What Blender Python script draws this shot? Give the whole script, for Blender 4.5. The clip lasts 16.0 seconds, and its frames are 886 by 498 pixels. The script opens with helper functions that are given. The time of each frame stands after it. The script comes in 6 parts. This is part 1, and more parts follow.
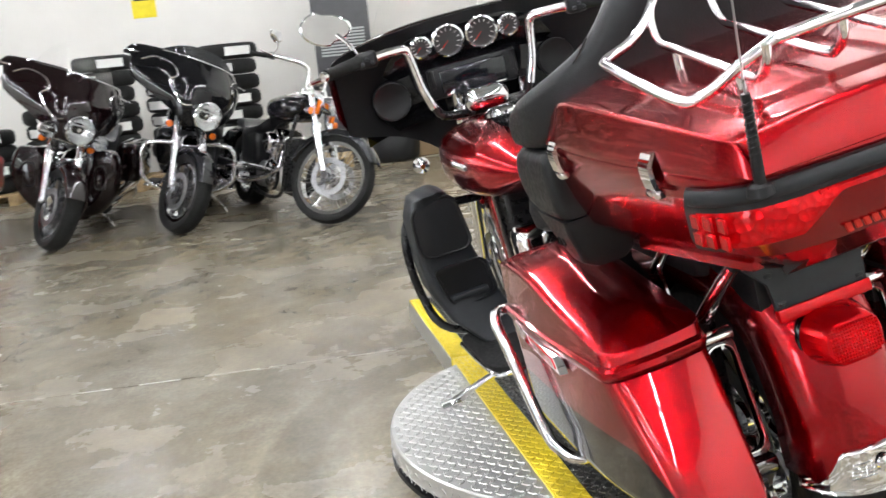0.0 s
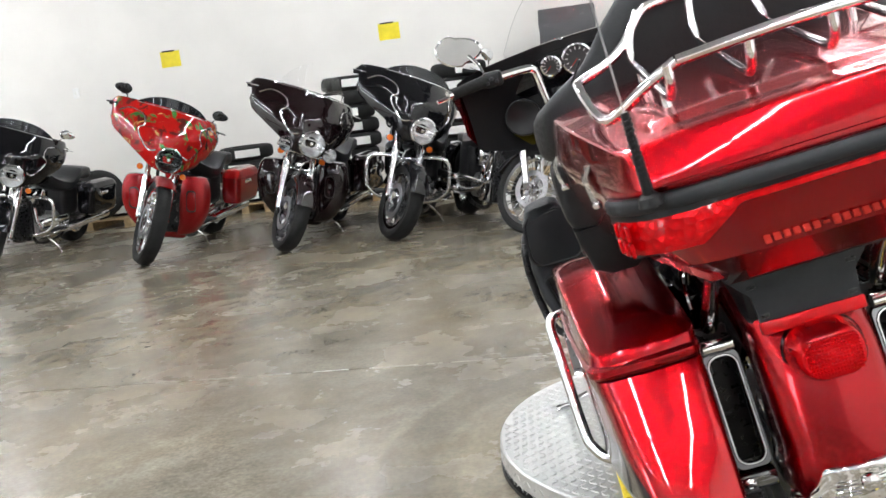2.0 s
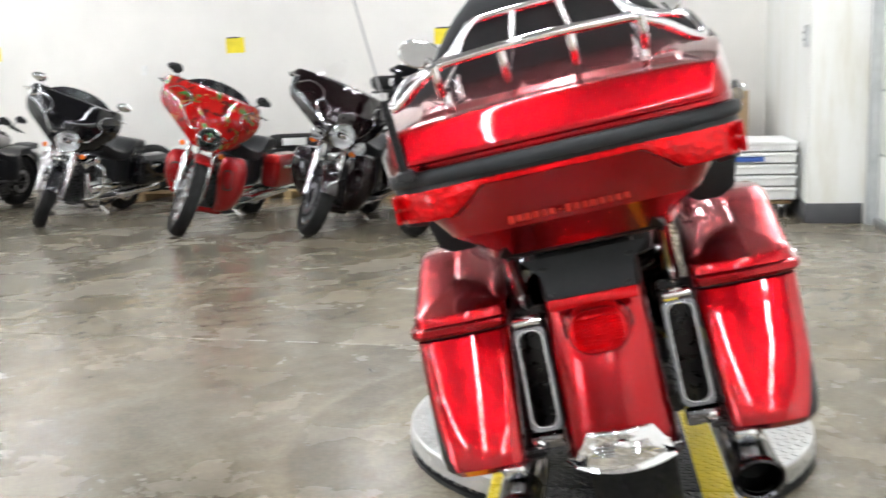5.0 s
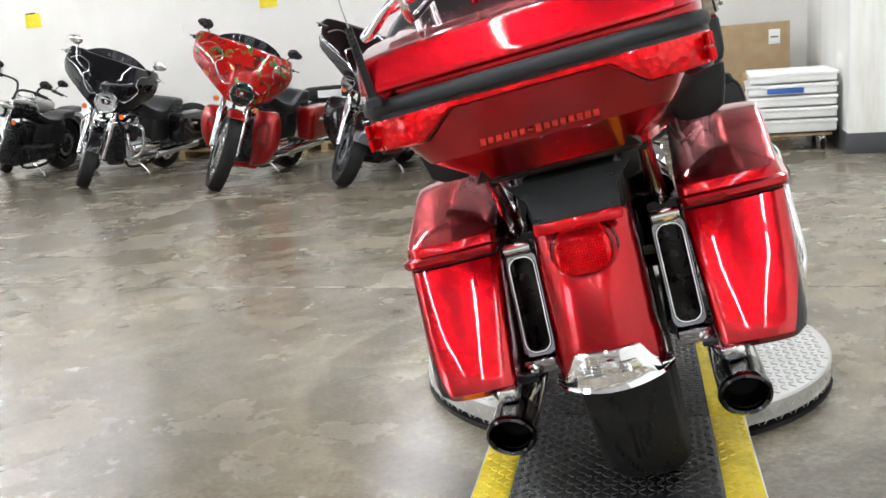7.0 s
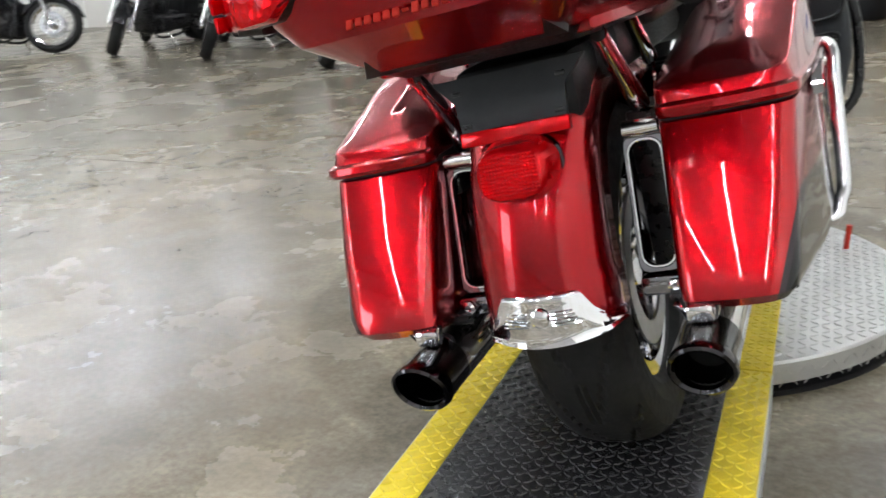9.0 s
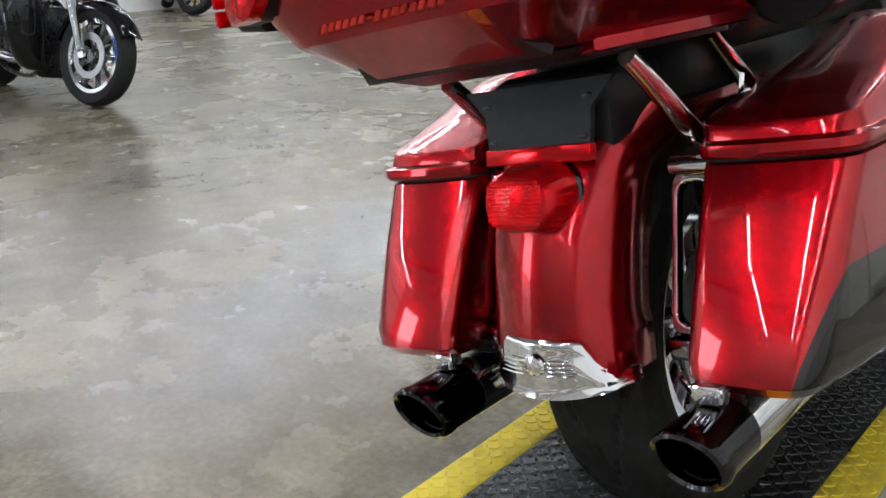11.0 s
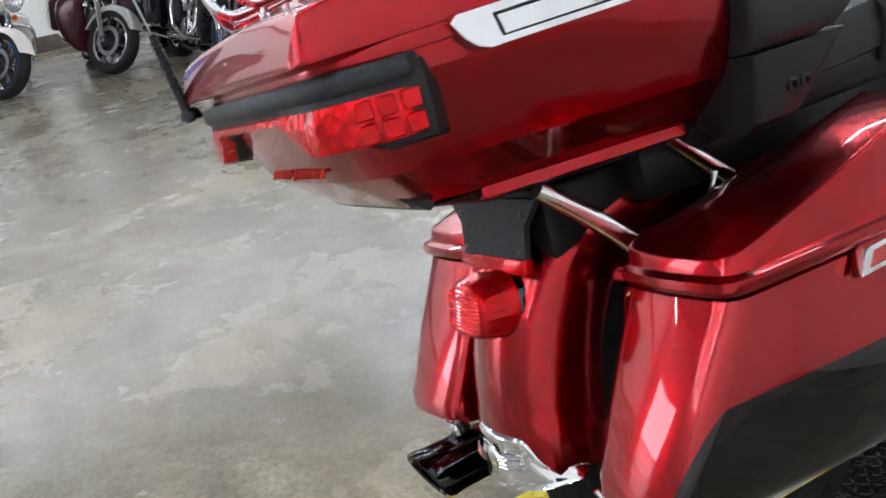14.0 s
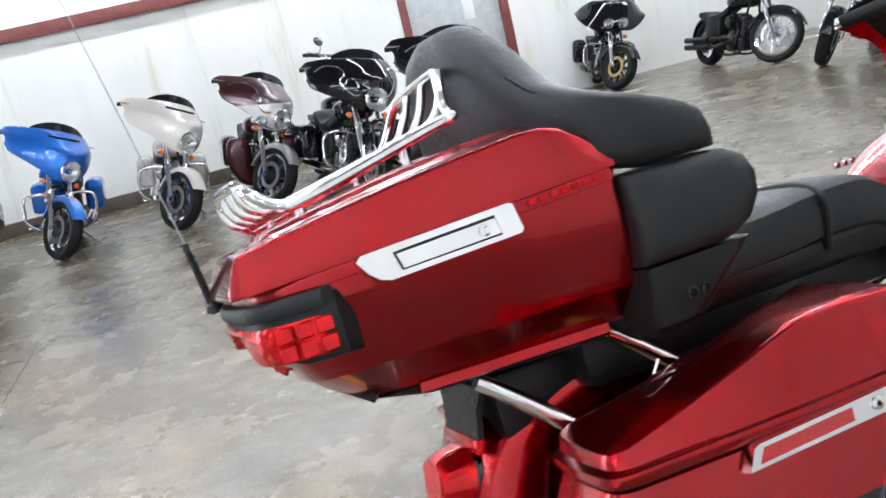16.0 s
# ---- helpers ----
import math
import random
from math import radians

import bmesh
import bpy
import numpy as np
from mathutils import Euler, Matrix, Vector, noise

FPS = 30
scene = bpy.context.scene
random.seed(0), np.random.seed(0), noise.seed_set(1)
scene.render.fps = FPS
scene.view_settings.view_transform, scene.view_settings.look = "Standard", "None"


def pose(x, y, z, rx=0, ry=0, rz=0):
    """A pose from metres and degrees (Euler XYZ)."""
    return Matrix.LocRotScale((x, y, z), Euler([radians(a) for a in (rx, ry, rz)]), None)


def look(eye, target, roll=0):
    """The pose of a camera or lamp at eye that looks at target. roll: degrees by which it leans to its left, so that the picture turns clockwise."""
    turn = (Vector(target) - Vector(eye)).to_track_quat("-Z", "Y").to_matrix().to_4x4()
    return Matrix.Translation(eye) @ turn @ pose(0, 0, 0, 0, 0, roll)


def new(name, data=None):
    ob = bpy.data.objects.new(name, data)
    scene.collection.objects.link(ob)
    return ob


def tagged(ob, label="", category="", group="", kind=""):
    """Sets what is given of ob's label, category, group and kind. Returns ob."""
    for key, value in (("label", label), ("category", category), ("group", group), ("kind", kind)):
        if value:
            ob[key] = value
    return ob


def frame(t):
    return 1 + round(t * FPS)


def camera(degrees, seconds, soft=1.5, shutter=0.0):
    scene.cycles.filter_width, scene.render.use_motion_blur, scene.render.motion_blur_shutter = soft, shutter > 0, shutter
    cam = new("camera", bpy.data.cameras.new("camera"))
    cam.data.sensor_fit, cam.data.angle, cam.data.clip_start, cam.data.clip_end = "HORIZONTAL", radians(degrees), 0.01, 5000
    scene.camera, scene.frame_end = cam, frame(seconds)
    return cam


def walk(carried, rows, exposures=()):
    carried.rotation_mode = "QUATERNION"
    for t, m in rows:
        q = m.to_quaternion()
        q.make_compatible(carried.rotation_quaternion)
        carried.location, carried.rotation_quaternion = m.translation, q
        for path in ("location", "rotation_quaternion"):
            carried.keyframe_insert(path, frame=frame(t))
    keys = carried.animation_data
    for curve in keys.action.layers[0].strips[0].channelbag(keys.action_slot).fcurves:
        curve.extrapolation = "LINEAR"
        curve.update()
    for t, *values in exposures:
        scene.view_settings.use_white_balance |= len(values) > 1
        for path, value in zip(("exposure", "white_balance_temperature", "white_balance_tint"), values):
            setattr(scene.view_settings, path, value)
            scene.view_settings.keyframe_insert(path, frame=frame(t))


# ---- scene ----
cam = camera(51.7, 16.0, shutter=0.4)
PATH = [
    (0, (0.047, 0.394, 1.236), (0.265, 2.333, 0.8), -5.8),
    (0.5, (0.159, 0.342, 1.241), (0.205, 2.292, 0.8), -5.1),
    (1, (0.247, 0.316, 1.236), (0.14, 2.259, 0.772), -7.2),
    (1.5, (0.38, 0.242, 1.22), (0.108, 2.182, 0.819), -7.8),
    (2, (0.5, 0.214, 1.203), (0.161, 2.155, 0.857), -7.0),
    (2.5, (0.567, 0.218, 1.181), (0.233, 2.163, 0.857), -6.0),
    (3, (0.643, 0.269, 1.163), (0.259, 2.205, 0.839), -6.0),
    (3.5, (0.746, 0.313, 1.143), (0.213, 2.207, 0.785), -6.0),
    (4, (0.831, 0.271, 1.141), (0.225, 2.135, 0.742), -4.1),
    (4.5, (0.92, 0.141, 1.153), (0.245, 1.99, 0.796), -3.0),
    (5, (0.989, 0.035, 1.139), (0.507, 1.95, 0.82), -2.0),
    (5.2, (1.017, -0.008, 1.134), (0.617, 1.925, 0.815), -2.0),
    (7.3, (1.145, 0.071, 1.08), (0.54, 1.926, 0.643), -4.9),
    (7.5, (1.174, 0.116, 1.072), (0.56, 1.966, 0.621), -4.9),
    (8, (1.263, 0.263, 1.066), (0.554, 2.061, 0.551), -4.0),
    (8.5, (1.321, 0.393, 1.061), (0.543, 2.138, 0.471), -3.7),
    (9, (1.386, 0.518, 1.035), (0.494, 2.19, 0.395), -4.0),
    (9.2, (1.421, 0.58, 1.035), (0.425, 2.19, 0.392), -4.8),
    (11.3, (1.655, 0.904, 1.056), (0.272, 2.177, 0.371), -2.2),
    (11.5, (1.658, 0.942, 1.05), (0.282, 2.209, 0.342), -2.3),
    (12, (1.713, 1.04, 1.049), (0.171, 2.096, 0.337), -4.4),
    (12.5, (1.802, 1.141, 1.091), (0.083, 1.921, 0.431), -4.2),
    (13, (1.886, 1.2, 1.145), (0.135, 1.939, 0.522), -3.6),
    (13.5, (1.949, 1.2, 1.227), (0.218, 1.933, 0.543), -8.5),
    (14, (1.97, 1.265, 1.288), (0.249, 1.957, 0.54), -10.2),
    (14.5, (2.046, 1.351, 1.338), (0.281, 1.992, 0.648), -13.0),
    (15, (2.159, 1.418, 1.369), (0.31, 1.902, 0.781), -14.6),
    (15.5, (2.207, 1.456, 1.396), (0.315, 1.858, 0.889), -14.5),
    (16, (2.228, 1.533, 1.403), (0.326, 1.952, 0.947), -13.5),
]
walk(cam, [(t, look(eye, target, roll)) for t, eye, target, roll in PATH], exposures=[(0.0, 0.3, 6500, 12), (2.0, 0.2, 6450, 12), (5.0, 0.25, 6450, 12), (8.5, 0.12, 6350, 12), (11.5, -0.35, 6150, 12), (13.5, -0.3, 6050, 12), (14.5, 0.05, 6000, 12), (15.2, 0.2, 6000, 12), (16.0, 0.0, 6050, 12)])

# ---- light ----
world = bpy.data.worlds.new("world")
scene.world = world
world.use_nodes = True
world.node_tree.nodes["Background"].inputs[0].default_value = (0.85, 0.93, 1.0, 1)
world.node_tree.nodes["Background"].inputs[1].default_value = 1.6
TUBE_POWER = 101.5

CX, CY, DISC_Z = 0.78, 3.03, 0.085      # turntable
ROOM_X0, ROOM_X1, ROOM_Y0, ROOM_Y1, ROOM_Z = -11.5, 2.62, -9.0, 12.2, 4.6

# daylight through the open goods door in the south wall
day = bpy.data.lights.new("doorway_daylight", "AREA")
day.shape, day.size, day.size_y, day.energy, day.color = "RECTANGLE", 3.3, 2.8, 190.0, (0.9, 0.96, 1.0)
day_ob = new("doorway_daylight", day)
day_ob.matrix_world = look((-8.4, ROOM_Y0 - 0.1, 1.5), (-8.4, 0.0, 1.5))


# ---- materials ----
def mat_base(name):
    m = bpy.data.materials.new(name)
    m.use_nodes = True
    return m, m.node_tree, m.node_tree.nodes["Principled BSDF"]


def ramp_node(nt, fac, stops):
    r = nt.nodes.new("ShaderNodeValToRGB")
    els = r.color_ramp.elements
    full = [(p, (*c, 1) if len(c) == 3 else c) for p, c in stops]
    els[0].position, els[0].color = full[0]
    els[-1].position, els[-1].color = full[-1]
    for p, c in full[1:-1]:
        els.new(p).color = c
    nt.links.new(fac, r.inputs[0])
    return r.outputs[0]


def noise_node(nt, scale, detail=4.0, rough=0.55, space="Object", stretch=(1, 1, 1), distort=0.0, turn=0.0):
    tc = nt.nodes.new("ShaderNodeTexCoord")
    mp = nt.nodes.new("ShaderNodeMapping")
    mp.inputs["Scale"].default_value = stretch
    if turn:
        tr = nt.nodes.new("ShaderNodeMapping")
        tr.inputs["Rotation"].default_value = (0, 0, radians(turn))
        nt.links.new(tc.outputs[space], tr.inputs[0])
        nt.links.new(tr.outputs[0], mp.inputs[0])
    else:
        nt.links.new(tc.outputs[space], mp.inputs[0])
    n = nt.nodes.new("ShaderNodeTexNoise")
    n.inputs["Scale"].default_value, n.inputs["Detail"].default_value = scale, detail
    n.inputs["Roughness"].default_value, n.inputs["Distortion"].default_value = rough, distort
    nt.links.new(mp.outputs[0], n.inputs["Vector"])
    return n.outputs["Fac"]


def bump_node(nt, height, strength, distance, bsdf):
    b = nt.nodes.new("ShaderNodeBump")
    b.inputs["Strength"].default_value, b.inputs["Distance"].default_value = strength, distance
    nt.links.new(height, b.inputs["Height"])
    nt.links.new(b.outputs[0], bsdf.inputs["Normal"])


def shade(c, k):
    return tuple(min(1.0, v * k) for v in c)


def surface(name, rgb, rough=0.5, metal=0.0, scale=8.0, vary=0.12, bump=0.0, bump_scale=120.0, rough_vary=0.08, coat=0.0, spec=0.5):
    """A plain surface with uneven tone at one scale, uneven gloss and a fine grain."""
    m, nt, b = mat_base(name)
    f = noise_node(nt, scale)
    nt.links.new(ramp_node(nt, f, [(0.3, shade(rgb, 1 - vary)), (0.7, shade(rgb, 1 + vary))]), b.inputs["Base Color"])
    g = noise_node(nt, scale * 6)
    lo, hi = max(0.02, rough - rough_vary), min(1, rough + rough_vary)
    nt.links.new(ramp_node(nt, g, [(0.35, (lo,) * 3), (0.65, (hi,) * 3)]), b.inputs["Roughness"])
    b.inputs["Metallic"].default_value = metal
    b.inputs["Specular IOR Level"].default_value = spec
    b.inputs["Coat Weight"].default_value, b.inputs["Coat Roughness"].default_value = coat, 0.03
    if bump:
        bump_node(nt, noise_node(nt, bump_scale, 3), bump, 0.002, b)
    return m


def paint(name, rgb, metal=0.35, rough=0.35, flake=0.25, spec=0.0, coat=1.5):
    """Clear-coated vehicle paint with fine flakes."""
    m, nt, b = mat_base(name)
    f = noise_node(nt, 900.0, 1.0)
    nt.links.new(ramp_node(nt, f, [(0.35, shade(rgb, 1 - flake)), (0.7, shade(rgb, 1 + flake))]), b.inputs["Base Color"])
    b.inputs["Metallic"].default_value, b.inputs["Roughness"].default_value = metal, rough
    b.inputs["Coat Weight"].default_value, b.inputs["Coat Roughness"].default_value = 1.0, 0.025
    b.inputs["Coat IOR"].default_value = coat
    b.inputs["Specular IOR Level"].default_value = spec
    return m


def glassy(name, rgb, rough=0.02, trans=1.0, ior=1.45):
    m, nt, b = mat_base(name)
    b.inputs["Base Color"].default_value = (*rgb, 1)
    b.inputs["Roughness"].default_value, b.inputs["IOR"].default_value = rough, ior
    b.inputs["Transmission Weight"].default_value = trans
    return m


def faceted_lens(name, rgb, scale, strength=0.7):
    """Moulded red plastic: clear gloss over small facets that catch the light."""
    m, nt, b = mat_base(name)
    tc = nt.nodes.new("ShaderNodeTexCoord")
    v = nt.nodes.new("ShaderNodeTexVoronoi")
    v.inputs["Scale"].default_value = scale
    nt.links.new(tc.outputs["Object"], v.inputs["Vector"])
    nt.links.new(ramp_node(nt, v.outputs["Distance"], [(0.05, shade(rgb, 1.1)), (0.6, shade(rgb, 0.8))]), b.inputs["Base Color"])
    b.inputs["Metallic"].default_value, b.inputs["Roughness"].default_value = 0.65, 0.13
    b.inputs["Specular IOR Level"].default_value = 0.0
    b.inputs["Coat Weight"].default_value, b.inputs["Coat Roughness"].default_value = 0.5, 0.015
    bump_node(nt, v.outputs["Distance"], strength, 0.004, b)
    return m


def glow(name, rgb, power):
    m, nt, b = mat_base(name)
    b.inputs["Base Color"].default_value = (*rgb, 1)
    b.inputs["Emission Color"].default_value = (*rgb, 1)
    b.inputs["Emission Strength"].default_value = power
    return m


def concrete():
    """Old sealed slab: mottled grey-brown, worn pale in places, with ragged darker patches and fine grit."""
    m, nt, b = mat_base("concrete_floor")
    big = noise_node(nt, 0.33, 3, 0.5)
    warm = noise_node(nt, 0.75, 4, 0.6)
    mid = noise_node(nt, 1.6, 8, 0.62)
    dark = noise_node(nt, 1.3, 4, 0.5, "Object", (0.8, 1.3, 1), 0.0, -50)
    pale = noise_node(nt, 1.8, 4, 0.5, "Object", (0.75, 1.35, 1), 0.0, -62)
    def ragged(f, k):
        e = noise_node(nt, 13.0, 6, 0.68)
        q = nt.nodes.new("ShaderNodeMath"); q.operation = "MULTIPLY_ADD"
        nt.links.new(e, q.inputs[0]); q.inputs[1].default_value = k
        nt.links.new(f, q.inputs[2])
        o = nt.nodes.new("ShaderNodeMath"); o.operation = "SUBTRACT"
        nt.links.new(q.outputs[0], o.inputs[0]); o.inputs[1].default_value = k / 2
        return o.outputs[0]
    dark, pale = ragged(dark, 0.28), ragged(pale, 0.38)
    mottle = noise_node(nt, 8.0, 7, 0.62, "Object", (0.95, 1.05, 1), 0.0, -55)
    grit = noise_node(nt, 55.0, 4, 0.65)
    layers = (
        (ramp_node(nt, mid, [(0.34, (0.82, 0.81, 0.79)), (0.5, (0.98, 0.98, 0.97)), (0.66, (1.16, 1.16, 1.17))]), 0.9),
        (ramp_node(nt, dark, [(0.44, (1.0, 1.0, 1.0)), (0.56, (0.84, 0.84, 0.84)), (0.72, (0.66, 0.66, 0.66))]), 0.9),
        (ramp_node(nt, pale, [(0.44, (0.96, 0.96, 0.96)), (0.58, (1.10, 1.10, 1.09)), (0.72, (1.34, 1.34, 1.32))]), 0.6),
        (ramp_node(nt, mottle, [(0.36, (0.78, 0.77, 0.75)), (0.5, (1.0, 1.0, 1.0)), (0.64, (1.24, 1.24, 1.25))]), 0.9),
        (ramp_node(nt, grit, [(0.32, (0.74, 0.74, 0.74)), (0.68, (1.24, 1.24, 1.24))]), 1.0),
    )
    # rings rubbed into the floor round the turntable
    tc = nt.nodes.new("ShaderNodeTexCoord")
    off = nt.nodes.new("ShaderNodeVectorMath"); off.operation = "SUBTRACT"
    off.inputs[1].default_value = (CX, CY, 0)
    nt.links.new(tc.outputs["Object"], off.inputs[0])
    ln = nt.nodes.new("ShaderNodeVectorMath"); ln.operation = "LENGTH"
    nt.links.new(off.outputs[0], ln.inputs[0])
    wob = nt.nodes.new("ShaderNodeMath"); wob.operation = "MULTIPLY_ADD"
    nt.links.new(mid, wob.inputs[0]); wob.inputs[1].default_value = 0.12
    nt.links.new(ln.outputs["Value"], wob.inputs[2])
    half = nt.nodes.new("ShaderNodeMath"); half.operation = "MULTIPLY"; half.inputs[1].default_value = 0.5
    nt.links.new(wob.outputs[0], half.inputs[0])
    rings = ramp_node(nt, half.outputs[0], [(0.36, (0.95, 0.95, 0.92)), (0.40, (1.12, 1.12, 1.08)), (0.425, (1.3, 1.3, 1.27)), (0.44, (1.05, 1.05, 1.02)), (0.465, (1.1, 1.1, 1.07)), (0.48, (0.76, 0.76, 0.75)), (0.555, (0.78, 0.78, 0.77)), (0.572, (1.22, 1.22, 1.21)), (0.60, (1.0, 1.0, 1.0))])
    out = ramp_node(nt, big, [(0.32, (0.164, 0.143, 0.104)), (0.68, (0.224, 0.200, 0.157))])
    tint = ramp_node(nt, warm, [(0.45, (1.0, 1.0, 1.0)), (0.62, (1.06, 1.0, 0.88)), (0.75, (1.15, 1.0, 0.76))])
    for c, f in layers + ((tint, 0.8), (rings, 0.8)):
        a = nt.nodes.new("ShaderNodeMix"); a.data_type, a.blend_type = "RGBA", "MULTIPLY"
        a.inputs[0].default_value = f
        nt.links.new(out, a.inputs[6]); nt.links.new(c, a.inputs[7])
        out = a.outputs[2]
    nt.links.new(out, b.inputs["Base Color"])
    nt.links.new(ramp_node(nt, mid, [(0.3, (0.17,) * 3), (0.7, (0.34,) * 3)]), b.inputs["Roughness"])
    b.inputs["Specular IOR Level"].default_value = 0.45
    bump_node(nt, mottle, 0.05, 0.003, b)
    return m


def custom_paint(name):
    """Orange-red clear-coated paint with sprayed green, dark and gold patches."""
    m, nt, b = mat_base(name)
    base = ramp_node(nt, noise_node(nt, 5.0, 3), [(0.35, (0.30, 0.005, 0.005)), (0.65, (0.36, 0.008, 0.006))])
    for scale, lo, rgb in ((6.0, 0.60, (0.03, 0.13, 0.03)), (8.0, 0.575, (0.09, 0.012, 0.01)), (10.0, 0.63, (0.42, 0.22, 0.08))):
        f = ramp_node(nt, noise_node(nt, scale, 3, 0.5, "Object", (1, 1.1, 0.9 + scale * 0.03), 0.7), [(lo, (0, 0, 0)), (lo + 0.05, (1, 1, 1))])
        a = nt.nodes.new("ShaderNodeMix"); a.data_type = "RGBA"
        nt.links.new(f, a.inputs[0]); nt.links.new(base, a.inputs[6])
        a.inputs[7].default_value = (*rgb, 1)
        base = a.outputs[2]
    nt.links.new(base, b.inputs["Base Color"])
    b.inputs["Roughness"].default_value = 0.35
    b.inputs["Specular IOR Level"].default_value = 0.0
    b.inputs["Coat Weight"].default_value, b.inputs["Coat Roughness"].default_value = 1.0, 0.03
    return m


def panelled_paint(name, upper, stripe, lower):
    """Candy paint with a black lower panel that sweeps down round the rear corner, edged by a dark grey stripe."""
    m, nt, b = mat_base(name)
    tc = nt.nodes.new("ShaderNodeTexCoord")
    sp = nt.nodes.new("ShaderNodeSeparateXYZ")
    nt.links.new(tc.outputs["Object"], sp.inputs[0])
    def calc(op, p, q, r=None):
        n = nt.nodes.new("ShaderNodeMath"); n.operation = op
        for i, v in enumerate((p, q, r)):
            if v is None:
                continue
            if isinstance(v, float):
                n.inputs[i].default_value = v
            else:
                nt.links.new(v, n.inputs[i])
        return n.outputs[0]
    side = calc("MULTIPLY_ADD", sp.outputs[2], -0.35, calc("ABSOLUTE", sp.outputs[0], 0.0))
    flake = ramp_node(nt, noise_node(nt, 900.0, 1.0), [(0.35, shade(upper, 0.9)), (0.7, shade(upper, 1.1))])
    col = flake
    for rgb, z, e in ((stripe, 0.509, 0.203), (lower, 0.497, 0.212)):
        f = calc("MULTIPLY", calc("LESS_THAN", sp.outputs[2], z), calc("GREATER_THAN", side, e))
        a = nt.nodes.new("ShaderNodeMix"); a.data_type = "RGBA"
        nt.links.new(f, a.inputs[0]); nt.links.new(col, a.inputs[6])
        a.inputs[7].default_value = (*rgb, 1)
        col = a.outputs[2]
    nt.links.new(col, b.inputs["Base Color"])
    b.inputs["Metallic"].default_value, b.inputs["Roughness"].default_value = 0.95, 0.25
    b.inputs["Coat Weight"].default_value, b.inputs["Coat Roughness"].default_value = 1.0, 0.025
    b.inputs["Coat IOR"].default_value = 1.5
    b.inputs["Specular IOR Level"].default_value = 0.0
    return m


def two_tone(name, upper, lower, z):
    """Clear-coated paint that changes colour at a height."""
    m, nt, b = mat_base(name)
    tc = nt.nodes.new("ShaderNodeTexCoord")
    sp = nt.nodes.new("ShaderNodeSeparateXYZ")
    nt.links.new(tc.outputs["Object"], sp.inputs[0])
    off = nt.nodes.new("ShaderNodeMath"); off.operation = "SUBTRACT"; off.inputs[1].default_value = z - 0.5
    nt.links.new(sp.outputs[2], off.inputs[0])
    nt.links.new(ramp_node(nt, off.outputs[0], [(0.498, lower), (0.502, upper)]), b.inputs["Base Color"])
    b.inputs["Metallic"].default_value, b.inputs["Roughness"].default_value = 0.4, 0.35
    b.inputs["Coat Weight"].default_value, b.inputs["Coat Roughness"].default_value = 1.0, 0.025
    return m


def stained_wall():
    """White panel with faint run-down stains and grime near the floor's splash height."""
    m, nt, b = mat_base("white_panel")
    runs = noise_node(nt, 2.2, 8, 0.65, "Object", (1, 1, 0.12))
    blot = noise_node(nt, 0.6, 6, 0.6)
    c1 = ramp_node(nt, runs, [(0.35, (0.83, 0.84, 0.83)), (0.58, (0.80, 0.80, 0.77)), (0.70, (0.66, 0.63, 0.54))])
    c2 = ramp_node(nt, blot, [(0.35, (1.0, 1.0, 1.0)), (0.7, (0.90, 0.90, 0.86))])
    a = nt.nodes.new("ShaderNodeMix"); a.data_type, a.blend_type = "RGBA", "MULTIPLY"
    a.inputs[0].default_value = 1.0
    nt.links.new(c1, a.inputs[6]); nt.links.new(c2, a.inputs[7])
    nt.links.new(a.outputs[2], b.inputs["Base Color"])
    b.inputs["Roughness"].default_value = 0.5
    bump_node(nt, noise_node(nt, 90, 3), 0.03, 0.002, b)
    return m


M = {}
M["concrete"] = concrete()
M["kick_brown"] = surface("dark_brown_timber", (0.085, 0.065, 0.048), 0.6, scale=6.0, vary=0.3)
M["disc_steel"] = surface("brushed_disc_steel", (0.36, 0.36, 0.37), 0.35, 1.0, 40, 0.1)
M["joint"] = surface("joint_filler", (0.20, 0.185, 0.16), 0.8, scale=7.0, vary=0.6)
M["sealant"] = surface("joint_sealant", (0.62, 0.60, 0.55), 0.6, scale=30.0, vary=0.3)
M["wall"] = surface("wall_paint", (0.80, 0.78, 0.74), 0.65, scale=1.2, vary=0.04, bump=0.08, bump_scale=90)
M["wall_white"] = stained_wall()
M["wall_grey"] = surface("grey_panel_wall", (0.38, 0.375, 0.36), 0.6, scale=1.5, vary=0.12)
M["wheel_alloy"] = surface("grey_cast_alloy", (0.16, 0.16, 0.17), 0.25, 1.0, 25, 0.1)
M["ceiling"] = surface("ceiling_sheet", (0.20, 0.20, 0.195), 0.7, scale=1.0, vary=0.06)
M["steel_dark"] = surface("painted_steel_dark", (0.06, 0.06, 0.065), 0.5)
M["maroon"] = surface("maroon_painted_steel", (0.16, 0.035, 0.03), 0.45, vary=0.15)
M["door_grey"] = surface("grey_door_paint", (0.45, 0.47, 0.47), 0.5)
M["chrome"] = surface("chrome", (0.86, 0.86, 0.88), 0.05, 1.0, 20, 0.03, rough_vary=0.03)
M["alu"] = surface("cast_aluminium", (0.62, 0.62, 0.62), 0.32, 1.0, 25, 0.1)
M["red"] = paint("candy_red_paint", (0.38, 0.0030, 0.008), 0.95, 0.25, 0.10, coat=1.39)
M["black_paint"] = paint("gloss_black_paint", (0.005, 0.005, 0.006), 0.0, 0.3, 0.05, coat=1.42)
M["plastic"] = surface("black_plastic", (0.008, 0.008, 0.009), 0.42, scale=30, spec=0.28, bump=0.15, bump_scale=400)
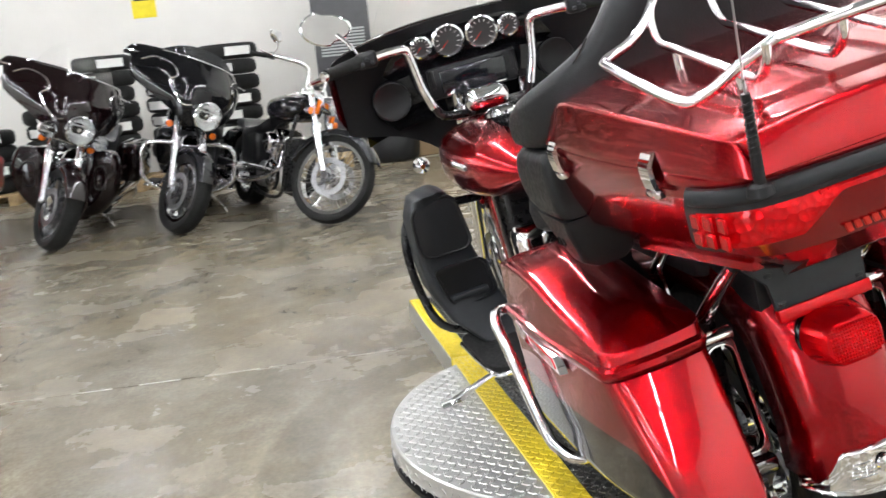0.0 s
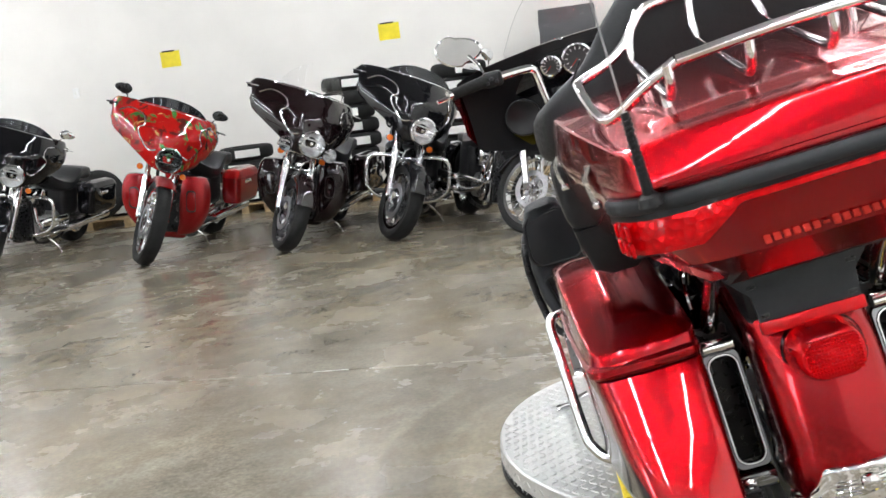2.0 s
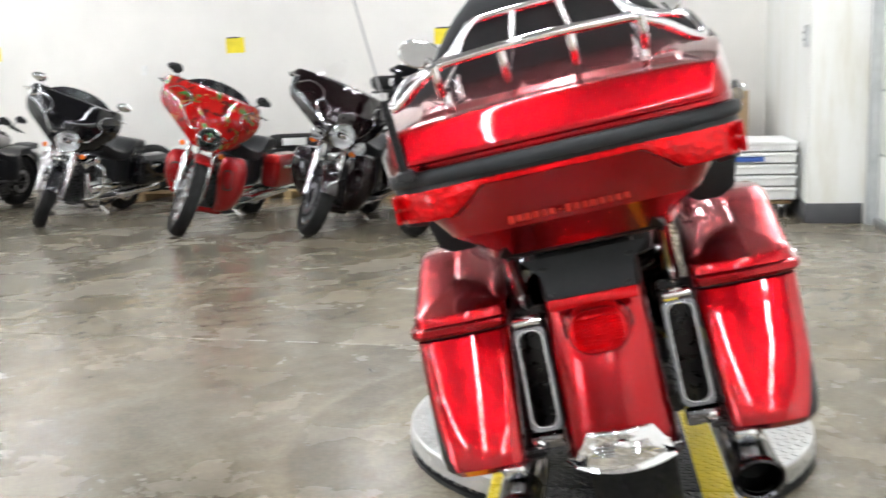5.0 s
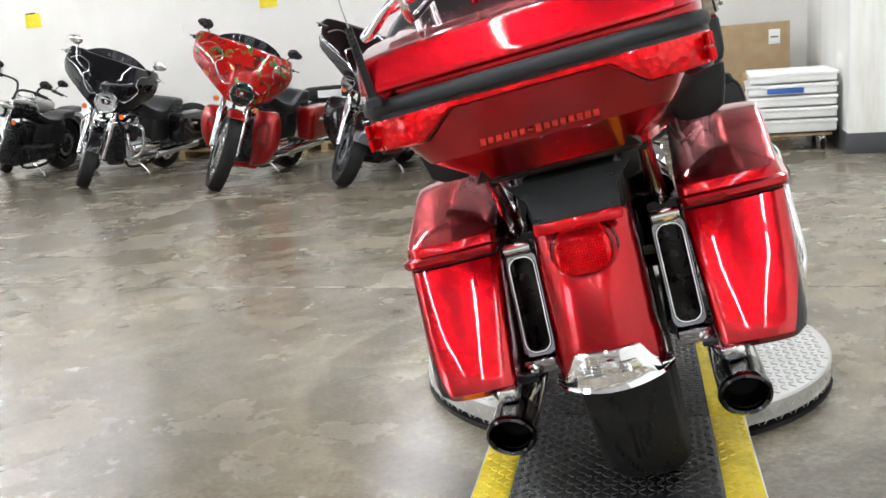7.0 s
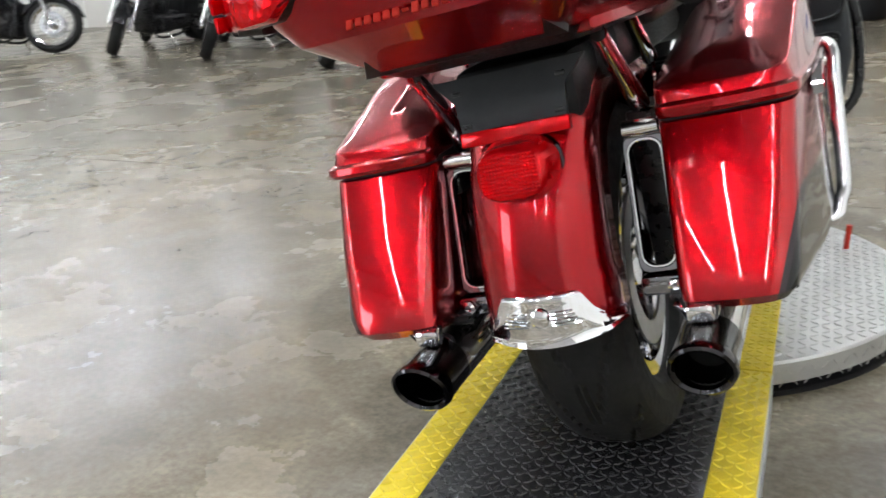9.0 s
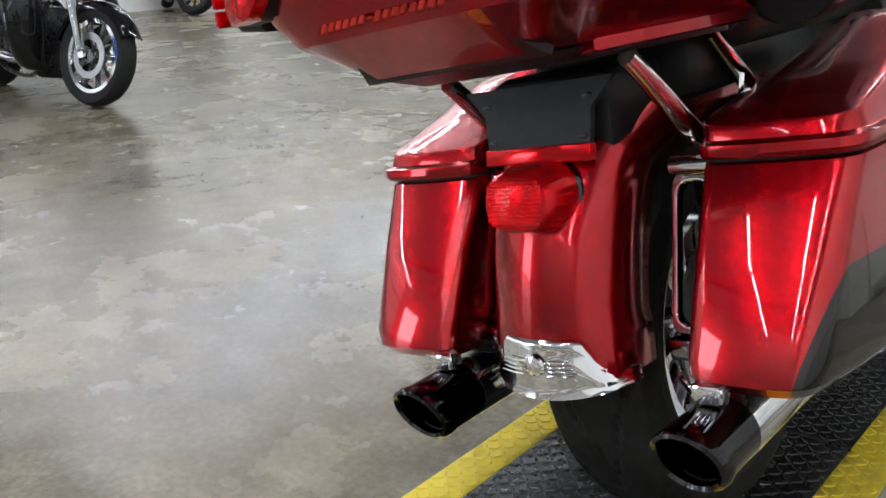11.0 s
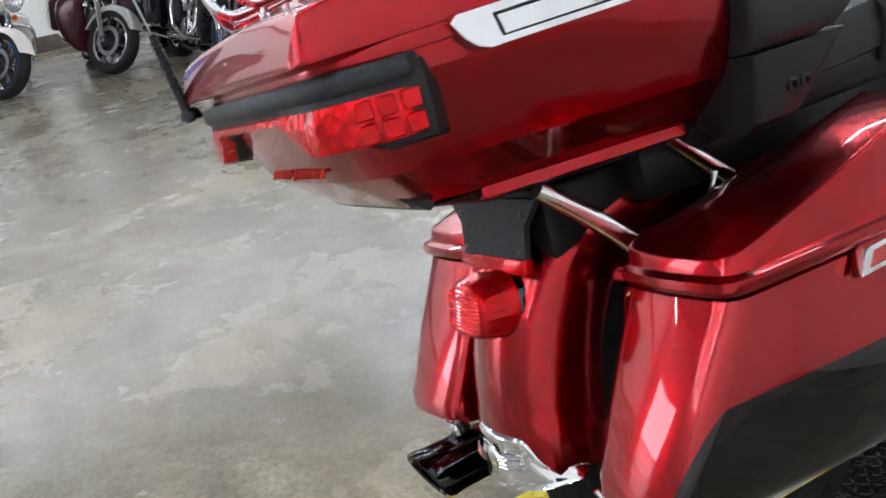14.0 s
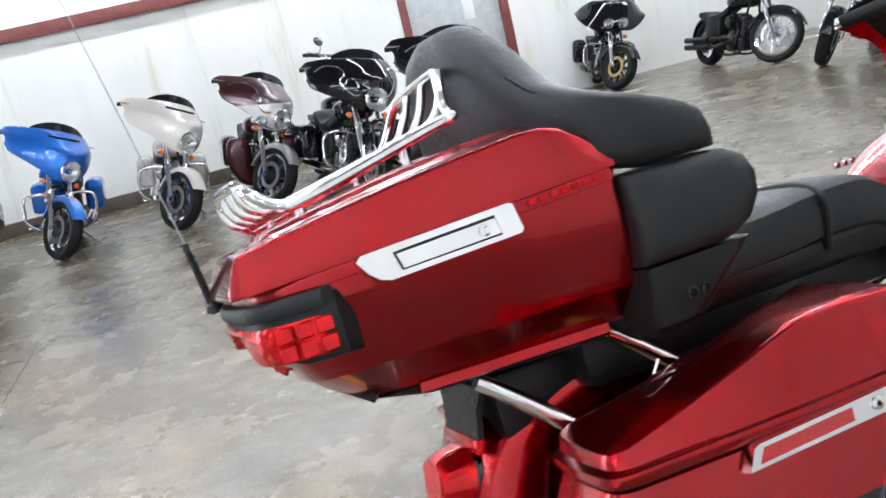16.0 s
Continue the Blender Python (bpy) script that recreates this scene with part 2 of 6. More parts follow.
M["plastic_soft"] = surface("grey_black_trim", (0.020, 0.022, 0.025), 0.5, scale=30, spec=0.3, bump=0.1, bump_scale=500)
M["leather"] = surface("black_vinyl", (0.009, 0.0095, 0.011), 0.42, scale=18, spec=0.35, bump=0.25, bump_scale=260)
M["rubber"] = surface("tyre_rubber", (0.011, 0.011, 0.011), 0.75, scale=14, spec=0.25, vary=0.25, bump=0.2, bump_scale=180)
M["black_metal"] = surface("black_coated_metal", (0.007, 0.007, 0.008), 0.3, 0.2)
M["red_panelled"] = panelled_paint("candy_red_and_black_paint", (0.43, 0.0035, 0.009), (0.025, 0.018, 0.022), (0.004, 0.003, 0.003))
M["lens_red"] = faceted_lens("red_lens", (0.78, 0.004, 0.008), 75.0, 0.8)
M["lens_smooth"] = faceted_lens("smooth_red_lens", (0.74, 0.004, 0.008), 30.0, 0.2)
M["black_chrome"] = surface("black_chrome", (0.05, 0.049, 0.052), 0.09, 1.0, 20, 0.05, rough_vary=0.03)
M["lens_red_dark"] = surface("red_reflector", (0.55, 0.01, 0.012), 0.2, 0.1, 300, 0.4, coat=1.0)
M["orange"] = surface("orange_lens", (0.8, 0.16, 0.01), 0.15, 0.0, 200, 0.2, coat=1.0)
M["glass"] = glassy("clear_glass", (1, 1, 1), 0.01)
M["smoke"] = glassy("smoked_screen", (0.02, 0.02, 0.025), 0.02, 0.6)
M["mirror"] = surface("mirror_glass", (0.9, 0.9, 0.9), 0.02, 1.0, vary=0.01, rough_vary=0.01)
M["yellow"] = surface("yellow_paint", (0.72, 0.55, 0.02), 0.45, scale=12, vary=0.15)
M["plate"] = surface("diamond_plate_aluminium", (0.60, 0.60, 0.59), 0.36, 0.75, 3, 0.06, rough_vary=0.03)
M["plate_black"] = surface("black_diamond_plate", (0.012, 0.012, 0.013), 0.32, 0.0, 15, 0.2, spec=0.45)
M["sign"] = surface("yellow_card", (0.85, 0.7, 0.03), 0.6)
M["white"] = surface("white_plastic", (0.8, 0.8, 0.78), 0.45, vary=0.05)
M["blue_label"] = surface("blue_label", (0.03, 0.09, 0.35), 0.5)
M["card"] = surface("cardboard", (0.36, 0.25, 0.14), 0.8, vary=0.1)
M["wood"] = surface("pallet_wood", (0.38, 0.27, 0.14), 0.75, scale=14, vary=0.3)
M["gauge"] = surface("gauge_face", (0.03, 0.03, 0.03), 0.5)
M["screen"] = surface("dark_screen", (0.006, 0.007, 0.01), 0.08, rough_vary=0.02)
M["tube"] = glow("fluorescent_tube", (0.95, 0.98, 1.0), TUBE_POWER)
M["bright_text"] = surface("orange_red_print", (0.40, 0.03, 0.02), 0.8)
M["bright_text"].node_tree.nodes["Principled BSDF"].inputs["Specular IOR Level"].default_value = 0.05
M["chrome_dark"] = surface("chrome_smoked", (0.27, 0.27, 0.29), 0.07, 1.0, 20, 0.05, rough_vary=0.03)
M["lamp_white"] = surface("fluted_lamp_reflector", (0.88, 0.9, 0.92), 0.22, 1.0, 60, 0.12, bump=0.5, bump_scale=90)


# ---- mesh helpers ----
def part(name, bm, material, parent=None, label="", sharp=38, xf=None):
    if xf is not None:
        bmesh.ops.transform(bm, matrix=xf, verts=bm.verts)
    bmesh.ops.recalc_face_normals(bm, faces=bm.faces)
    me = bpy.data.meshes.new(name)
    bm.to_mesh(me)
    bm.free()
    me.materials.append(material)
    me.shade_smooth()
    me.set_sharp_from_angle(angle=radians(sharp))
    ob = new(name, me)
    if parent:
        ob.parent = parent
    if label:
        tagged(ob, label)
    return ob


def grid(rows, loop=False, ends=False, bm=None):
    """A skin over rows of points; loop joins each row's ends, ends closes the first and last row."""
    bm = bm or bmesh.new()
    vs = [[bm.verts.new(p) for p in r] for r in rows]
    n = len(rows[0])
    for a, b in zip(vs, vs[1:]):
        for i in range(n if loop else n - 1):
            j = (i + 1) % n
            try:
                bm.faces.new((a[i], a[j], b[j], b[i]))
            except ValueError:
                pass
    if ends:
        bm.faces.new(vs[0])
        bm.faces.new(vs[-1])
    return bm


def smooth_path(pts, k=6, closed=False):
    """Points along a smooth curve through pts."""
    p = [Vector(q) for q in pts]
    n, out = len(p), []
    if n == 2:
        return p
    for i in range(n if closed else n - 1):
        a, b = p[i], p[(i + 1) % n]
        z = p[(i - 1) % n] if closed or i else a + (a - b)
        c = p[(i + 2) % n] if closed or i + 2 < n else b + (b - a)
        for s in range(k):
            t = s / k
            out.append(0.5 * ((2 * a) + (b - z) * t + (2 * z - 5 * a + 4 * b - c) * t * t + (3 * a - z - 3 * b + c) * t ** 3))
    if not closed:
        out.append(p[-1])
    return out


def tube(pts, r, k=6, seg=10, closed=False, bm=None, smooth=True):
    """A round bar along pts; r is one radius or one for each end."""
    path = smooth_path(pts, k, closed) if smooth else [Vector(q) for q in pts]
    r0, r1 = r if isinstance(r, tuple) else (r, r)
    n, rows, up = len(path), [], None
    for i, p in enumerate(path):
        a, b = path[(i - 1) % n] if closed or i else p, path[(i + 1) % n] if closed or i + 1 < n else p
        d = (b - a).normalized()
        if up is None:
            up = Vector((0, 0, 1)) if abs(d.z) < 0.9 else Vector((1, 0, 0))
        side = d.cross(up).normalized()
        up = side.cross(d).normalized()
        q = r0 + (r1 - r0) * i / max(1, n - 1)
        rows.append([p + q * (math.cos(2 * math.pi * s / seg) * side + math.sin(2 * math.pi * s / seg) * up) for s in range(seg)])
    if closed:
        rows.append(rows[0])
        bm = grid(rows, True, False, bm)
        bmesh.ops.remove_doubles(bm, verts=bm.verts, dist=1e-5)
        return bm
    return grid(rows, True, True, bm)


def lathe(profile, centre, axis="x", seg=32, closed=False, bm=None):
    """A turned body: profile of (along, radius) round an axis through centre."""
    rows = []
    c = Vector(centre)
    prof = profile + profile[:1] if closed else profile
    for a, r in prof:
        ring = []
        for s in range(seg):
            u, v = r * math.cos(2 * math.pi * s / seg), r * math.sin(2 * math.pi * s / seg)
            ring.append(c + Vector({"x": (a, u, v), "y": (u, a, v), "z": (u, v, a)}[axis]))
        rows.append(ring)
    bm = grid(rows, True, False, bm)
    if not closed:
        pass
    bmesh.ops.remove_doubles(bm, verts=bm.verts, dist=1e-5)
    return bm


def block(lo, hi, bevel=0.0, bm=None, seg=2):
    """A box from corner to corner, with rounded edges."""
    own = bmesh.new()
    bmesh.ops.create_cube(own, size=1)
    lo, hi = Vector(lo), Vector(hi)
    for v in own.verts:
        v.co = Vector([(lo[i] + hi[i]) / 2 + v.co[i] * (hi[i] - lo[i]) for i in range(3)])
    if bevel:
        bmesh.ops.bevel(own, geom=own.edges, offset=bevel, segments=seg, profile=0.5, affect="EDGES")
    if bm is None:
        return own
    return merge(bm, own)


def merge(bm, other):
    me = bpy.data.meshes.new("join")
    other.to_mesh(me)
    other.free()
    bm.from_mesh(me)
    bpy.data.meshes.remove(me)
    return bm


def rring(cx, cy, hx, hy, r, z, n=6):
    """A rounded rectangle in plan at height z."""
    r = min(r, hx * 0.999, hy * 0.999)
    pts = []
    for k, (sx, sy) in enumerate(((1, 1), (-1, 1), (-1, -1), (1, -1))):
        for i in range(n + 1):
            a = math.pi / 2 * (k + i / n)
            pts.append((cx + sx * (hx - r) + r * math.cos(a), cy + sy * (hy - r) + r * math.sin(a), z))
    return pts


def shell(rows, thick, bm=None):
    """A sheet of some thickness over a grid of points (thick is a vector from the outer to the inner face)."""
    t = Vector(thick)
    inner = [[Vector(p) + t for p in r] for r in rows]
    outer = [[Vector(p) for p in r] for r in rows]
    rows2 = [o + i[::-1] for o, i in zip(outer, inner)]
    return grid(rows2, True, True, bm)


def lerp(t, table):
    """A smooth value at t from (t, value) pairs, with no overshoot."""
    if t <= table[0][0]:
        return table[0][1]
    if t >= table[-1][0]:
        return table[-1][1]
    n = len(table)
    d = [(table[i + 1][1] - table[i][1]) / (table[i + 1][0] - table[i][0]) for i in range(n - 1)]
    def slope(i):
        if i == 0:
            return d[0]
        if i == n - 1:
            return d[-1]
        return 0.0 if d[i - 1] * d[i] <= 0 else 2 * d[i - 1] * d[i] / (d[i - 1] + d[i])
    for i in range(n - 1):
        (a, u), (b, v) = table[i], table[i + 1]
        if t <= b:
            h = b - a
            s = (t - a) / h
            return u * (1 + 2 * s) * (1 - s) ** 2 + h * slope(i) * s * (1 - s) ** 2 + v * s * s * (3 - 2 * s) + h * slope(i + 1) * s * s * (s - 1)


# ---- room ----
def structure(ob, label, category):
    return tagged(ob, label, category, kind="structure")


def make_room():
    y_joints = [ROOM_Y0, -3.92, 0.08, 4.08, 8.08, ROOM_Y1]
    bm = block((ROOM_X0 - 0.3, ROOM_Y0 - 0.3, -0.2), (6.9, ROOM_Y1 + 0.3, -0.004))
    floor = part("floor", bm, M["joint"])
    structure(floor, "worn grey sealed concrete floor with saw-cut joints", "floor")
    for a, b in zip(y_joints, y_joints[1:]):
        bm = bmesh.new()
        block((ROOM_X0, a + 0.0035, -0.0035), (6.6, b - 0.0035, 0.0), 0.0012, bm, 1)
        part("slab", bm, M["concrete"], floor)
    # lengths of pale sealant left in the joint
    rs = random.Random(41)
    x = -1.62
    while x < 0.3:
        n = rs.uniform(0.04, 0.26)
        w = rs.uniform(0.0022, 0.0042)
        part("sealant_strip", block((x, 4.08 - w, -0.005), (x + n, 4.08 + w, 0.0006)), M["sealant"], floor)
        x += n + rs.uniform(0.02, 0.14)
    # far wall
    w = part("wall_north", block((ROOM_X0 - 0.2, ROOM_Y1, 0), (ROOM_X1 + 0.6, ROOM_Y1 + 0.2, ROOM_Z)), M["wall"])
    structure(w, "plain off-white painted warehouse wall", "wall")
    # west wall with an opening for a door
    bm = block((ROOM_X0 - 0.2, ROOM_Y0, 0), (ROOM_X0, 4.75, ROOM_Z))
    block((ROOM_X0 - 0.2, 6.45, 0), (ROOM_X0, ROOM_Y1, ROOM_Z), 0, bm)
    block((ROOM_X0 - 0.2, 4.75, 2.45), (ROOM_X0, 6.45, ROOM_Z), 0, bm)
    w = part("wall_west", bm, M["wall_white"])
    structure(w, "white insulated panel wall with faint stains", "wall")
    bm = block((ROOM_X0 - 0.2, ROOM_Y0 - 0.2, 0), (-10.1, ROOM_Y0, ROOM_Z))
    block((-6.7, ROOM_Y0 - 0.2, 0), (6.8, ROOM_Y0, ROOM_Z), 0, bm)
    block((-10.1, ROOM_Y0 - 0.2, 3.0), (-6.7, ROOM_Y0, ROOM_Z), 0, bm)
    w = part("wall_south", bm, M["wall_grey"])
    structure(w, "grey panel wall with an open goods doorway", "wall")
    # Unseen wall, placed here for its white reflection in the right flanks and chrome.
    w = part("unseen_side_wall", block((3.7, ROOM_Y0, 0), (3.9, 3.7, ROOM_Z)), M["wall_white"])
    structure(w, "plain white wall, unseen, added for reflections in paint and chrome", "wall")
    # east wall: a thick stretch, then the door opening
    bm = block((2.12, 8.32, 0), (2.8, ROOM_Y1, ROOM_Z))
    # Unseen return wall, added to close the side bay against outside light.
    block((ROOM_X1 + 0.05, 3.7, 0), (6.6, 3.995, ROOM_Z), 0, bm)
    block((ROOM_X1 + 0.05, 3.995, 3.7), (ROOM_X1 + 0.25, 8.32, ROOM_Z), 0, bm)
    w = part("wall_east", bm, M["wall_white"])
    structure(w, "white painted wall with a thick pier beside the roller door", "wall")
    c = part("ceiling", block((ROOM_X0 - 0.2, ROOM_Y0 - 0.2, ROOM_Z), (6.8, ROOM_Y1 + 0.2, ROOM_Z + 0.15)), M["ceiling"])
    structure(c, "dull grey warehouse ceiling sheeting", "ceiling")
    for y in (-6, -2, 2, 6, 10):
        bm = block((ROOM_X0, y - 0.06, ROOM_Z - 0.28), (ROOM_X1, y + 0.06, ROOM_Z - 0.26))
        block((ROOM_X0, y - 0.06, ROOM_Z - 0.02), (ROOM_X1, y + 0.06, ROOM_Z - 0.001), 0, bm)
        block((ROOM_X0, y - 0.006, ROOM_Z - 0.27), (ROOM_X1, y + 0.006, ROOM_Z - 0.02), 0, bm)
        structure(part("ceiling_beam", bm, M["steel_dark"]), "dark steel roof beam", "beam")
    # skirting of the pier
    b = part("baseboard", block((2.105, 8.305, 0), (2.56, 8.33, 0.17), 0.003), M["steel_dark"])
    structure(b, "black rubber skirting round the pier", "baseboard")
    b = part("baseboard_side", block((2.103, 8.32, 0), (2.119, ROOM_Y1, 0.17), 0.003), M["steel_dark"])
    structure(b, "black rubber skirting along the wall", "baseboard")
    # roller door
    door = part("door_1", block((ROOM_X1 + 0.06, 4.0, 0.0), (ROOM_X1 + 0.10, 8.24, 3.7)), M["wall_white"])
    structure(door, "closed bright white sectional roller door", "door")
    for i in range(7):
        bm = block((ROOM_X1 + 0.03, 4.02, 0.07 + i * 0.52), (ROOM_X1 + 0.075, 8.18, 0.575 + i * 0.52), 0.006)
        part("door_panel", bm, M["wall_white"], door)
    part("bottom_seal", block((ROOM_X1 - 0.0, 4.0, 0.0), (ROOM_X1 + 0.08, 8.2, 0.065), 0.008), M["alu"], door, "grey aluminium bottom rail")
    part("track", block((ROOM_X1 - 0.04, 8.18, 0.0), (ROOM_X1 + 0.06, 8.31, 3.7), 0.004), M["door_grey"], door, "grey steel guide track")
    # west door
    door = part("door_2", block((ROOM_X0 - 0.12, 4.87, 0.005), (ROOM_X0 - 0.07, 6.33, 2.33), 0.004), M["door_grey"])
    structure(door, "grey steel double door in a maroon frame", "door")
    for y in (4.75, 6.33):
        part("door_frame", block((ROOM_X0 - 0.1, y, 0), (ROOM_X0 + 0.04, y + 0.12, 2.45), 0.004), M["maroon"], door)
    part("door_frame", block((ROOM_X0 - 0.1, 4.87, 2.33), (ROOM_X0 + 0.04, 6.33, 2.45), 0.004), M["maroon"], door)
    # Opaque white pane; the window's brightness is put into its colour.
    part("door_pane", block((ROOM_X0 - 0.068, 5.75, 1.45), (ROOM_X0 - 0.06, 5.92, 2.1), 0.002), M["wall_white"], door, "narrow window pane, its brightness painted white")
    # maroon rail high on the west wall
    r = part("wall_rail", block((ROOM_X0 + 0.002, ROOM_Y0 + 0.1, 2.55), (ROOM_X0 + 0.16, 4.6, 2.72), 0.01), M["maroon"])
    structure(r, "maroon painted steel girt along the wall", "rail")
    g = part("base_trim", block((ROOM_X0 + 0.002, ROOM_Y0 + 0.1, 0), (ROOM_X0 + 0.03, 4.7, 0.20), 0.004), M["kick_brown"])
    structure(g, "dark brown kick board along the wall", "trim")


def make_fixture(x, y):
    f = new("ceiling_light")
    f.location = (x, y, ROOM_Z - 0.42)
    tagged(f, "long twin-tube fluorescent strip light under the roof", "ceiling light", "ceiling lights")
    part("housing", block((-0.06, -1.235, 0.02), (0.06, 1.235, 0.075), 0.006), M["white"], f)
    part("fluorescent_tube", block((-0.025, -1.19, -0.015), (0.025, 1.19, 0.019), 0.014, seg=3), M["tube"], f)
    for e in (-1, 1):
        part("lamp_holder", block((-0.05, e * 1.21 - 0.018, -0.022), (0.05, e * 1.21 + 0.018, 0.02), 0.004), M["white"], f)
    for e in (-0.9, 0.9):
        part("hanger", tube([(0, e, 0.06), (0, e, 0.42)], 0.006, seg=6), M["alu"], f)


make_room()
for fx in (-10.0, -7.55, -2.65, -0.2):
    for k in range(8):
        if (fx != -7.55 or k >= 5) and (k != 6 or fx < -5):
            make_fixture(fx, -7.5 + k * 2.52)
# Row inferred from bag reflections; k 5 and 6 added to brighten the door.
for k in (0, 1, 2, 3, 5, 6):
    make_fixture(1.75, -7.5 + k * 2.52)


# ---- turntable and ramp ----
def treads(bm, inside, x0, x1, y0, y1, z, pitch=0.0285, length=0.0255, width=0.0085, high=0.0026):
    """Raised lozenges of a tread plate, turned by turns, where inside(x, y) holds."""
    ix = 0
    x = x0
    while x < x1:
        y, iy = y0, 0
        while y < y1:
            if inside(x, y):
                a = radians(45 if (ix + iy) % 2 else -45)
                ca, sa = math.cos(a), math.sin(a)
                ring = []
                for u, v in ((-1, 0), (-0.45, -1), (0.45, -1), (1, 0), (0.45, 1), (-0.45, 1)):
                    px, py = u * length / 2, v * width / 2
                    ring.append((x + px * ca - py * sa, y + px * sa + py * ca))
                lo = [bm.verts.new((p[0], p[1], z - 0.0005)) for p in ring]
                hi = [bm.verts.new((x + (p[0] - x) * 0.72, y + (p[1] - y) * 0.72, z + high)) for p in ring]
                for i in range(6):
                    j = (i + 1) % 6
                    bm.faces.new((lo[i], lo[j], hi[j], hi[i]))
                bm.faces.new(hi)
            y += pitch * 0.72
            iy += 1
        x += pitch * 0.72
        ix += 1
    return bm


RAMP_YAW = 5.0
RW, YW = 0.325, 0.085        # half width of the ramp, width of a yellow edge


def make_turntable():
    t = new("motorcycle_turntable")
    t.matrix_world = pose(CX, CY, 0, 0, 0, RAMP_YAW)
    tagged(t, "round aluminium tread-plate motorcycle turntable with a black yellow-edged runway", "turntable")
    R, z = 0.655, DISC_Z
    prof = [(0.012, 0), (0.012, R - 0.03), (0.03, R), (z - 0.006, R), (z, R - 0.005), (z, 0)]
    disc = part("disc", lathe(prof, (0, 0, 0), "z", 96), M["plate"], t, "bright aluminium tread plate")
    bm = treads(bmesh.new(), lambda x, y: x * x + y * y < (R - 0.015) ** 2 and abs(x) > RW + 0.004, -R, R, -R, R, z, 0.036, 0.029, 0.010, 0.003)
    tagged(part("tread", bm, M["plate"], disc), kind="stuff")
    bm = bmesh.new()
    n = 130
    for k in range(n):
        for row in range(2):
            a = 2 * math.pi * (k + 0.5 * row) / n
            s = 1 if (k + row) % 2 else -1
            pts = []
            for u, v in ((-1, -0.25), (1, 0.25 * 0 - 0.25), (1, 0.25), (-1, 0.25)):
                aa = a + u * 0.012 * 1.0
                zz = 0.03 + 0.026 * row + s * u * 0.008 + v * 0.008
                pts.append((aa, zz))
            lo = [bm.verts.new((R * math.cos(p), R * math.sin(p), q)) for p, q in pts]
            hi = [bm.verts.new(((R + 0.002) * math.cos(a + (p - a) * 0.7), (R + 0.002) * math.sin(a + (p - a) * 0.7), 0.03 + 0.026 * row + (q - 0.03 - 0.026 * row) * 0.75)) for p, q in pts]
            for i in range(4):
                bm.faces.new((lo[i], lo[(i + 1) % 4], hi[(i + 1) % 4], hi[i]))
            bm.faces.new(hi)
    tagged(part("edge_tread", bm, M["plate"], disc), kind="stuff")
    part("base_ring", lathe([(0, R - 0.06), (0, R + 0.004), (0.014, R + 0.004), (0.014, R - 0.06)], (0, 0, 0), "z", 64, True), M["plastic"], t, "black rubber base ring")
    # runway in three lengths, cut across by seams
    for name, y0, y1 in (("runway", -0.625, 0.625), ("front_ramp", 0.633, 1.50), ("rear_ramp", -1.50, -0.633)):
        top = z + 0.006
        body = part(name, block((-RW + YW, y0, 0.012), (RW - YW, y1, top), 0.002), M["plate_black"], t, "black coated tread plate")
        tagged(part("tread", treads(bmesh.new(), lambda x, y: True, -RW + YW + 0.012, RW - YW - 0.01, y0 + 0.012, y1 - 0.01, top), M["plate_black"], body), kind="stuff")
        for s in (-1, 1):
            xa, xb = sorted((s * RW, s * (RW - YW)))
            e = part("edge_strip", block((xa, y0, 0.012), (xb, y1, top + 0.001), 0.002), M["yellow"], body, "yellow painted tread edge")
            tagged(part("tread", treads(bmesh.new(), lambda x, y: True, xa + 0.012, xb - 0.008, y0 + 0.012, y1 - 0.01, top + 0.001), M["yellow"], body), kind="stuff")
        if name != "runway":
            part("side_plate", block((-RW - 0.004, y0, 0.0), (-RW - 0.0005, y1, top - 0.004)), M["plate"], body, "bare aluminium side")
            part("side_plate", block((RW + 0.0005, y0, 0.0), (RW + 0.004, y1, top - 0.004)), M["plate"], body, "bare aluminium side")
    part("release_pedal", tube([(0.485, 0.26, z - 0.002), (0.49, 0.26, z + 0.075)], 0.008), M["bright_text"], t, "small red locking pin")


make_turntable()


# ---- motorcycle parts ----
WB = 1.625
STEER_P = Vector((0, 1.22, 0.95))
STEER_AX = Vector((0, -math.sin(radians(27)), math.cos(radians(27))))


def steer(deg):
    return Matrix.Translation(STEER_P) @ Matrix.Rotation(radians(deg), 4, STEER_AX) @ Matrix.Translation(-STEER_P)


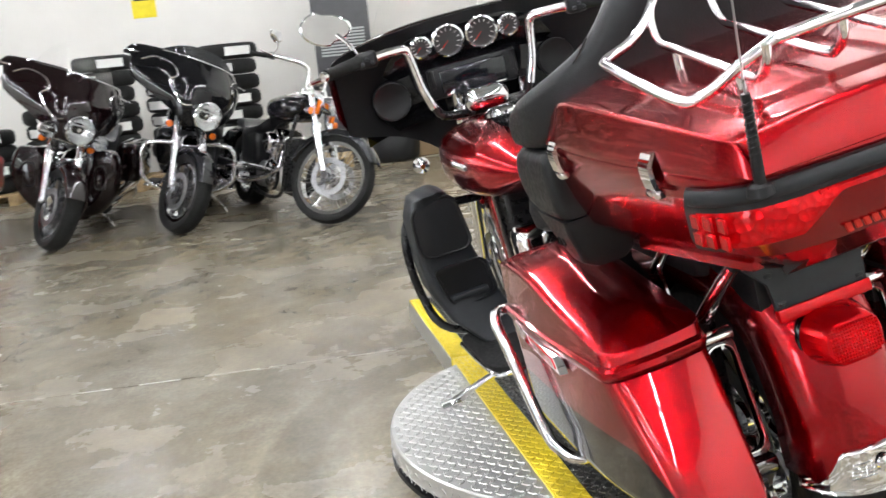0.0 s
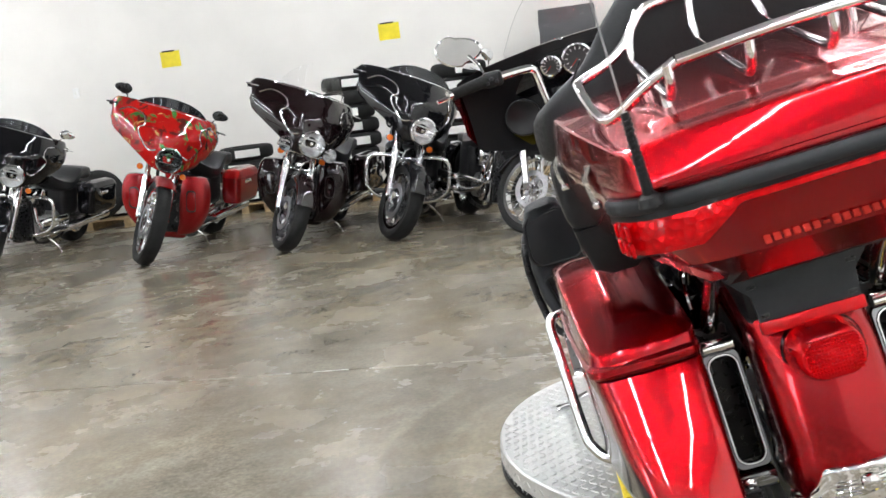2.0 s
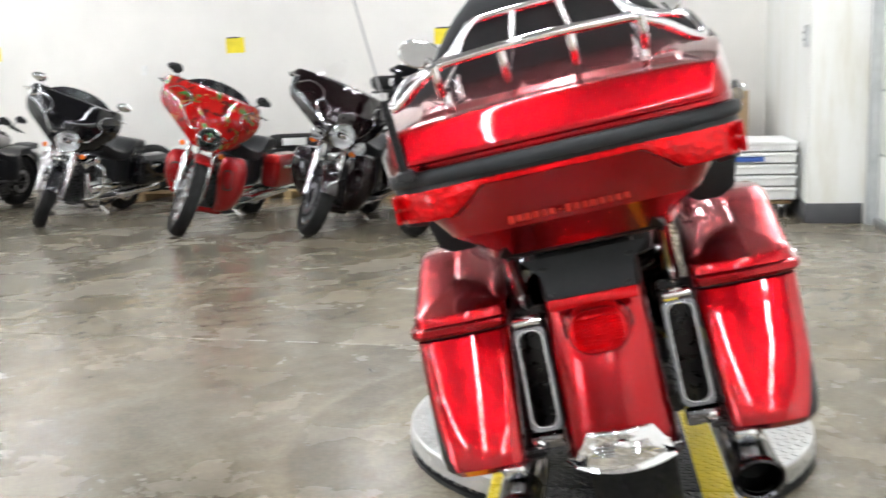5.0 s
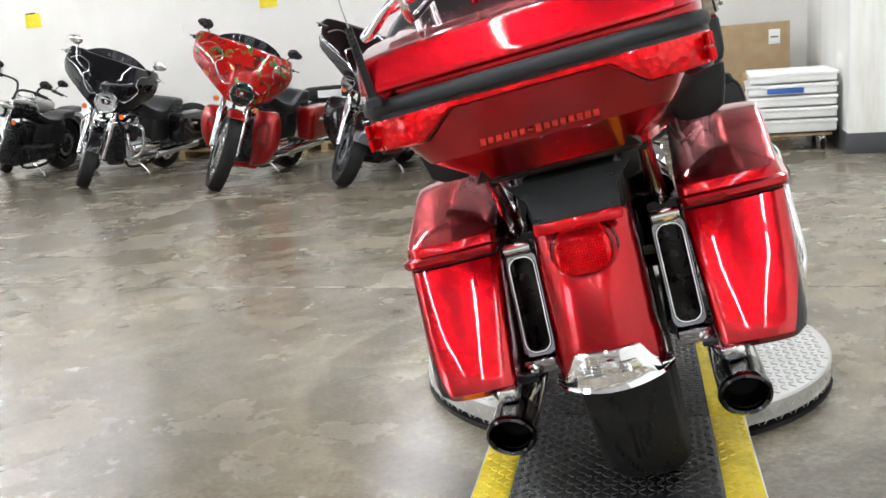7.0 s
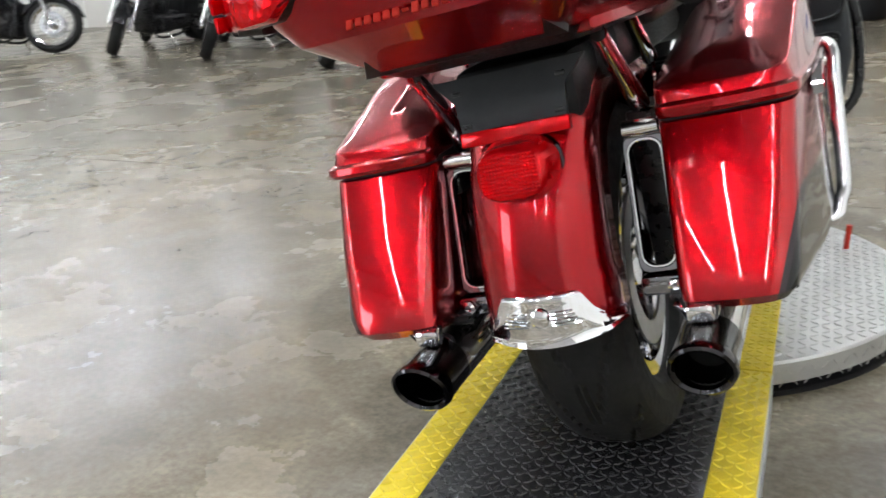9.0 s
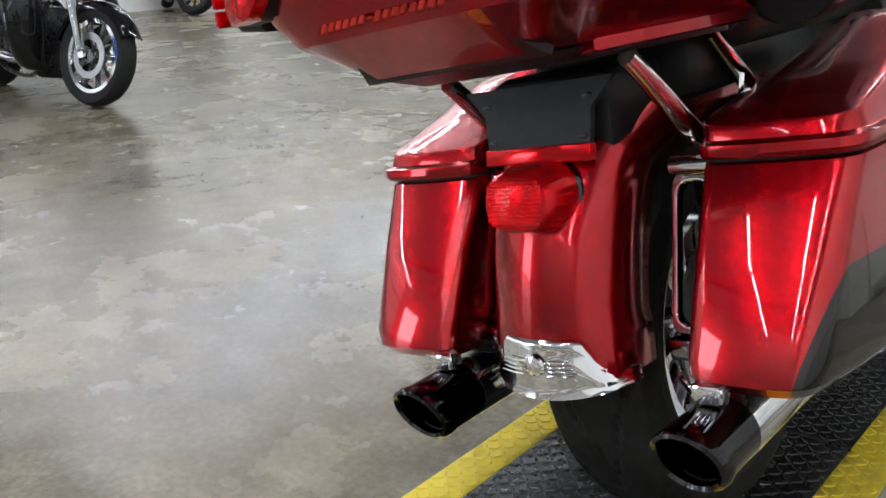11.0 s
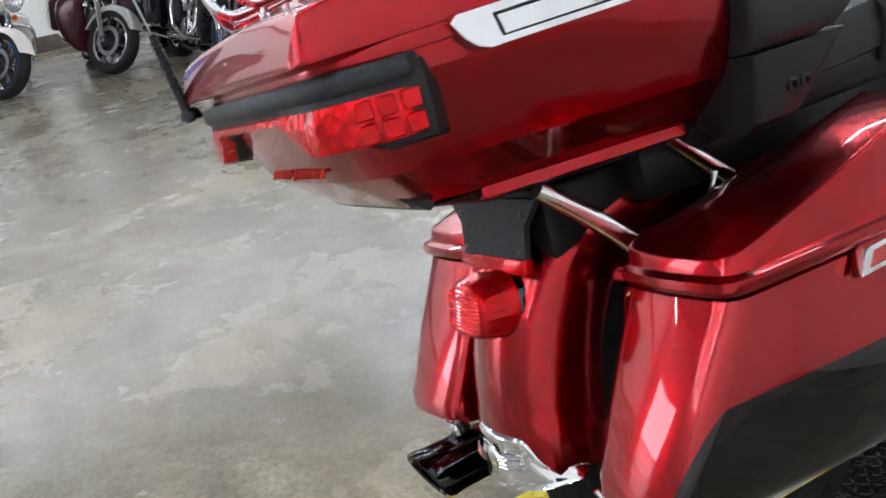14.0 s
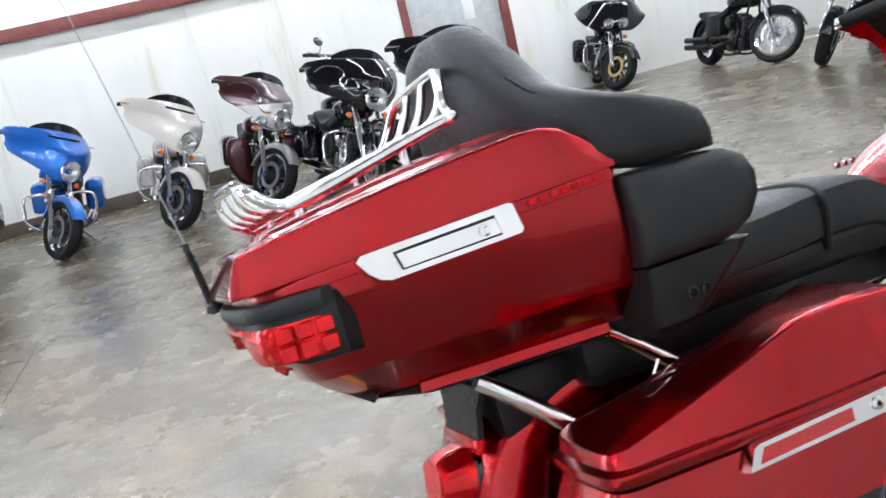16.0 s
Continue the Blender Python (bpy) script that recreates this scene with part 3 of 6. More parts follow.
def wheel(parent, name, centre, R, width, rim_mat, spokes=9, wire=False, xf=None, disc=True, disc_mat=None, tyre=True):
    c = Vector(centre)
    h = width / 2
    tr = R - width * 0.62
    prof = [(-h * 0.62, tr - 0.012), (-h * 0.9, tr + 0.012), (-h, tr + (R - tr) * 0.42), (-h * 0.93, tr + (R - tr) * 0.72), (-h * 0.62, R - 0.012), (-h * 0.3, R - 0.002),
            (0, R), (h * 0.3, R - 0.002), (h * 0.62, R - 0.012), (h * 0.93, tr + (R - tr) * 0.72), (h, tr + (R - tr) * 0.42), (h * 0.9, tr + 0.012), (h * 0.62, tr - 0.012)]
    rim = part(name, lathe([(-h * 0.66, tr - 0.03), (-h * 0.72, tr + 0.006), (-h * 0.6, tr + 0.008), (-h * 0.5, tr - 0.02), (h * 0.5, tr - 0.02), (h * 0.6, tr + 0.008), (h * 0.72, tr + 0.006), (h * 0.66, tr - 0.03)], c, "x", 40, True), M["chrome"] if rim_mat == M["wheel_alloy"] else rim_mat, parent, xf=xf)
    if tyre:
        part("tyre", lathe(prof, c, "x", 48, True), M["rubber"], rim, xf=xf)
    part("hub", lathe([(-0.055, 0), (-0.055, 0.035), (-0.035, 0.05), (0.035, 0.05), (0.055, 0.035), (0.055, 0)], c, "x", 20), rim_mat, rim, xf=xf)
    if wire:
        bm = bmesh.new()
        for k in range(40):
            a = 2 * math.pi * k / 40
            b = a + (0.35 if k % 2 else -0.35)
            s = 0.03 if (k // 2) % 2 else -0.03
            tube([c + Vector((s, 0.045 * math.cos(a), 0.045 * math.sin(a))), c + Vector((0, (tr - 0.02) * math.cos(b), (tr - 0.02) * math.sin(b)))], 0.003, seg=5, bm=bm)
        part("wire_spokes", bm, M["chrome"], rim, "crossed chrome wire spokes", xf=xf)
    else:
        for k in range(spokes):
            a = 2 * math.pi * k / spokes
            d, e = Vector((0, math.cos(a), math.sin(a))), Vector((0, -math.sin(a), math.cos(a)))
            rows = []
            for r, w, t in ((0.03, 0.016, 0.022), (0.10, 0.013, 0.018), (tr - 0.07, 0.014, 0.016), (tr - 0.012, 0.026, 0.02)):
                rows.append([c + d * r + e * (w * u) + Vector((t * v, 0, 0)) for u, v in ((-1, -0.6), (-0.5, -1), (0.5, -1), (1, -0.6), (1, 0.6), (0.5, 1), (-0.5, 1), (-1, 0.6))])
            part("spoke", grid(rows, True, True), rim_mat, rim, xf=xf)
    if disc:
        for s in (-1, 1):
            part("brake_disc", lathe([(s * 0.066, 0.105), (s * 0.066, 0.148), (s * 0.071, 0.148), (s * 0.071, 0.105)], c, "x", 32, True), disc_mat or M["disc_steel"], rim, xf=xf)
    return rim


def fender(parent, name, centre, R, half, a0, a1, material, drop=0.05, xf=None, label=""):
    """A curved mudguard over a wheel, from angle a0 to a1 (degrees, 0 ahead, 90 up)."""
    c = Vector(centre)
    rows = []
    n = 26
    for i in range(n + 1):
        a = radians(a0 + (a1 - a0) * i / n)
        row = []
        edge = min(1.0, 0.35 + 0.65 * math.sin(math.pi * min(1, max(0, i / n))) ** 0.4)
        for k in range(-8, 9):
            u = k / 8
            x = half * math.sin(u * math.pi / 2 * 0.98)
            lift = (abs(u) ** 3.2) * drop * edge
            r = R - lift
            row.append(c + Vector((x, r * math.cos(a), r * math.sin(a))))
        inner = [c + (p - c) * 0.985 + Vector(((c.x - p.x) * 0.02, 0, 0)) for p in row[::-1]]
        rows.append(row + inner)
    return part(name, grid(rows, True, True), material, parent, label, xf=xf)


def forks(parent, xf, cover=None, R=0.33, half=0.115):
    """Two fork legs with lower sliders and a clamp."""
    for s in (-half, half):
        leg = part("fork_leg", tube([(s, 1.27, 1.03), (s, 1.455, 0.66)], 0.0245, seg=14), cover or M["chrome"], parent, xf=xf)
        part("fork_slider", tube([(s, 1.445, 0.68), (s, 1.60, R + 0.02)], (0.031, 0.029), seg=14), M["chrome"], leg, xf=xf)
        part("fork_boot", lathe([(-0.03, 0.034), (0.02, 0.036), (0.03, 0.03)], (s, 1.44, 0.70), "z", 14), M["chrome"], leg, xf=xf)
        part("axle_cap", lathe([(-0.012, 0), (-0.012, 0.026), (0.012, 0.026), (0.012, 0)], (s, 1.615, R), "x", 14), M["chrome"], leg, xf=xf)
    part("fork_clamp", block((-half - 0.035, 1.24, 0.93), (half + 0.035, 1.36, 0.975), 0.012), M["chrome"], parent, xf=xf)


def headlight(parent, xf, c=(0, 1.53, 0.93), r=0.09, lens=True, shell_mat=None, dark=False):
    c = Vector(c)
    h = part("headlight", lathe([(-0.16, 0.02), (-0.14, r * 0.55), (-0.07, r * 0.93), (-0.01, r), (0.012, r * 1.02), (0.02, r * 0.94), (0.004, r * 0.86)], c, "y", 32), shell_mat or M["chrome"], parent, xf=xf)
    part("reflector", lathe([(-0.06, 0.0), (-0.055, r * 0.35), (-0.035, r * 0.7), (0.0, r * 0.88)], c, "y", 28), M["black_metal"] if dark else M["lamp_white"], h, xf=xf)
    part("lens", lathe([(0.030, 0.0), (0.027, r * 0.4), (0.016, r * 0.8), (0.004, r * 0.9), (0.000, r * 0.9), (0.012, r * 0.8), (0.023, r * 0.4), (0.026, 0.0)], c, "y", 28), M["glass"], h, "clear glass lens", xf=xf).visible_shadow = False
    part("bulb_cover", lathe([(-0.05, 0), (-0.05, r * 0.16), (-0.008, r * 0.14), (-0.002, 0)], c, "y", 16), M["chrome"], h, xf=xf)
    for z in (-0.30, 0.30):
        part("lamp_bar", block((c.x - r * 0.7, c.y - 0.035, c.z + r * z - 0.004), (c.x + r * 0.7, c.y - 0.005, c.z + r * z + 0.004), 0.002), M["black_metal"] if dark else M["alu"], h, xf=xf)
    return h


def turn_signal(parent, c, xf, material=None, r=0.028):
    c = Vector(c)
    d = 1 if c.y > 0.6 else -1
    s = part("turn_signal", lathe([(-0.05 * d, 0.008), (-0.04 * d, r * 0.8), (0, r)], c, "y", 16), M["chrome"], parent, xf=xf)
    part("signal_lens", lathe([(0, r), (0.012 * d, r * 0.9), (0.022 * d, 0)], c, "y", 16), material or M["orange"], s, xf=xf)


BAT_TOP = [(0, 1.32), (0.3, 1.317), (0.6, 1.305), (0.85, 1.285), (0.95, 1.265), (1, 1.22)]
BAT_BOT = [(0, 0.82), (0.16, 0.825), (0.28, 0.86), (0.42, 0.915), (0.6, 0.965), (0.8, 1.0), (0.94, 1.03), (1, 1.09)]

BAT_LOW = [(0, 0.80), (0.16, 0.80), (0.28, 0.82), (0.42, 0.862), (0.6, 0.915), (0.8, 0.972), (0.94, 1.02), (1, 1.09)]


def bat_y(a, v, deep):
    """How far forward the fairing's skin stands; deep gives the rounder nose of the parked machines."""
    if deep:
        brow = 0.030 * math.exp(-((v - 0.60) / 0.10) ** 2) * (1 - a)
        return 1.53 - 0.46 * a ** 2.1 - 0.27 * v ** 2.2 * (1 - 0.45 * a) + 0.06 * math.sin(math.pi * v) * (1 - 0.5 * a) + brow
    return 1.50 - 0.37 * a ** 2.6 - 0.18 * v ** 1.7 * (1 - 0.35 * a) + 0.045 * math.sin(math.pi * v) * (1 - 0.6 * a)


def batwing_at(width, u, v, deep=True):
    a = abs(u)
    zb, zt = lerp(a, BAT_LOW if deep else BAT_BOT), lerp(a, BAT_TOP)
    return (width * u, bat_y(a, v, deep) + 0.004, zb + (zt - zb) * v)


def batwing(parent, material, xf, trim=True, screen="smoke", tall=0.0, width=0.43, inner=False):
    """A fork-mounted bat-wing fairing with its screen."""
    deep = not inner
    n, k = 36, 20
    rows = []
    for i in range(n + 1):
        u = -1 + 2 * i / n
        a = abs(u)
        zb, zt = lerp(a, BAT_LOW if deep else BAT_BOT), lerp(a, BAT_TOP)
        row = []
        for j in range(k + 1):
            v = j / k
            z = zb + (zt - zb) * v
            row.append((width * u, bat_y(a, v, deep), z))
        rows.append(row)
    f = part("fairing", shell(rows, (0, -0.02, 0)), material, parent, sharp=50, xf=xf)
    # screen
    srows = []
    for i in range(17):
        u = -0.62 + 1.24 * i / 16
        zt = lerp(abs(u), BAT_TOP)
        y = bat_y(abs(u), 1.0, deep)
        h = (0.085 + tall) * (1 - (abs(u) / 0.64) ** 2.6)
        srows.append([(width * u, y + 0.008 - 0.5 * t * h, zt - 0.03 + t * (h + 0.03)) for t in (0, 0.35, 0.7, 1)])
    part("windshield", shell(srows, (0, -0.004, 0)), M[screen], f, xf=xf)
    if trim:
        pts = []
        for i in range(13):
            u = -0.64 + 1.28 * i / 12
            y = bat_y(abs(u), 1.0, deep)
            pts.append((width * u, y + 0.012, lerp(abs(u), BAT_TOP) - 0.012))
        part("chrome_trim", tube(pts, 0.006, 3, 6), M["chrome"], f, xf=xf)
        for s in (-1, 1):
            part("vent_trim", tube([batwing_at(width, s * a, v, deep) for a, v in ((0.24, 0.30), (0.36, 0.22), (0.50, 0.30), (0.58, 0.46), (0.50, 0.60), (0.54, 0.76), (0.74, 0.80), (0.90, 0.62))], 0.0065, 4, 6), M["chrome"], f, xf=xf)
    if not trim:
        part("air_vent", tube([batwing_at(width, a, 0.86, deep) for a in (-0.36, -0.18, 0, 0.18, 0.36)], 0.014, 3, 8), M["plastic"], f, "black slotted air vent", xf=xf)
    if inner:
        rows2 = [[(p[0] * 1.01, p[1] - 0.06 + 0.05 * abs(p[0] / width) ** 2, p[2] * 0.995 + 0.003) for p in r] for r in rows[1:-1]]
        part("inner_fairing", shell(rows2, (0, -0.03, 0)), M["plastic"], f, "matt black inner fairing", xf=xf)
    return f


def handlebar(parent, xf, rise=0.18, half=0.40, back=0.25, material=None, y=1.24, z=0.98, mirrors=True):
    m = material or M["chrome"]
    bar = part("handlebar", tube([(-half, y - back, z + rise - 0.02), (-half * 0.7, y - back * 0.6, z + rise + 0.01), (-0.14, y, z + rise), (-0.09, y + 0.02, z), (0.09, y + 0.02, z), (0.14, y, z + rise), (half * 0.7, y - back * 0.6, z + rise + 0.01), (half, y - back, z + rise - 0.02)], 0.0145, 6, 10), m, parent, xf=xf)
    for s in (-1, 1):
        d = Vector((s * half * 0.3, -back * 0.4, -0.03)).normalized()
        e = Vector((s * half, y - back, z + rise - 0.02))
        part("grip", tube([e - d * 0.03, e + d * 0.10], 0.0195, seg=12), M["rubber"], bar, xf=xf)
        q = e - d * 0.06
        part("switch_housing", block(q - Vector((0.03, 0.025, 0.02)), q + Vector((0.03, 0.025, 0.025)), 0.008), M["black_metal"], bar, xf=xf)
        part("lever", tube([q + Vector((0, 0.03, 0)), q + Vector((s * 0.06, 0.055, -0.005)), q + Vector((s * 0.17, 0.01, -0.015))], 0.007, 4, 6), m, bar, xf=xf)
        if mirrors:
            c = q + Vector((s * 0.07, 0.05, 0.14))
            st = part("mirror_stem", tube([q + Vector((0, 0.02, 0.02)), q + Vector((s * 0.02, 0.05, 0.08)), c], 0.006, 4, 6), m, bar, xf=xf)
            rows = []
            for t, r in ((0.018, 0.35), (0.014, 0.75), (0.004, 0.98), (-0.008, 1.0), (-0.01, 0.94)):
                rows.append([c + Vector((0.075 * r * math.cos(a), t, 0.045 * r * math.sin(a) * (1.15 if math.cos(a) * s < 0 else 0.85))) for a in [2 * math.pi * i / 20 for i in range(20)]])
            part("mirror_housing", grid(rows, True, True), m, st, xf=xf)
            part("mirror_face", grid([[c + Vector((0.07 * r * math.cos(a), t, 0.042 * r * math.sin(a))) for a in [2 * math.pi * i / 20 for i in range(20)]] for t, r in ((-0.0105, 1.0), (-0.0125, 0.98))], True, True), M["mirror"], st, xf=xf)
    return bar


def tank(parent, material, y0=0.60, y1=1.22, top=0.96, half=0.19, console=True):
    rows = []
    for y, w, zb, zt in ((y1, 0.03, top - 0.10, top - 0.04), (y1 - 0.02, 0.08, top - 0.15, top - 0.015), (y1 - 0.10, half * 0.88, top - 0.20, top), (y1 - 0.24, half, top - 0.215, top + 0.004),
                         (y0 + 0.2, half * 0.92, top - 0.205, top - 0.018), (y0 + 0.08, half * 0.68, top - 0.17, top - 0.06), (y0, half * 0.42, top - 0.135, top - 0.10)):
        row = []
        for i in range(28):
            a = 2 * math.pi * i / 28
            ca, sa = math.cos(a), math.sin(a)
            zc, hz = (zb + zt) / 2, (zt - zb) / 2
            row.append((w * math.copysign(abs(ca) ** 0.62, ca), y, zc + hz * math.copysign(abs(sa) ** 0.72, sa)))
        rows.append(row)
    fine = []
    cols = [smooth_path([r[i] for r in rows], 4) for i in range(28)]
    for j in range(len(cols[0])):
        fine.append([c[j] for c in cols])
    t = part("fuel_tank", grid(fine, True, True), material, parent)
    if console:
        rows = [[(s * w, y, z) for s, z in ((-1, zz - 0.012), (-0.7, zz), (0.7, zz), (1, zz - 0.012))] for y, w, zz in ((y1 - 0.06, 0.03, top + 0.004), (y1 - 0.2, 0.05, top + 0.022), (y0 + 0.2, 0.045, top + 0.008), (y0 + 0.04, 0.03, top - 0.07))]
        part("tank_console", shell(rows, (0, 0, -0.03)), M["chrome"], t)
        part("fuel_cap", lathe([(0, 0.035), (0.012, 0.034), (0.018, 0.025), (0.02, 0)], (0.0, y1 - 0.22, top + 0.016), "z", 20), M["chrome"], t)
    return t


def seat(parent, pts, half, material=None, name="seat", thick=0.09):
    """A padded saddle along (y, z, width factor) stations."""
    rows = []
    st = smooth_path([(w, y, z) for y, z, w in pts], 4)
    for q in st:
        w, y, z = q
        row = []
        for i in range(20):
            a = 2 * math.pi * i / 20
            ca, sa = math.cos(a), math.sin(a)
            row.append((half * w * math.copysign(abs(ca) ** 0.6, ca), y, z - thick / 2 + (thick / 2) * math.copysign(abs(sa) ** 0.6, sa) + (0.012 * abs(ca) ** 2 if sa > 0 else 0)))
        rows.append(row)
    return part(name, grid(rows, True, True), material or M["leather"], parent)


def engine(parent, dark=False):
    m1 = M["black_metal"] if dark else M["alu"]
    m2 = M["black_metal"] if dark else M["chrome"]
    case = part("crankcase", block((-0.12, 0.62, 0.18), (0.12, 1.0, 0.42), 0.05, seg=4), m1, parent)
    part("gearbox", block((-0.11, 0.38, 0.2), (0.11, 0.64, 0.42), 0.04, seg=3), m1, case)
    part("primary_cover", block((-0.2, 0.42, 0.22), (-0.115, 0.98, 0.40), 0.042, seg=4), m2, case)
    part("cam_cover", lathe([(0.11, 0.13), (0.15, 0.125), (0.165, 0.1), (0.17, 0)], (0, 0.84, 0.32), "x", 28), m2, case)
    for y, lean in ((0.94, 24), (0.70, -21)):
        base = Vector((0, 0.82, 0.36))
        mm = Matrix.Translation(base) @ Matrix.Rotation(-radians(lean), 4, "X")
        prof = [(0.05, 0)]
        z = 0.05
        while z < 0.235:
            prof += [(z, 0.066), (z, 0.092), (z + 0.007, 0.092), (z + 0.007, 0.066)]
            z += 0.0165
        prof += [(0.24, 0.06), (0.24, 0)]
        cyl = part("cylinder", lathe(prof, (0, 0, 0), "z", 24), M["black_metal"], parent, xf=mm)
        part("rocker_cover", block((-0.085, -0.075, 0.24), (0.085, 0.075, 0.335), 0.025, seg=3), m2, cyl, xf=mm)
        for o in (-0.025, 0.025):
            part("pushrod_tube", tube([(0.135, o, 0.03), (0.095, o * 1.4, 0.25)], 0.011, seg=8), m2, cyl, xf=mm)
    part("air_cleaner", lathe([(0.10, 0.075), (0.16, 0.085), (0.185, 0.075), (0.19, 0)], (0, 0.81, 0.58), "x", 28), m2, parent)


def frame_tubes(parent):
    bm = bmesh.new()
    for s in (-0.12, 0.12):
        tube([(s * 0.4, 1.2, 0.9), (s, 1.1, 0.5), (s, 1.0, 0.17), (s, 0.5, 0.16), (s, 0.3, 0.3), (s, 0.25, 0.6)], 0.017, 5, 8, bm=bm)
    tube([(0, 1.22, 0.95), (0, 0.9, 0.78), (0, 0.45, 0.66), (0, 0.2, 0.62)], 0.022, 5, 8, bm=bm)
    part("frame", bm, M["black_metal"], parent)
    bm = bmesh.new()
    for s in (-0.12, 0.12):
        tube([(s, 0.42, 0.33), (s, 0.0, 0.32)], 0.022, seg=8, bm=bm)
    part("swingarm", bm, M["black_metal"], parent)


def crash_bar(parent, half=0.37, material=None):
    part("engine_guard", tube([(-0.07, 1.14, 0.655), (-half * 0.6, 1.13, 0.66), (-half * 0.9, 1.12, 0.64), (-half, 1.12, 0.57), (-half, 1.12, 0.46), (-half * 0.97, 1.12, 0.37), (-half * 0.7, 1.11, 0.29), (-0.06, 1.08, 0.24), (0.06, 1.08, 0.24), (half * 0.7, 1.11, 0.29), (half * 0.97, 1.12, 0.37), (half, 1.12, 0.46), (half, 1.12, 0.57), (half * 0.9, 1.12, 0.64), (half * 0.6, 1.13, 0.66), (0.07, 1.14, 0.655)], 0.017, 5, 10), material or M["chrome"], parent)


def floorboards(parent):
    for s in (-1, 1):
        fb = part("floorboard", block((s * 0.30 - 0.06, 0.78, 0.285), (s * 0.30 + 0.06, 1.1, 0.305), 0.008), M["chrome"], parent)
        part("rubber_pad", block((s * 0.30 - 0.05, 0.79, 0.304), (s * 0.30 + 0.05, 1.09, 0.314), 0.004), M["rubber"], fb)


def kickstand(parent, length=0.36):
    part("kickstand", tube([(-0.14, 0.86, 0.22), (-0.26, 0.82, 0.10), (-0.335, 0.80, 0.012 + 0.335 * math.tan(radians(11)) * 0 - 0.05)], 0.011, 5, 8), M["chrome"], parent)


def exhaust(parent, side, material, y0=-0.35, y1=0.62, z=0.27, r=0.047, x=0.24):
    s = side
    mf = part("muffler", tube([(s * x, y0, z + 0.02), (s * x, y1, z)], r, seg=18, k=1), material, parent)
    part("exhaust_pipe", tube([(s * x, y1 - 0.03, z), (s * (x - 0.03), y1 + 0.25, z - 0.02), (s * 0.14, 0.98, 0.34), (s * 0.09, 0.98, 0.52)], 0.024, 5, 10), material, mf)


def bag_rows(side, y0, y1, top=0.66, bottom=0.36, xi=0.20, xo=0.40):
    rows = []
    for z, g in ((bottom, 0.05), (bottom + 0.015, 0.02), (bottom + 0.05, 0.005), ((top + bottom) / 2, 0.0), (top, 0.002)):
        hx, hy = (xo - xi) / 2 - g * 0.6, (y1 - y0) / 2 - g
        rows.append(rring(side * (xi + xo) / 2, (y0 + y1) / 2, hx, hy, 0.06, z, 5))
    return rows


def simple_bag(parent, side, material, y0=-0.33, y1=0.30, top=0.62, bottom=0.36):
    b = part("saddlebag", grid(bag_rows(side, y0, y1, top, bottom), True, True), material, parent)
    rows = []
    for z, g in ((top + 0.004, 0.0), (top + 0.05, 0.006), (top + 0.085, 0.03), (top + 0.095, 0.07)):
        rows.append(rring(side * 0.30, (y0 + y1) / 2, 0.102 - g, (y1 - y0) / 2 + 0.004 - g, 0.06, z, 5))
    part("saddlebag_lid", grid(rows, True, True), material, b)
    part("latch", block((side * 0.40 - 0.008, -0.05, top - 0.05), (side * 0.40 + 0.008, 0.13, top - 0.015), 0.005), M["chrome"], b)
    return b


def soft_bag(parent, side, y0=-0.28, y1=0.22):
    b = part("saddlebag", grid(bag_rows(side, y0, y1, 0.62, 0.34, 0.2, 0.36), True, True), M["leather"], parent)
    part("flap", block((side * 0.28 - 0.085, y0 - 0.006, 0.5), (side * 0.28 + 0.085, y1 + 0.006, 0.64), 0.03, seg=3), M["leather"], b)


def lower_fairing(parent, side, material):
    """A rounded leg shield that sweeps in under the engine, with a dark vent in its face."""
    s = side
    rows = []
    for z, x0, x1, y, d in ((0.735, 0.19, 0.33, 1.15, 0.05), (0.72, 0.17, 0.37, 1.17, 0.07), (0.64, 0.16, 0.405, 1.19, 0.085), (0.52, 0.15, 0.41, 1.20, 0.09), (0.40, 0.14, 0.385, 1.19, 0.09), (0.30, 0.13, 0.33, 1.17, 0.09), (0.22, 0.10, 0.26, 1.14, 0.08), (0.19, 0.09, 0.20, 1.12, 0.05)):
        xm = (x0 + x1) / 2
        rows.append([(s * x0, y - d, z), (s * x0, y + 0.01, z), (s * (xm - 0.03), y + 0.045, z), (s * (x1 - 0.04), y + 0.035, z), (s * x1, y - 0.01, z), (s * (x1 - 0.005), y - d * 0.8, z), (s * xm, y - d, z)])
    cols = [smooth_path([r[i] for r in rows], 4) for i in range(7)]
    lf = part("lower_fairing", grid([smooth_path([c[j] for c in cols], 4, True) for j in range(len(cols[0]))], True, True), material, parent, sharp=60)
    rows = [rring(0, 0, 0.045 * k, 0.10 * k, 0.035 * k, z, 4) for z, k in ((0.0, 1.0), (0.008, 1.0), (0.010, 0.93), (0.003, 0.85), (0.002, 0.2))]
    part("vent", grid(rows, True, True), M["plastic"], lf, "dark recessed air vent", xf=Matrix.Translation((s * 0.27, 1.236, 0.52)) @ Matrix.Rotation(radians(-90), 4, "X"))


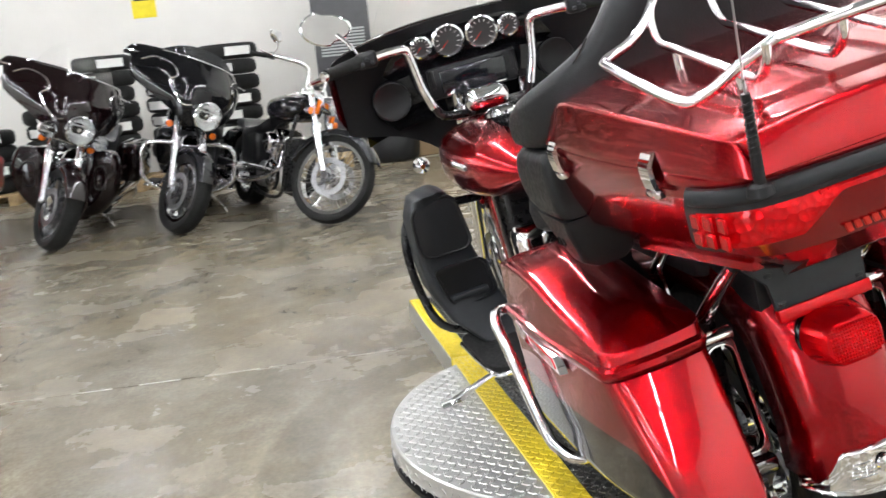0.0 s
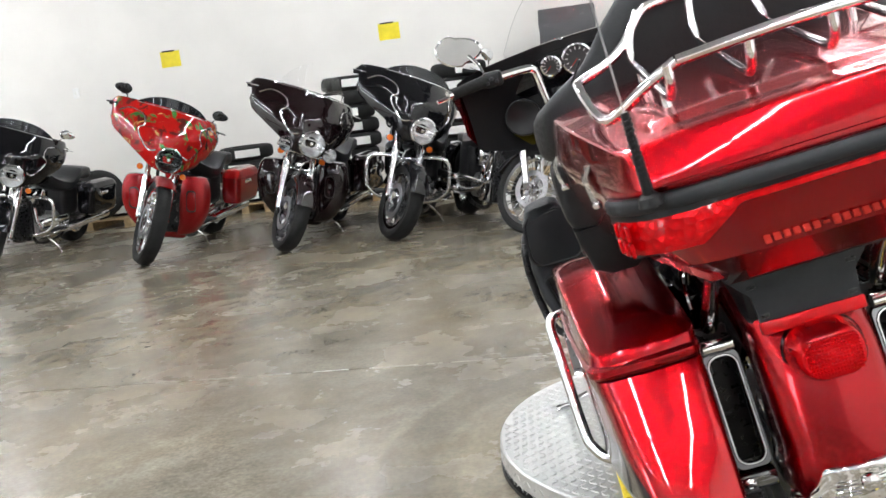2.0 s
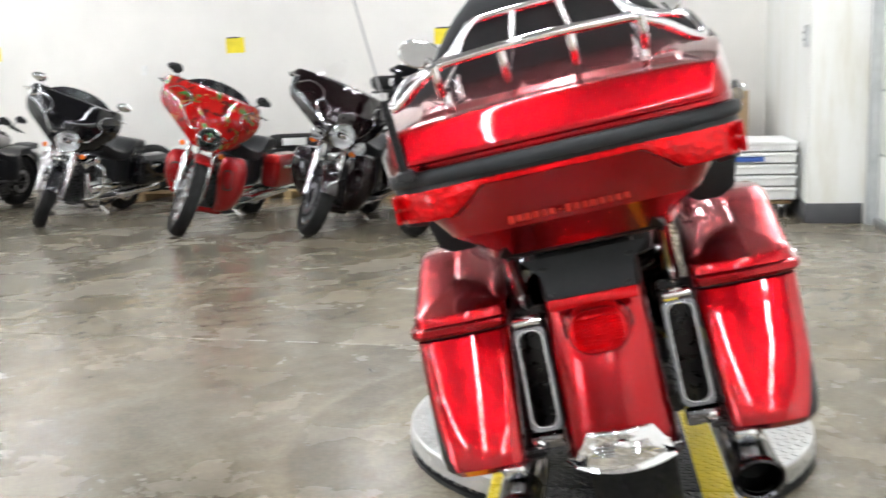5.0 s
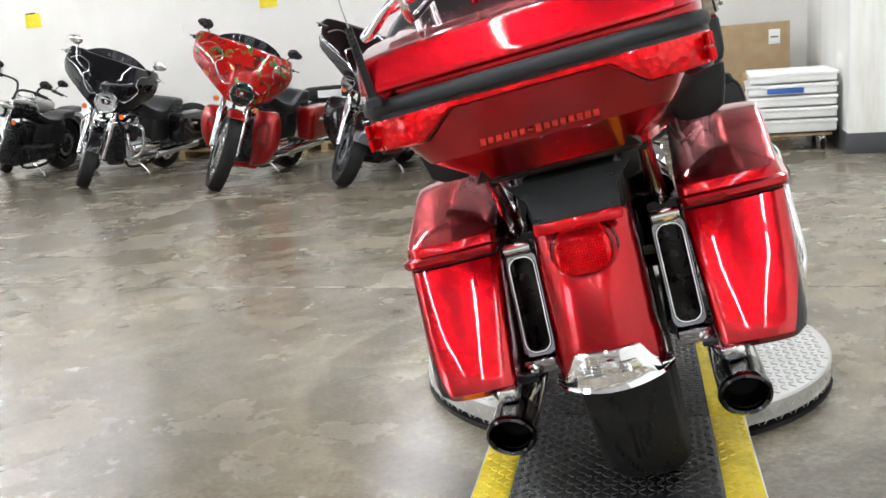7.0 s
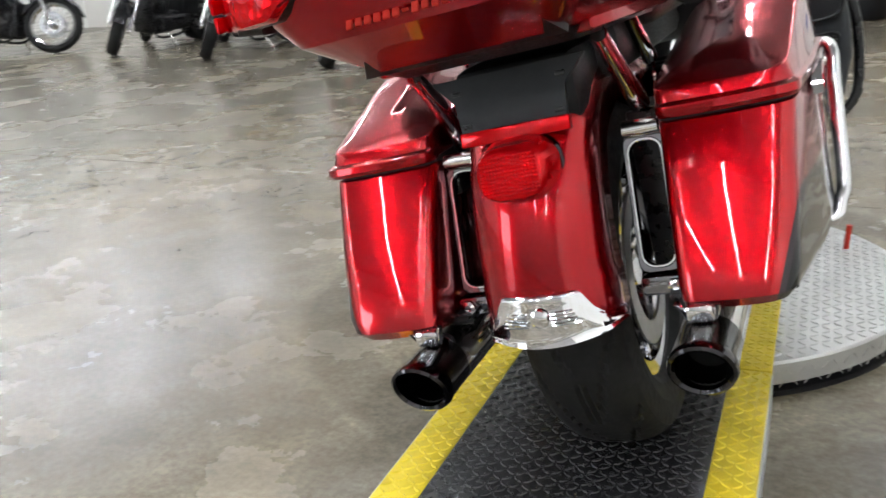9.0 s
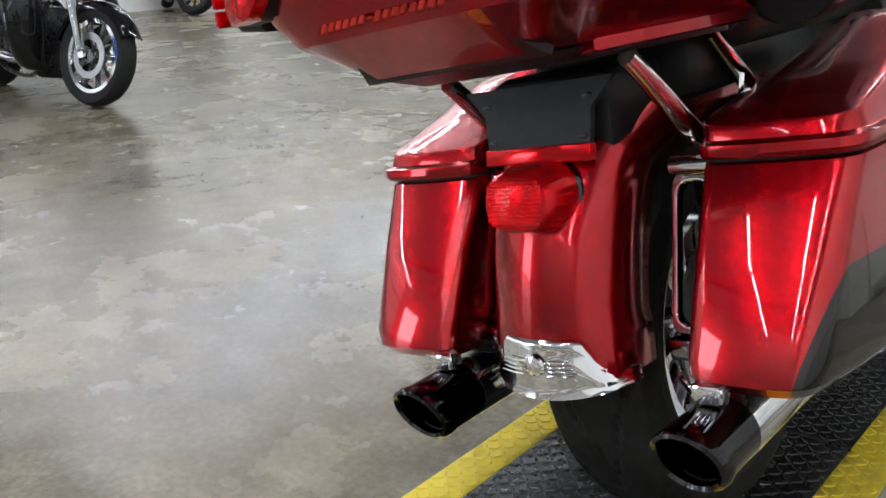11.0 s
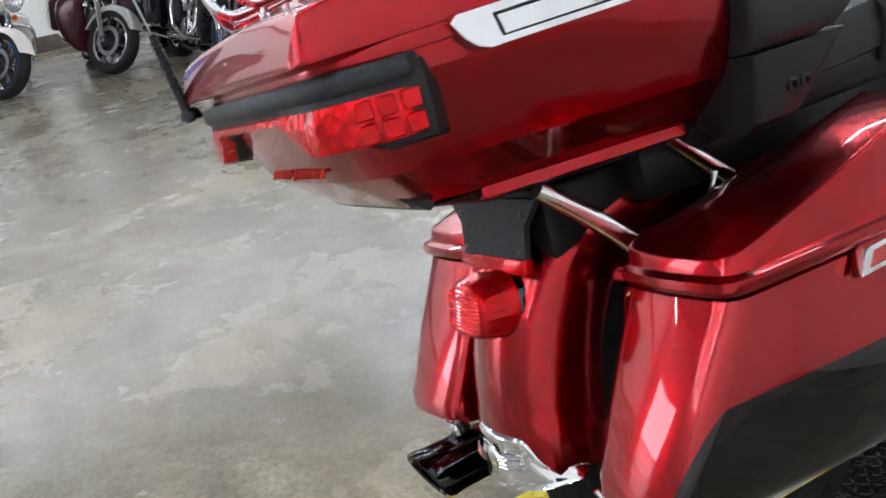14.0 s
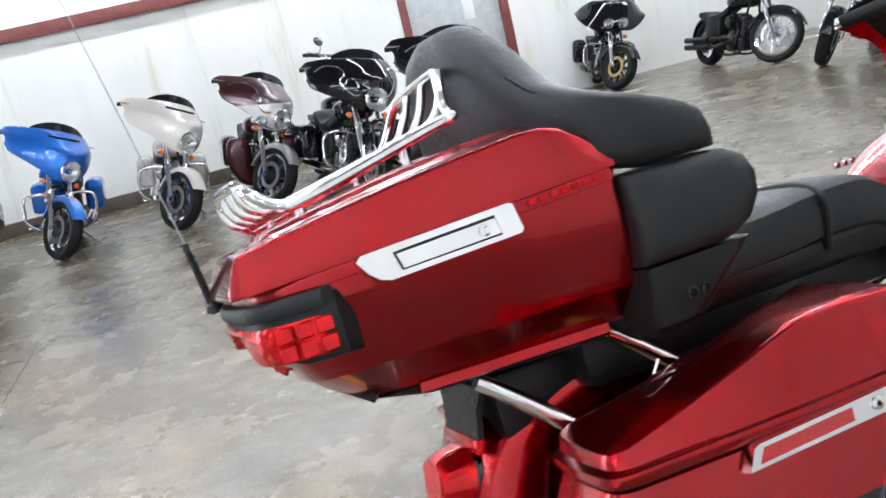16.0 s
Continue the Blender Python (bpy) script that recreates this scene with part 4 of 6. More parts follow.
def motorcycle(name, label, at, heading, colour, kind="touring", lean=10.0, turn=36.0, **o):
    """A parked motorcycle with its front tyre at `at`; heading in degrees, 0 along +y."""
    R = o.get("R", 0.325)
    g = new(name)
    g.matrix_world = pose(at[0], at[1], 0, 0, 0, heading) @ Matrix.Rotation(radians(-lean), 4, "Y") @ pose(0, -WB, 0)
    tagged(g, label, "motorcycle", "parked motorcycles")
    sx = steer(turn)
    bx = Matrix.Translation((0, 0, 0.03)) @ sx
    rim = o.get("rim", M["wheel_alloy"] if kind in ("touring", "ultra") else M["black_metal"])
    wheel(g, "front_wheel", (0, WB, R), R, o.get("tyre", 0.13), rim, o.get("spokes", 9), o.get("wire", False), sx, disc_mat=o.get("disc"))
    wheel(g, "rear_wheel", (0, 0, 0.325), 0.325, 0.17, rim, o.get("spokes", 9), o.get("wire", False))
    forks(g, sx, o.get("cover"), R)
    fender(g, "front_fender", (0, WB, R), R + 0.035, 0.082, o.get("fender_from", 25), 168, o.get("fender", colour), 0.06, sx)
    fender(g, "rear_fender", (0, 0, 0.325), 0.325 + 0.05, 0.105, 20, 190, colour, 0.05)
    engine(g, o.get("dark", False))
    frame_tubes(g)
    tank(g, colour)
    part("oil_cooler", block((-0.13, 1.07, 0.2), (0.13, 1.13, 0.62), 0.02), M["black_metal"], g)
    part("battery_box", block((-0.16, 0.14, 0.36), (0.16, 0.5, 0.68), 0.05, seg=3), M["plastic"], g)
    kickstand(g)
    for s in (-1, 1):
        turn_signal(g, (s * 0.19, 1.40, 0.80), sx)
    if kind in ("touring", "ultra"):
        batwing(g, o.get("fairing", colour), bx, o.get("trim", True), o.get("screen", "smoke"), o.get("tall", 0.0), 0.485)
        headlight(g, bx, (0, 1.605, 0.912), 0.112, dark=o.get("dark_lamp", False))
        handlebar(g, bx, 0.23, 0.42, 0.24, o.get("bar"), y=1.22, z=1.0, mirrors=o.get("mirrors", True))
        crash_bar(g)
        floorboards(g)
        if o.get("bags", True):
            for s in (-1, 1):
                simple_bag(g, s, o.get("bag_mat", colour))
        seat(g, [(0.66, 0.86, 0.45), (0.54, 0.78, 0.85), (0.34, 0.75, 1.0), (0.17, 0.84, 1.0), (0.08, 0.865, 0.95), (-0.12, 0.85, 0.85), (-0.26, 0.82, 0.5)], 0.20, thick=0.13)
        for s in (-1, 1):
            exhaust(g, s, M["chrome"])
        if o.get("aux", False):
            for s in (-1, 1):
                headlight(g, sx, (s * 0.20, 1.50, 0.88), 0.062)
            part("light_bar", tube([(-0.2, 1.42, 0.83), (0, 1.45, 0.82), (0.2, 1.42, 0.83)], 0.012), M["chrome"], g, xf=sx)
        if o.get("lowers", False):
            for s in (-1, 1):
                lower_fairing(g, s, colour)
            part("chin_panel", block((-0.16, 1.02, 0.14), (0.16, 1.12, 0.34), 0.05, seg=3), colour, g)
        if o.get("pak", False):
            rows = [rring(0, -0.3, w, h, 0.06, z, 4) for z, w, h in ((0.82, 0.22, 0.17), (0.9, 0.28, 0.22), (1.0, 0.29, 0.23), (1.08, 0.27, 0.21), (1.12, 0.22, 0.16))]
            part("luggage_box", grid(rows, True, True), colour, g)
            part("backrest", block((-0.2, -0.1, 0.95), (0.2, -0.02, 1.22), 0.035, seg=3), M["leather"], g)
    elif kind == "roadglide":
        rows = []
        for i in range(25):
            u = -1 + i / 12
            a = abs(u)
            rows.append([(0.49 * u, 1.66 - 0.34 * a ** 2.2 - 0.30 * v ** 1.5, lerp(a, [(0, 0.83), (0.4, 0.83), (0.8, 0.92), (1, 1.02)]) * (1 - v) + v * lerp(a, [(0, 1.27), (0.5, 1.27), (0.8, 1.2), (1, 1.10)])) for v in [j / 10 for j in range(11)]])
        part("fairing", shell(rows, (0, -0.03, 0)), colour, g, sharp=50)
        for s in (-1, 1):
            headlight(g, None, (s * 0.1, 1.665, 0.94), 0.07)
        handlebar(g, sx, 0.25, 0.42, 0.25, M["black_metal"])
        crash_bar(g)
        for s in (-1, 1):
            simple_bag(g, s, colour)
            exhaust(g, s, M["black_metal"])
        seat(g, [(0.62, 0.80, 0.45), (0.52, 0.74, 0.8), (0.3, 0.715, 1.0), (0.12, 0.76, 0.95), (-0.12, 0.77, 0.8), (-0.26, 0.75, 0.5)], 0.19)
    else:
        headlight(g, sx, (0, 1.46, 0.90), o.get("lamp", 0.075), shell_mat=M["black_metal"] if o.get("dark") else None)
        handlebar(g, sx, o.get("rise", 0.16), 0.39, 0.24, M["black_metal"] if o.get("dark") else None)
        seat(g, [(0.62, 0.80, 0.45), (0.50, 0.72, 0.85), (0.28, 0.70, 1.0), (0.1, 0.76, 0.7), (-0.15, 0.765, 0.55)], 0.17)
        for dz in (0.0, 0.10):
            mf = part("muffler", tube([(0.22, -0.3, 0.27 + dz), (0.22, 0.35, 0.26 + dz)], 0.043, seg=16, k=1), M["black_metal"] if o.get("dark") else M["chrome"], g)
            part("exhaust_pipe", tube([(0.22, 0.33, 0.26 + dz), (0.2, 0.6, 0.27 + dz), (0.14, 0.95, 0.36), (0.09, 0.95, 0.5)], 0.023, 5, 10), M["black_metal"] if o.get("dark") else M["chrome"], mf)
        if o.get("reflector"):
            for q in (-0.115, 0.115):
                part("fork_reflector", block((q - 0.022, 1.405, 0.80), (q + 0.022, 1.42, 0.91), 0.006), M["orange"], g, "orange fork reflector", xf=sx)
        if o.get("soft_bags"):
            for s in (-1, 1):
                soft_bag(g, s)
        if o.get("screen_tall"):
            rows = [[(0.27 * u, 1.42 - 0.10 * u * u - 0.22 * v, 0.98 + 0.42 * v - 0.04 * u * u * v) for v in (0, 0.25, 0.5, 0.75, 1)] for u in [-1 + i / 8 for i in range(17)]]
            part("windshield", shell(rows, (0, -0.004, 0)), M["glass"], g, xf=sx)
    return g


# ---- parked motorcycles ----
P_BLACK = M["black_paint"]
M["gold"] = surface("gold_brake_disc", (0.6, 0.45, 0.2), 0.35, 0.9)
P_DARKRED = paint("dark_burgundy_paint", (0.007, 0.0022, 0.0028), 0.2)
P_ORANGE = paint("orange_red_custom_paint", (0.30, 0.005, 0.006), 0.5, 0.3)
P_GRAPHIC = custom_paint("orange_red_airbrushed_paint")
P_BLUE = paint("bright_blue_paint", (0.02, 0.14, 0.55), 0.4)
P_WHITE = paint("champagne_white_paint", (0.72, 0.68, 0.63), 0.2)
P_SILVER = paint("silver_paint", (0.5, 0.48, 0.47), 0.6)
P_MAROON = paint("deep_maroon_paint", (0.05, 0.006, 0.011), 0.4)
P_TWO = two_tone("maroon_over_silver_paint", (0.05, 0.006, 0.011), (0.62, 0.59, 0.57), 1.09)

motorcycle("standard_motorcycle", "black chrome motorcycle with a laced chrome front wheel", (-0.05, 7.25), 204, P_BLACK, "cruiser", wire=True, rim=M["chrome"], R=0.35, tyre=0.10, turn=38, reflector=True)
motorcycle("touring_motorcycle", "gloss black touring motorcycle with chrome engine guard and batwing fairing", (-1.20, 7.62), 180, P_BLACK, "touring", mirrors=False)
motorcycle("touring_motorcycle", "dark burgundy touring motorcycle with three headlights and lower fairings", (-2.14, 7.56), 180, P_DARKRED, "ultra", aux=True, lowers=True, tall=0.14, screen="glass", mirrors=False)
motorcycle("touring_motorcycle", "orange-red custom-painted touring motorcycle with a tall front wheel", (-3.44, 7.58), 182, P_ORANGE, "touring", R=0.38, tyre=0.13, rim=M["chrome"], lowers=True, spokes=7, fairing=P_GRAPHIC, dark_lamp=True, fender_from=62, bar=M["black_metal"])
motorcycle("touring_motorcycle", "gloss black bagger motorcycle with batwing fairing", (-5.30, 8.10), 184, P_BLACK, "touring")
motorcycle("cruiser_motorcycle", "black cruiser motorcycle with drag handlebar", (-7.05, 8.5), 186, P_BLACK, "cruiser", dark=True, lamp=0.07)
motorcycle("cruiser_motorcycle", "black bobber motorcycle with a laced front wheel", (-8.4, 8.75), 268, P_BLACK, "cruiser", dark=True, wire=True, rim=M["chrome"], R=0.36, tyre=0.12)
motorcycle("touring_motorcycle", "bright blue touring motorcycle with batwing fairing", (-8.0, -0.25), 272, P_BLUE, "touring", trim=False, mirrors=False)
motorcycle("touring_motorcycle", "champagne white touring motorcycle with batwing fairing", (-7.85, 1.0), 272, P_WHITE, "touring", trim=False, mirrors=False)
motorcycle("touring_motorcycle", "two-tone maroon and silver touring motorcycle with three headlights", (-7.8, 2.02), 272, P_MAROON, "ultra", aux=True, lowers=True, fairing=P_TWO, mirrors=False, fender=P_SILVER)
motorcycle("cruiser_motorcycle", "black cruiser motorcycle with high handlebar and soft bags", (-7.72, 3.02), 278, P_BLACK, "cruiser", soft_bags=True, rise=0.35, screen_tall=True)
motorcycle("touring_motorcycle", "gloss black touring motorcycle with chrome engine guard in a nearer row", (-6.3, 2.92), 276, P_BLACK, "touring", mirrors=False, turn=10)
motorcycle("touring_motorcycle", "gloss black touring motorcycle with lower fairings on the open floor", (-4.3, 3.33), 272, P_BLACK, "ultra", aux=True, lowers=True, mirrors=False, turn=14)
motorcycle("touring_motorcycle", "black touring motorcycle with a frame-mounted shark-nose fairing", (-10.0, 7.25), 255, P_BLACK, "roadglide", disc=M["gold"])
motorcycle("touring_motorcycle", "gloss black touring motorcycle with batwing fairing", (-8.1, -1.5), 272, P_BLACK, "touring")
motorcycle("touring_motorcycle", "gloss black touring motorcycle parked in a second row", (-6.45, 9.75), 190, P_BLACK, "touring", mirrors=False)
motorcycle("cruiser_motorcycle", "black and silver cruiser motorcycle parked in a second row", (-7.9, 9.9), 190, P_SILVER, "cruiser", dark=True)


# ---- the red touring motorcycle ----
def fillet(corners, z, n=5):
    """A closed outline in plan from (x, y, radius) corners, at height z (a number or a function of x, y)."""
    out, m = [], len(corners)
    for i, (x, y, r) in enumerate(corners):
        p = Vector((x, y))
        a = (Vector(corners[i - 1][:2]) - p)
        b = (Vector(corners[(i + 1) % m][:2]) - p)
        la, lb = a.length, b.length
        a, b = a / la, b / lb
        t = min(r, la * 0.49, lb * 0.49)
        p0, p2 = p + a * t, p + b * t
        for k in range(n + 1):
            s = k / n
            q = p0 * (1 - s) ** 2 + p * 2 * s * (1 - s) + p2 * s * s
            out.append((q.x, q.y, z(q.x, q.y) if callable(z) else z))
    return out


PAK_W = [(-0.64, 0.255), (-0.60, 0.275), (-0.50, 0.292), (-0.40, 0.31), (-0.25, 0.326), (-0.08, 0.333)]


def pak_corners(grow=0.0, y0=-0.60, y1=-0.095, r=0.09, w=None):
    wr, wm, wf = (lerp(y0, PAK_W) + grow, lerp(-0.35, PAK_W) + grow, lerp(y1, PAK_W) + grow) if w is None else w
    return [(wf, y1 + grow * 0, 0.018), (-wf, y1, 0.018), (-wm, -0.35, 0.2), (-wr, y0 - grow, r), (-0.12, y0 - 0.02 - grow, 0.15), (0.12, y0 - 0.02 - grow, 0.15), (wr, y0 - grow, r), (wm, -0.35, 0.2)]


def split_z(y):
    return 1.008 + (y + 0.6) * 0.05


def u_band(z0, z1, out0, out1, y_end=-0.485, dip=None, n=40, y0=-0.60):
    """A band round the back of the luggage box, from flank to flank."""
    pts = fillet(pak_corners(0.0, y0), 0, 8)
    pts = [p for p in pts if p[1] <= y_end + 0.12]
    pts.sort(key=lambda p: math.atan2(p[0], -(p[1] + 0.3)))
    line = smooth_path([(p[0], p[1], 0) for p in pts], 3)
    line = [p for p in line if p.y <= y_end]
    c = Vector((0, -0.35, 0))
    rows = []
    for i, p in enumerate(line):
        a, b = line[max(0, i - 1)], line[min(len(line) - 1, i + 1)]
        d = (b - a).normalized()
        nrm = Vector((d.y, -d.x, 0))
        if nrm.dot(p - c) < 0:
            nrm = -nrm
        lo = z0 if dip is None else dip(p.x)
        e = 0.35 if i in (0, len(line) - 1) else 1.0
        m, h = (lo + z1) / 2, (z1 - lo) / 2
        q0, q1 = p + nrm * out0, p + nrm * (out0 + (out1 - out0) * e)
        mid = p + nrm * (out0 + (out1 - out0) * e * 0.85)
        rows.append([(q0.x, q0.y, lo), (mid.x, mid.y, lo + h * 0.12 * e), (q1.x, q1.y, lo + h * 0.5), (q1.x, q1.y, z1 - h * 0.5), (mid.x, mid.y, z1 - h * 0.1), (q0.x, q0.y, z1)])
    return grid(rows, True, True)


def hero_pak(g):
    red, chrome = M["red"], M["chrome"]
    # lower box: flat flanks down to a crease all round, then a chamfer to the floor pan
    rows = []
    for z, wf, wm, wr, y0, r in ((0.812, 0.222, 0.170, 0.135, -0.468, 0.03), (0.868, 0.289, 0.243, 0.210, -0.5435, 0.04), (0.93, 0.314, 0.283, 0.254, -0.578, 0.075), (0.975, 0.327, 0.304, 0.273, -0.592, 0.085)):
        rows.append(fillet(pak_corners(0, y0, -0.095 + 0.13 * max(0.0, 1.0 - z), r, (wr, wm, wf)), z, 12))
    rows.append(fillet(pak_corners(-0.001, -0.595), lambda x, y: split_z(y) - 0.003, 12))
    box = part("luggage_box", grid(rows, True, True), red, g, "candy red lower box", sharp=13)
    part("seam_lip", grid([fillet(pak_corners(q, -0.595), lambda x, y: split_z(y) + dz, 6) for q, dz in ((-0.004, -0.016), (0.0025, -0.0145), (0.0035, -0.008), (0.0035, 0.001), (0.002, 0.004), (-0.008, 0.005))], True, True), red, box, "candy red overlapping seam lip", sharp=50)
    # lid
    rows = []
    for y, k, dzc, dzt in ((-0.634, 0.955, 0.002, 0.003), (-0.632, 0.972, 0.012, 0.014), (-0.622, 0.984, 0.036, 0.042), (-0.617, 0.987, 0.046, 0.055), (-0.615, 0.988, 0.0495, 0.0595), (-0.6115, 0.989, 0.0525, 0.063), (-0.606, 0.99, 0.0542, 0.0645), (-0.59, 0.992, 0.056, 0.067), (-0.575, 0.994, 0.0575, 0.069), (-0.57, 0.9945, 0.058, 0.0698), (-0.555, 0.995, 0.0595, 0.072), (-0.545, 0.996, 0.0605, 0.0735), (-0.5, 1, 0.065, 0.080), (-0.4, 1, 0.074, 0.092), (-0.3, 1, 0.081, 0.101), (-0.22, 1, 0.084, 0.104), (-0.18, 1, 0.081, 0.102), (-0.155, 1, 0.072, 0.095), (-0.13, 1, 0.054, 0.075), (-0.097, 1, 0.02, 0.035)):
        w = (lerp(y, PAK_W) + 0.004) * k
        zb = split_z(y) + 0.003
        half = [(1.0, 0.0), (1.004, 0.10), (1.003, 0.16), (0.987, 0.6), (0.975, 0.90), (0.9735, 0.94), (0.969, 0.985), (0.961, 1.0)]
        half = [(fx * w, zb + dzc * fz) for fx, fz in half]
        up = 0.006 * max(0.0, min(1.0, (y + 0.57) / 0.015)) if y < -0.2 else 0.006 * max(0.0, min(1.0, (-0.155 - y) / 0.02))
        half += [(fx * w, zb + dzc + (dzt - dzc) * q + up * k2) for fx, q, k2 in ((0.95, 0.03, 0), (0.94, 0.05, 0), (0.86, 0.25, 0), (0.775, 0.43, 0), (0.765, 0.445, 0.1), (0.75, 0.475, 0.9), (0.74, 0.49, 1), (0.6, 0.7, 1), (0.4, 0.88, 1), (0.2, 0.97, 1))]
        rows.append([(x, y, z) for x, z in half] + [(0, y, zb + dzt + up)] + [(-x, y, z) for x, z in half[::-1]])
    part("lid", grid(rows, True, True), red, box, "candy red domed lid", sharp=45)
    # rubber band, lamps
    part("rubber_band", u_band(0.971, 0.997, -0.012, 0.0135, -0.50), M["plastic_soft"], box, "matt grey-black rubber bumper band")
    def lower(mid, end, x0=0.13, x1=0.19):
        return lambda x: mid + (end - mid) * max(0.0, min(1.0, (abs(x) - x0) / (x1 - x0)))
    part("lamp_surround", u_band(0.9, 0.993, -0.03, 0.0065, -0.476, lambda x: lower(0.951, 0.9085)(x) - 0.008 * max(0.0, min(1.0, (abs(x) - 0.262) / 0.012))), M["plastic"], box, "gloss black lamp surround")
    part("side_lamp", u_band(0.9, 0.966, -0.012, 0.0105, -0.522, lower(0.953, 0.910)), M["lens_red"], box, "wrap-round red lamp strip")
    for i in range(30):
        x = -0.16 + 0.32 * i / 29
        yb = -0.609 - 0.0145 * (1 - (abs(x) / 0.28) ** 2)
        part("lamp_cell", block((x - 0.0042, yb - 0.0055, 0.955), (x + 0.0042, yb + 0.004, 0.965), 0.0015, None, 1), M["lens_smooth"], box)
    for s in (-1, 1):
        for i in range(3):
            for j in range(2):
                y = -0.602 + i * 0.0265 + 0.006
                x = s * (lerp(y, PAK_W) + 0.009)
                part("lamp_cell", block((x - 0.003, y, 0.915 + j * 0.0245), (x + 0.003, y + 0.0235, 0.9365 + j * 0.0245), 0.002, None, 1), M["lens_smooth"], box)
    # brand lettering as plain bars
    for i in range(15):
        x = -0.105 + 0.0138 * i
        h = 0.0018 if i == 6 else 0.0072 if i in (0, 7) else 0.0054
        exf = Matrix.Translation((x, -0.5778 + 0.25 * x * x, 0.8835)) @ Matrix.Rotation(radians(-29), 4, "X")
        bm = block((0.0, -0.0022, -h), (0.0092, 0.002, h), 0.0008, None, 1)
        part("emblem_bar", bm, M["bright_text"], box, xf=exf)
    # bolts and lower plate
    rows = [fillet([(0.20, -0.12, 0.02), (-0.20, -0.12, 0.02), (-0.135, y0, 0.03), (0.135, y0, 0.03)], z, 4) for z, y0 in ((0.790, -0.40), (0.8085, -0.478))]
    part("bottom_plate", grid(rows, True, True), M["plastic"], box, "black underside plate")
    rows = [[(x, y + dy, z + dz) for x, y, z in ((-0.15, -0.472, 0.809), (-0.10, -0.474, 0.809), (0.10, -0.474, 0.809), (0.15, -0.472, 0.809), (0.115, -0.5305, 0.853), (0.07, -0.5335, 0.853), (-0.07, -0.5335, 0.853), (-0.115, -0.5305, 0.853))] for dy, dz in ((0.006, 0.006), (-0.003, -0.003))]
    part("rear_plate", grid(rows, True, True), M["plastic"], box, "black plate under the box's back edge")
    for s in (-1, 1):
        rows = []
        for y, xc in ((-0.406, 0.150), (-0.402, 0.150), (-0.30, 0.172), (-0.118, 0.205), (-0.115, 0.205)):
            e = 0.75 if y in (-0.406, -0.115) else 1.0
            rows.append([(s * (xc + 0.016 * e * u), y, 0.807 + 0.010 * e * v) for u, v in ((-1, -0.7), (-0.7, -1), (0.7, -1), (1, -0.7), (1, 0.7), (0.7, 1), (-0.7, 1), (-1, 0.7))])
        part("base_rail", grid(rows, True, True), red, box, "candy red support rail")
    # right flank: long chrome latch plate
    x = lambda y: lerp(y, PAK_W) + 0.002
    def plate(pts, t0, t1, material, name, label=""):
        lo = [(x(y) + t0, y, z) for y, z in pts]
        hi = [(x(y) + t1, y + (-0.365 - y) * 0.02, z + (1.0 - z) * 0.05) for y, z in pts]
        part(name, grid([lo, hi], True, True), material, box, label)
    plate([(-0.476, 1.013), (-0.464, 0.993), (-0.452, 0.982), (-0.438, 0.977), (-0.254, 0.986), (-0.250, 0.992), (-0.256, 1.028), (-0.262, 1.031), (-0.468, 1.020)], -0.014, 0.0125, chrome, "latch_plate", "polished chrome latch plate")
    plate([(-0.424, 1.009), (-0.419, 0.988), (-0.283, 0.9945), (-0.287, 1.0165)], 0.010, 0.0165, chrome, "latch_handle")
    # Solid black plate under the handle draws the shade of the gap as colour.
    plate([(-0.427, 1.0125), (-0.421, 0.9855), (-0.28, 0.9915), (-0.285, 1.0205)], 0.006, 0.0124, M["plastic"], "latch_gap_shade")
    part("lock", lathe([(0, 0.0085), (0.004, 0.008), (0.005, 0.005), (0.003, 0)], (x(-0.305) + 0.0165, -0.305, 1.004), "x", 16), chrome, box)
    for i in range(7):
        y = -0.232 + 0.0165 * i
        z = split_z(y) - 0.010
        part("name_bar", block((x(y) - 0.002, y, z), (x(y) + 0.0032, y + 0.011, z + 0.009), 0.001, None, 1), M["lens_smooth"], box, "small dark red printed mark")
    # left flank: two chrome hinges
    for y in (-0.45, -0.135):
        xx = -lerp(y, PAK_W)
        pts = [(xx + 0.006, 1.048), (xx - 0.006, 1.044), (xx - 0.016, 1.028), (xx - 0.015, 1.008), (xx - 0.012, 0.992), (xx - 0.006, 0.988)]
        rows = [[(px, y + dy, pz) for px, pz in pts] for dy in (-0.016, 0.016)]
        part("hinge", shell(rows, (0.007, 0, 0)), chrome, box)
        part("hinge_foot", block((xx - 0.012, y - 0.02, 0.978), (xx + 0.003, y + 0.02, 0.990), 0.003), chrome, box)
    # antenna
    a = part("antenna", tube([(-0.247, -0.632, 0.985), (-0.25, -0.648, 1.12)], (0.008, 0.006), seg=10, k=1), M["plastic"], box, "black whip antenna on a sprung base")
    part("antenna_base", lathe([(0, 0.018), (0.012, 0.016), (0.018, 0.009)], (-0.247, -0.630, 0.988), "z", 16), M["plastic"], a)
    part("antenna_whip", tube([(-0.25, -0.648, 1.12), (-0.256, -0.69, 1.38), (-0.262, -0.73, 1.62)], (0.0015, 0.0008), seg=6), M["disc_steel"], a, "thin grey whip")
    coil = [(-0.247 - 0.003 * i / 140 + 0.0066 * math.cos(i * 0.628), -0.633 - 0.014 * i / 140 + 0.0066 * math.sin(i * 0.628), 1.0 + 0.11 * i / 140) for i in range(141)]
    part("antenna_spring", tube(coil, 0.0016, seg=6, smooth=False), M["plastic"], a)
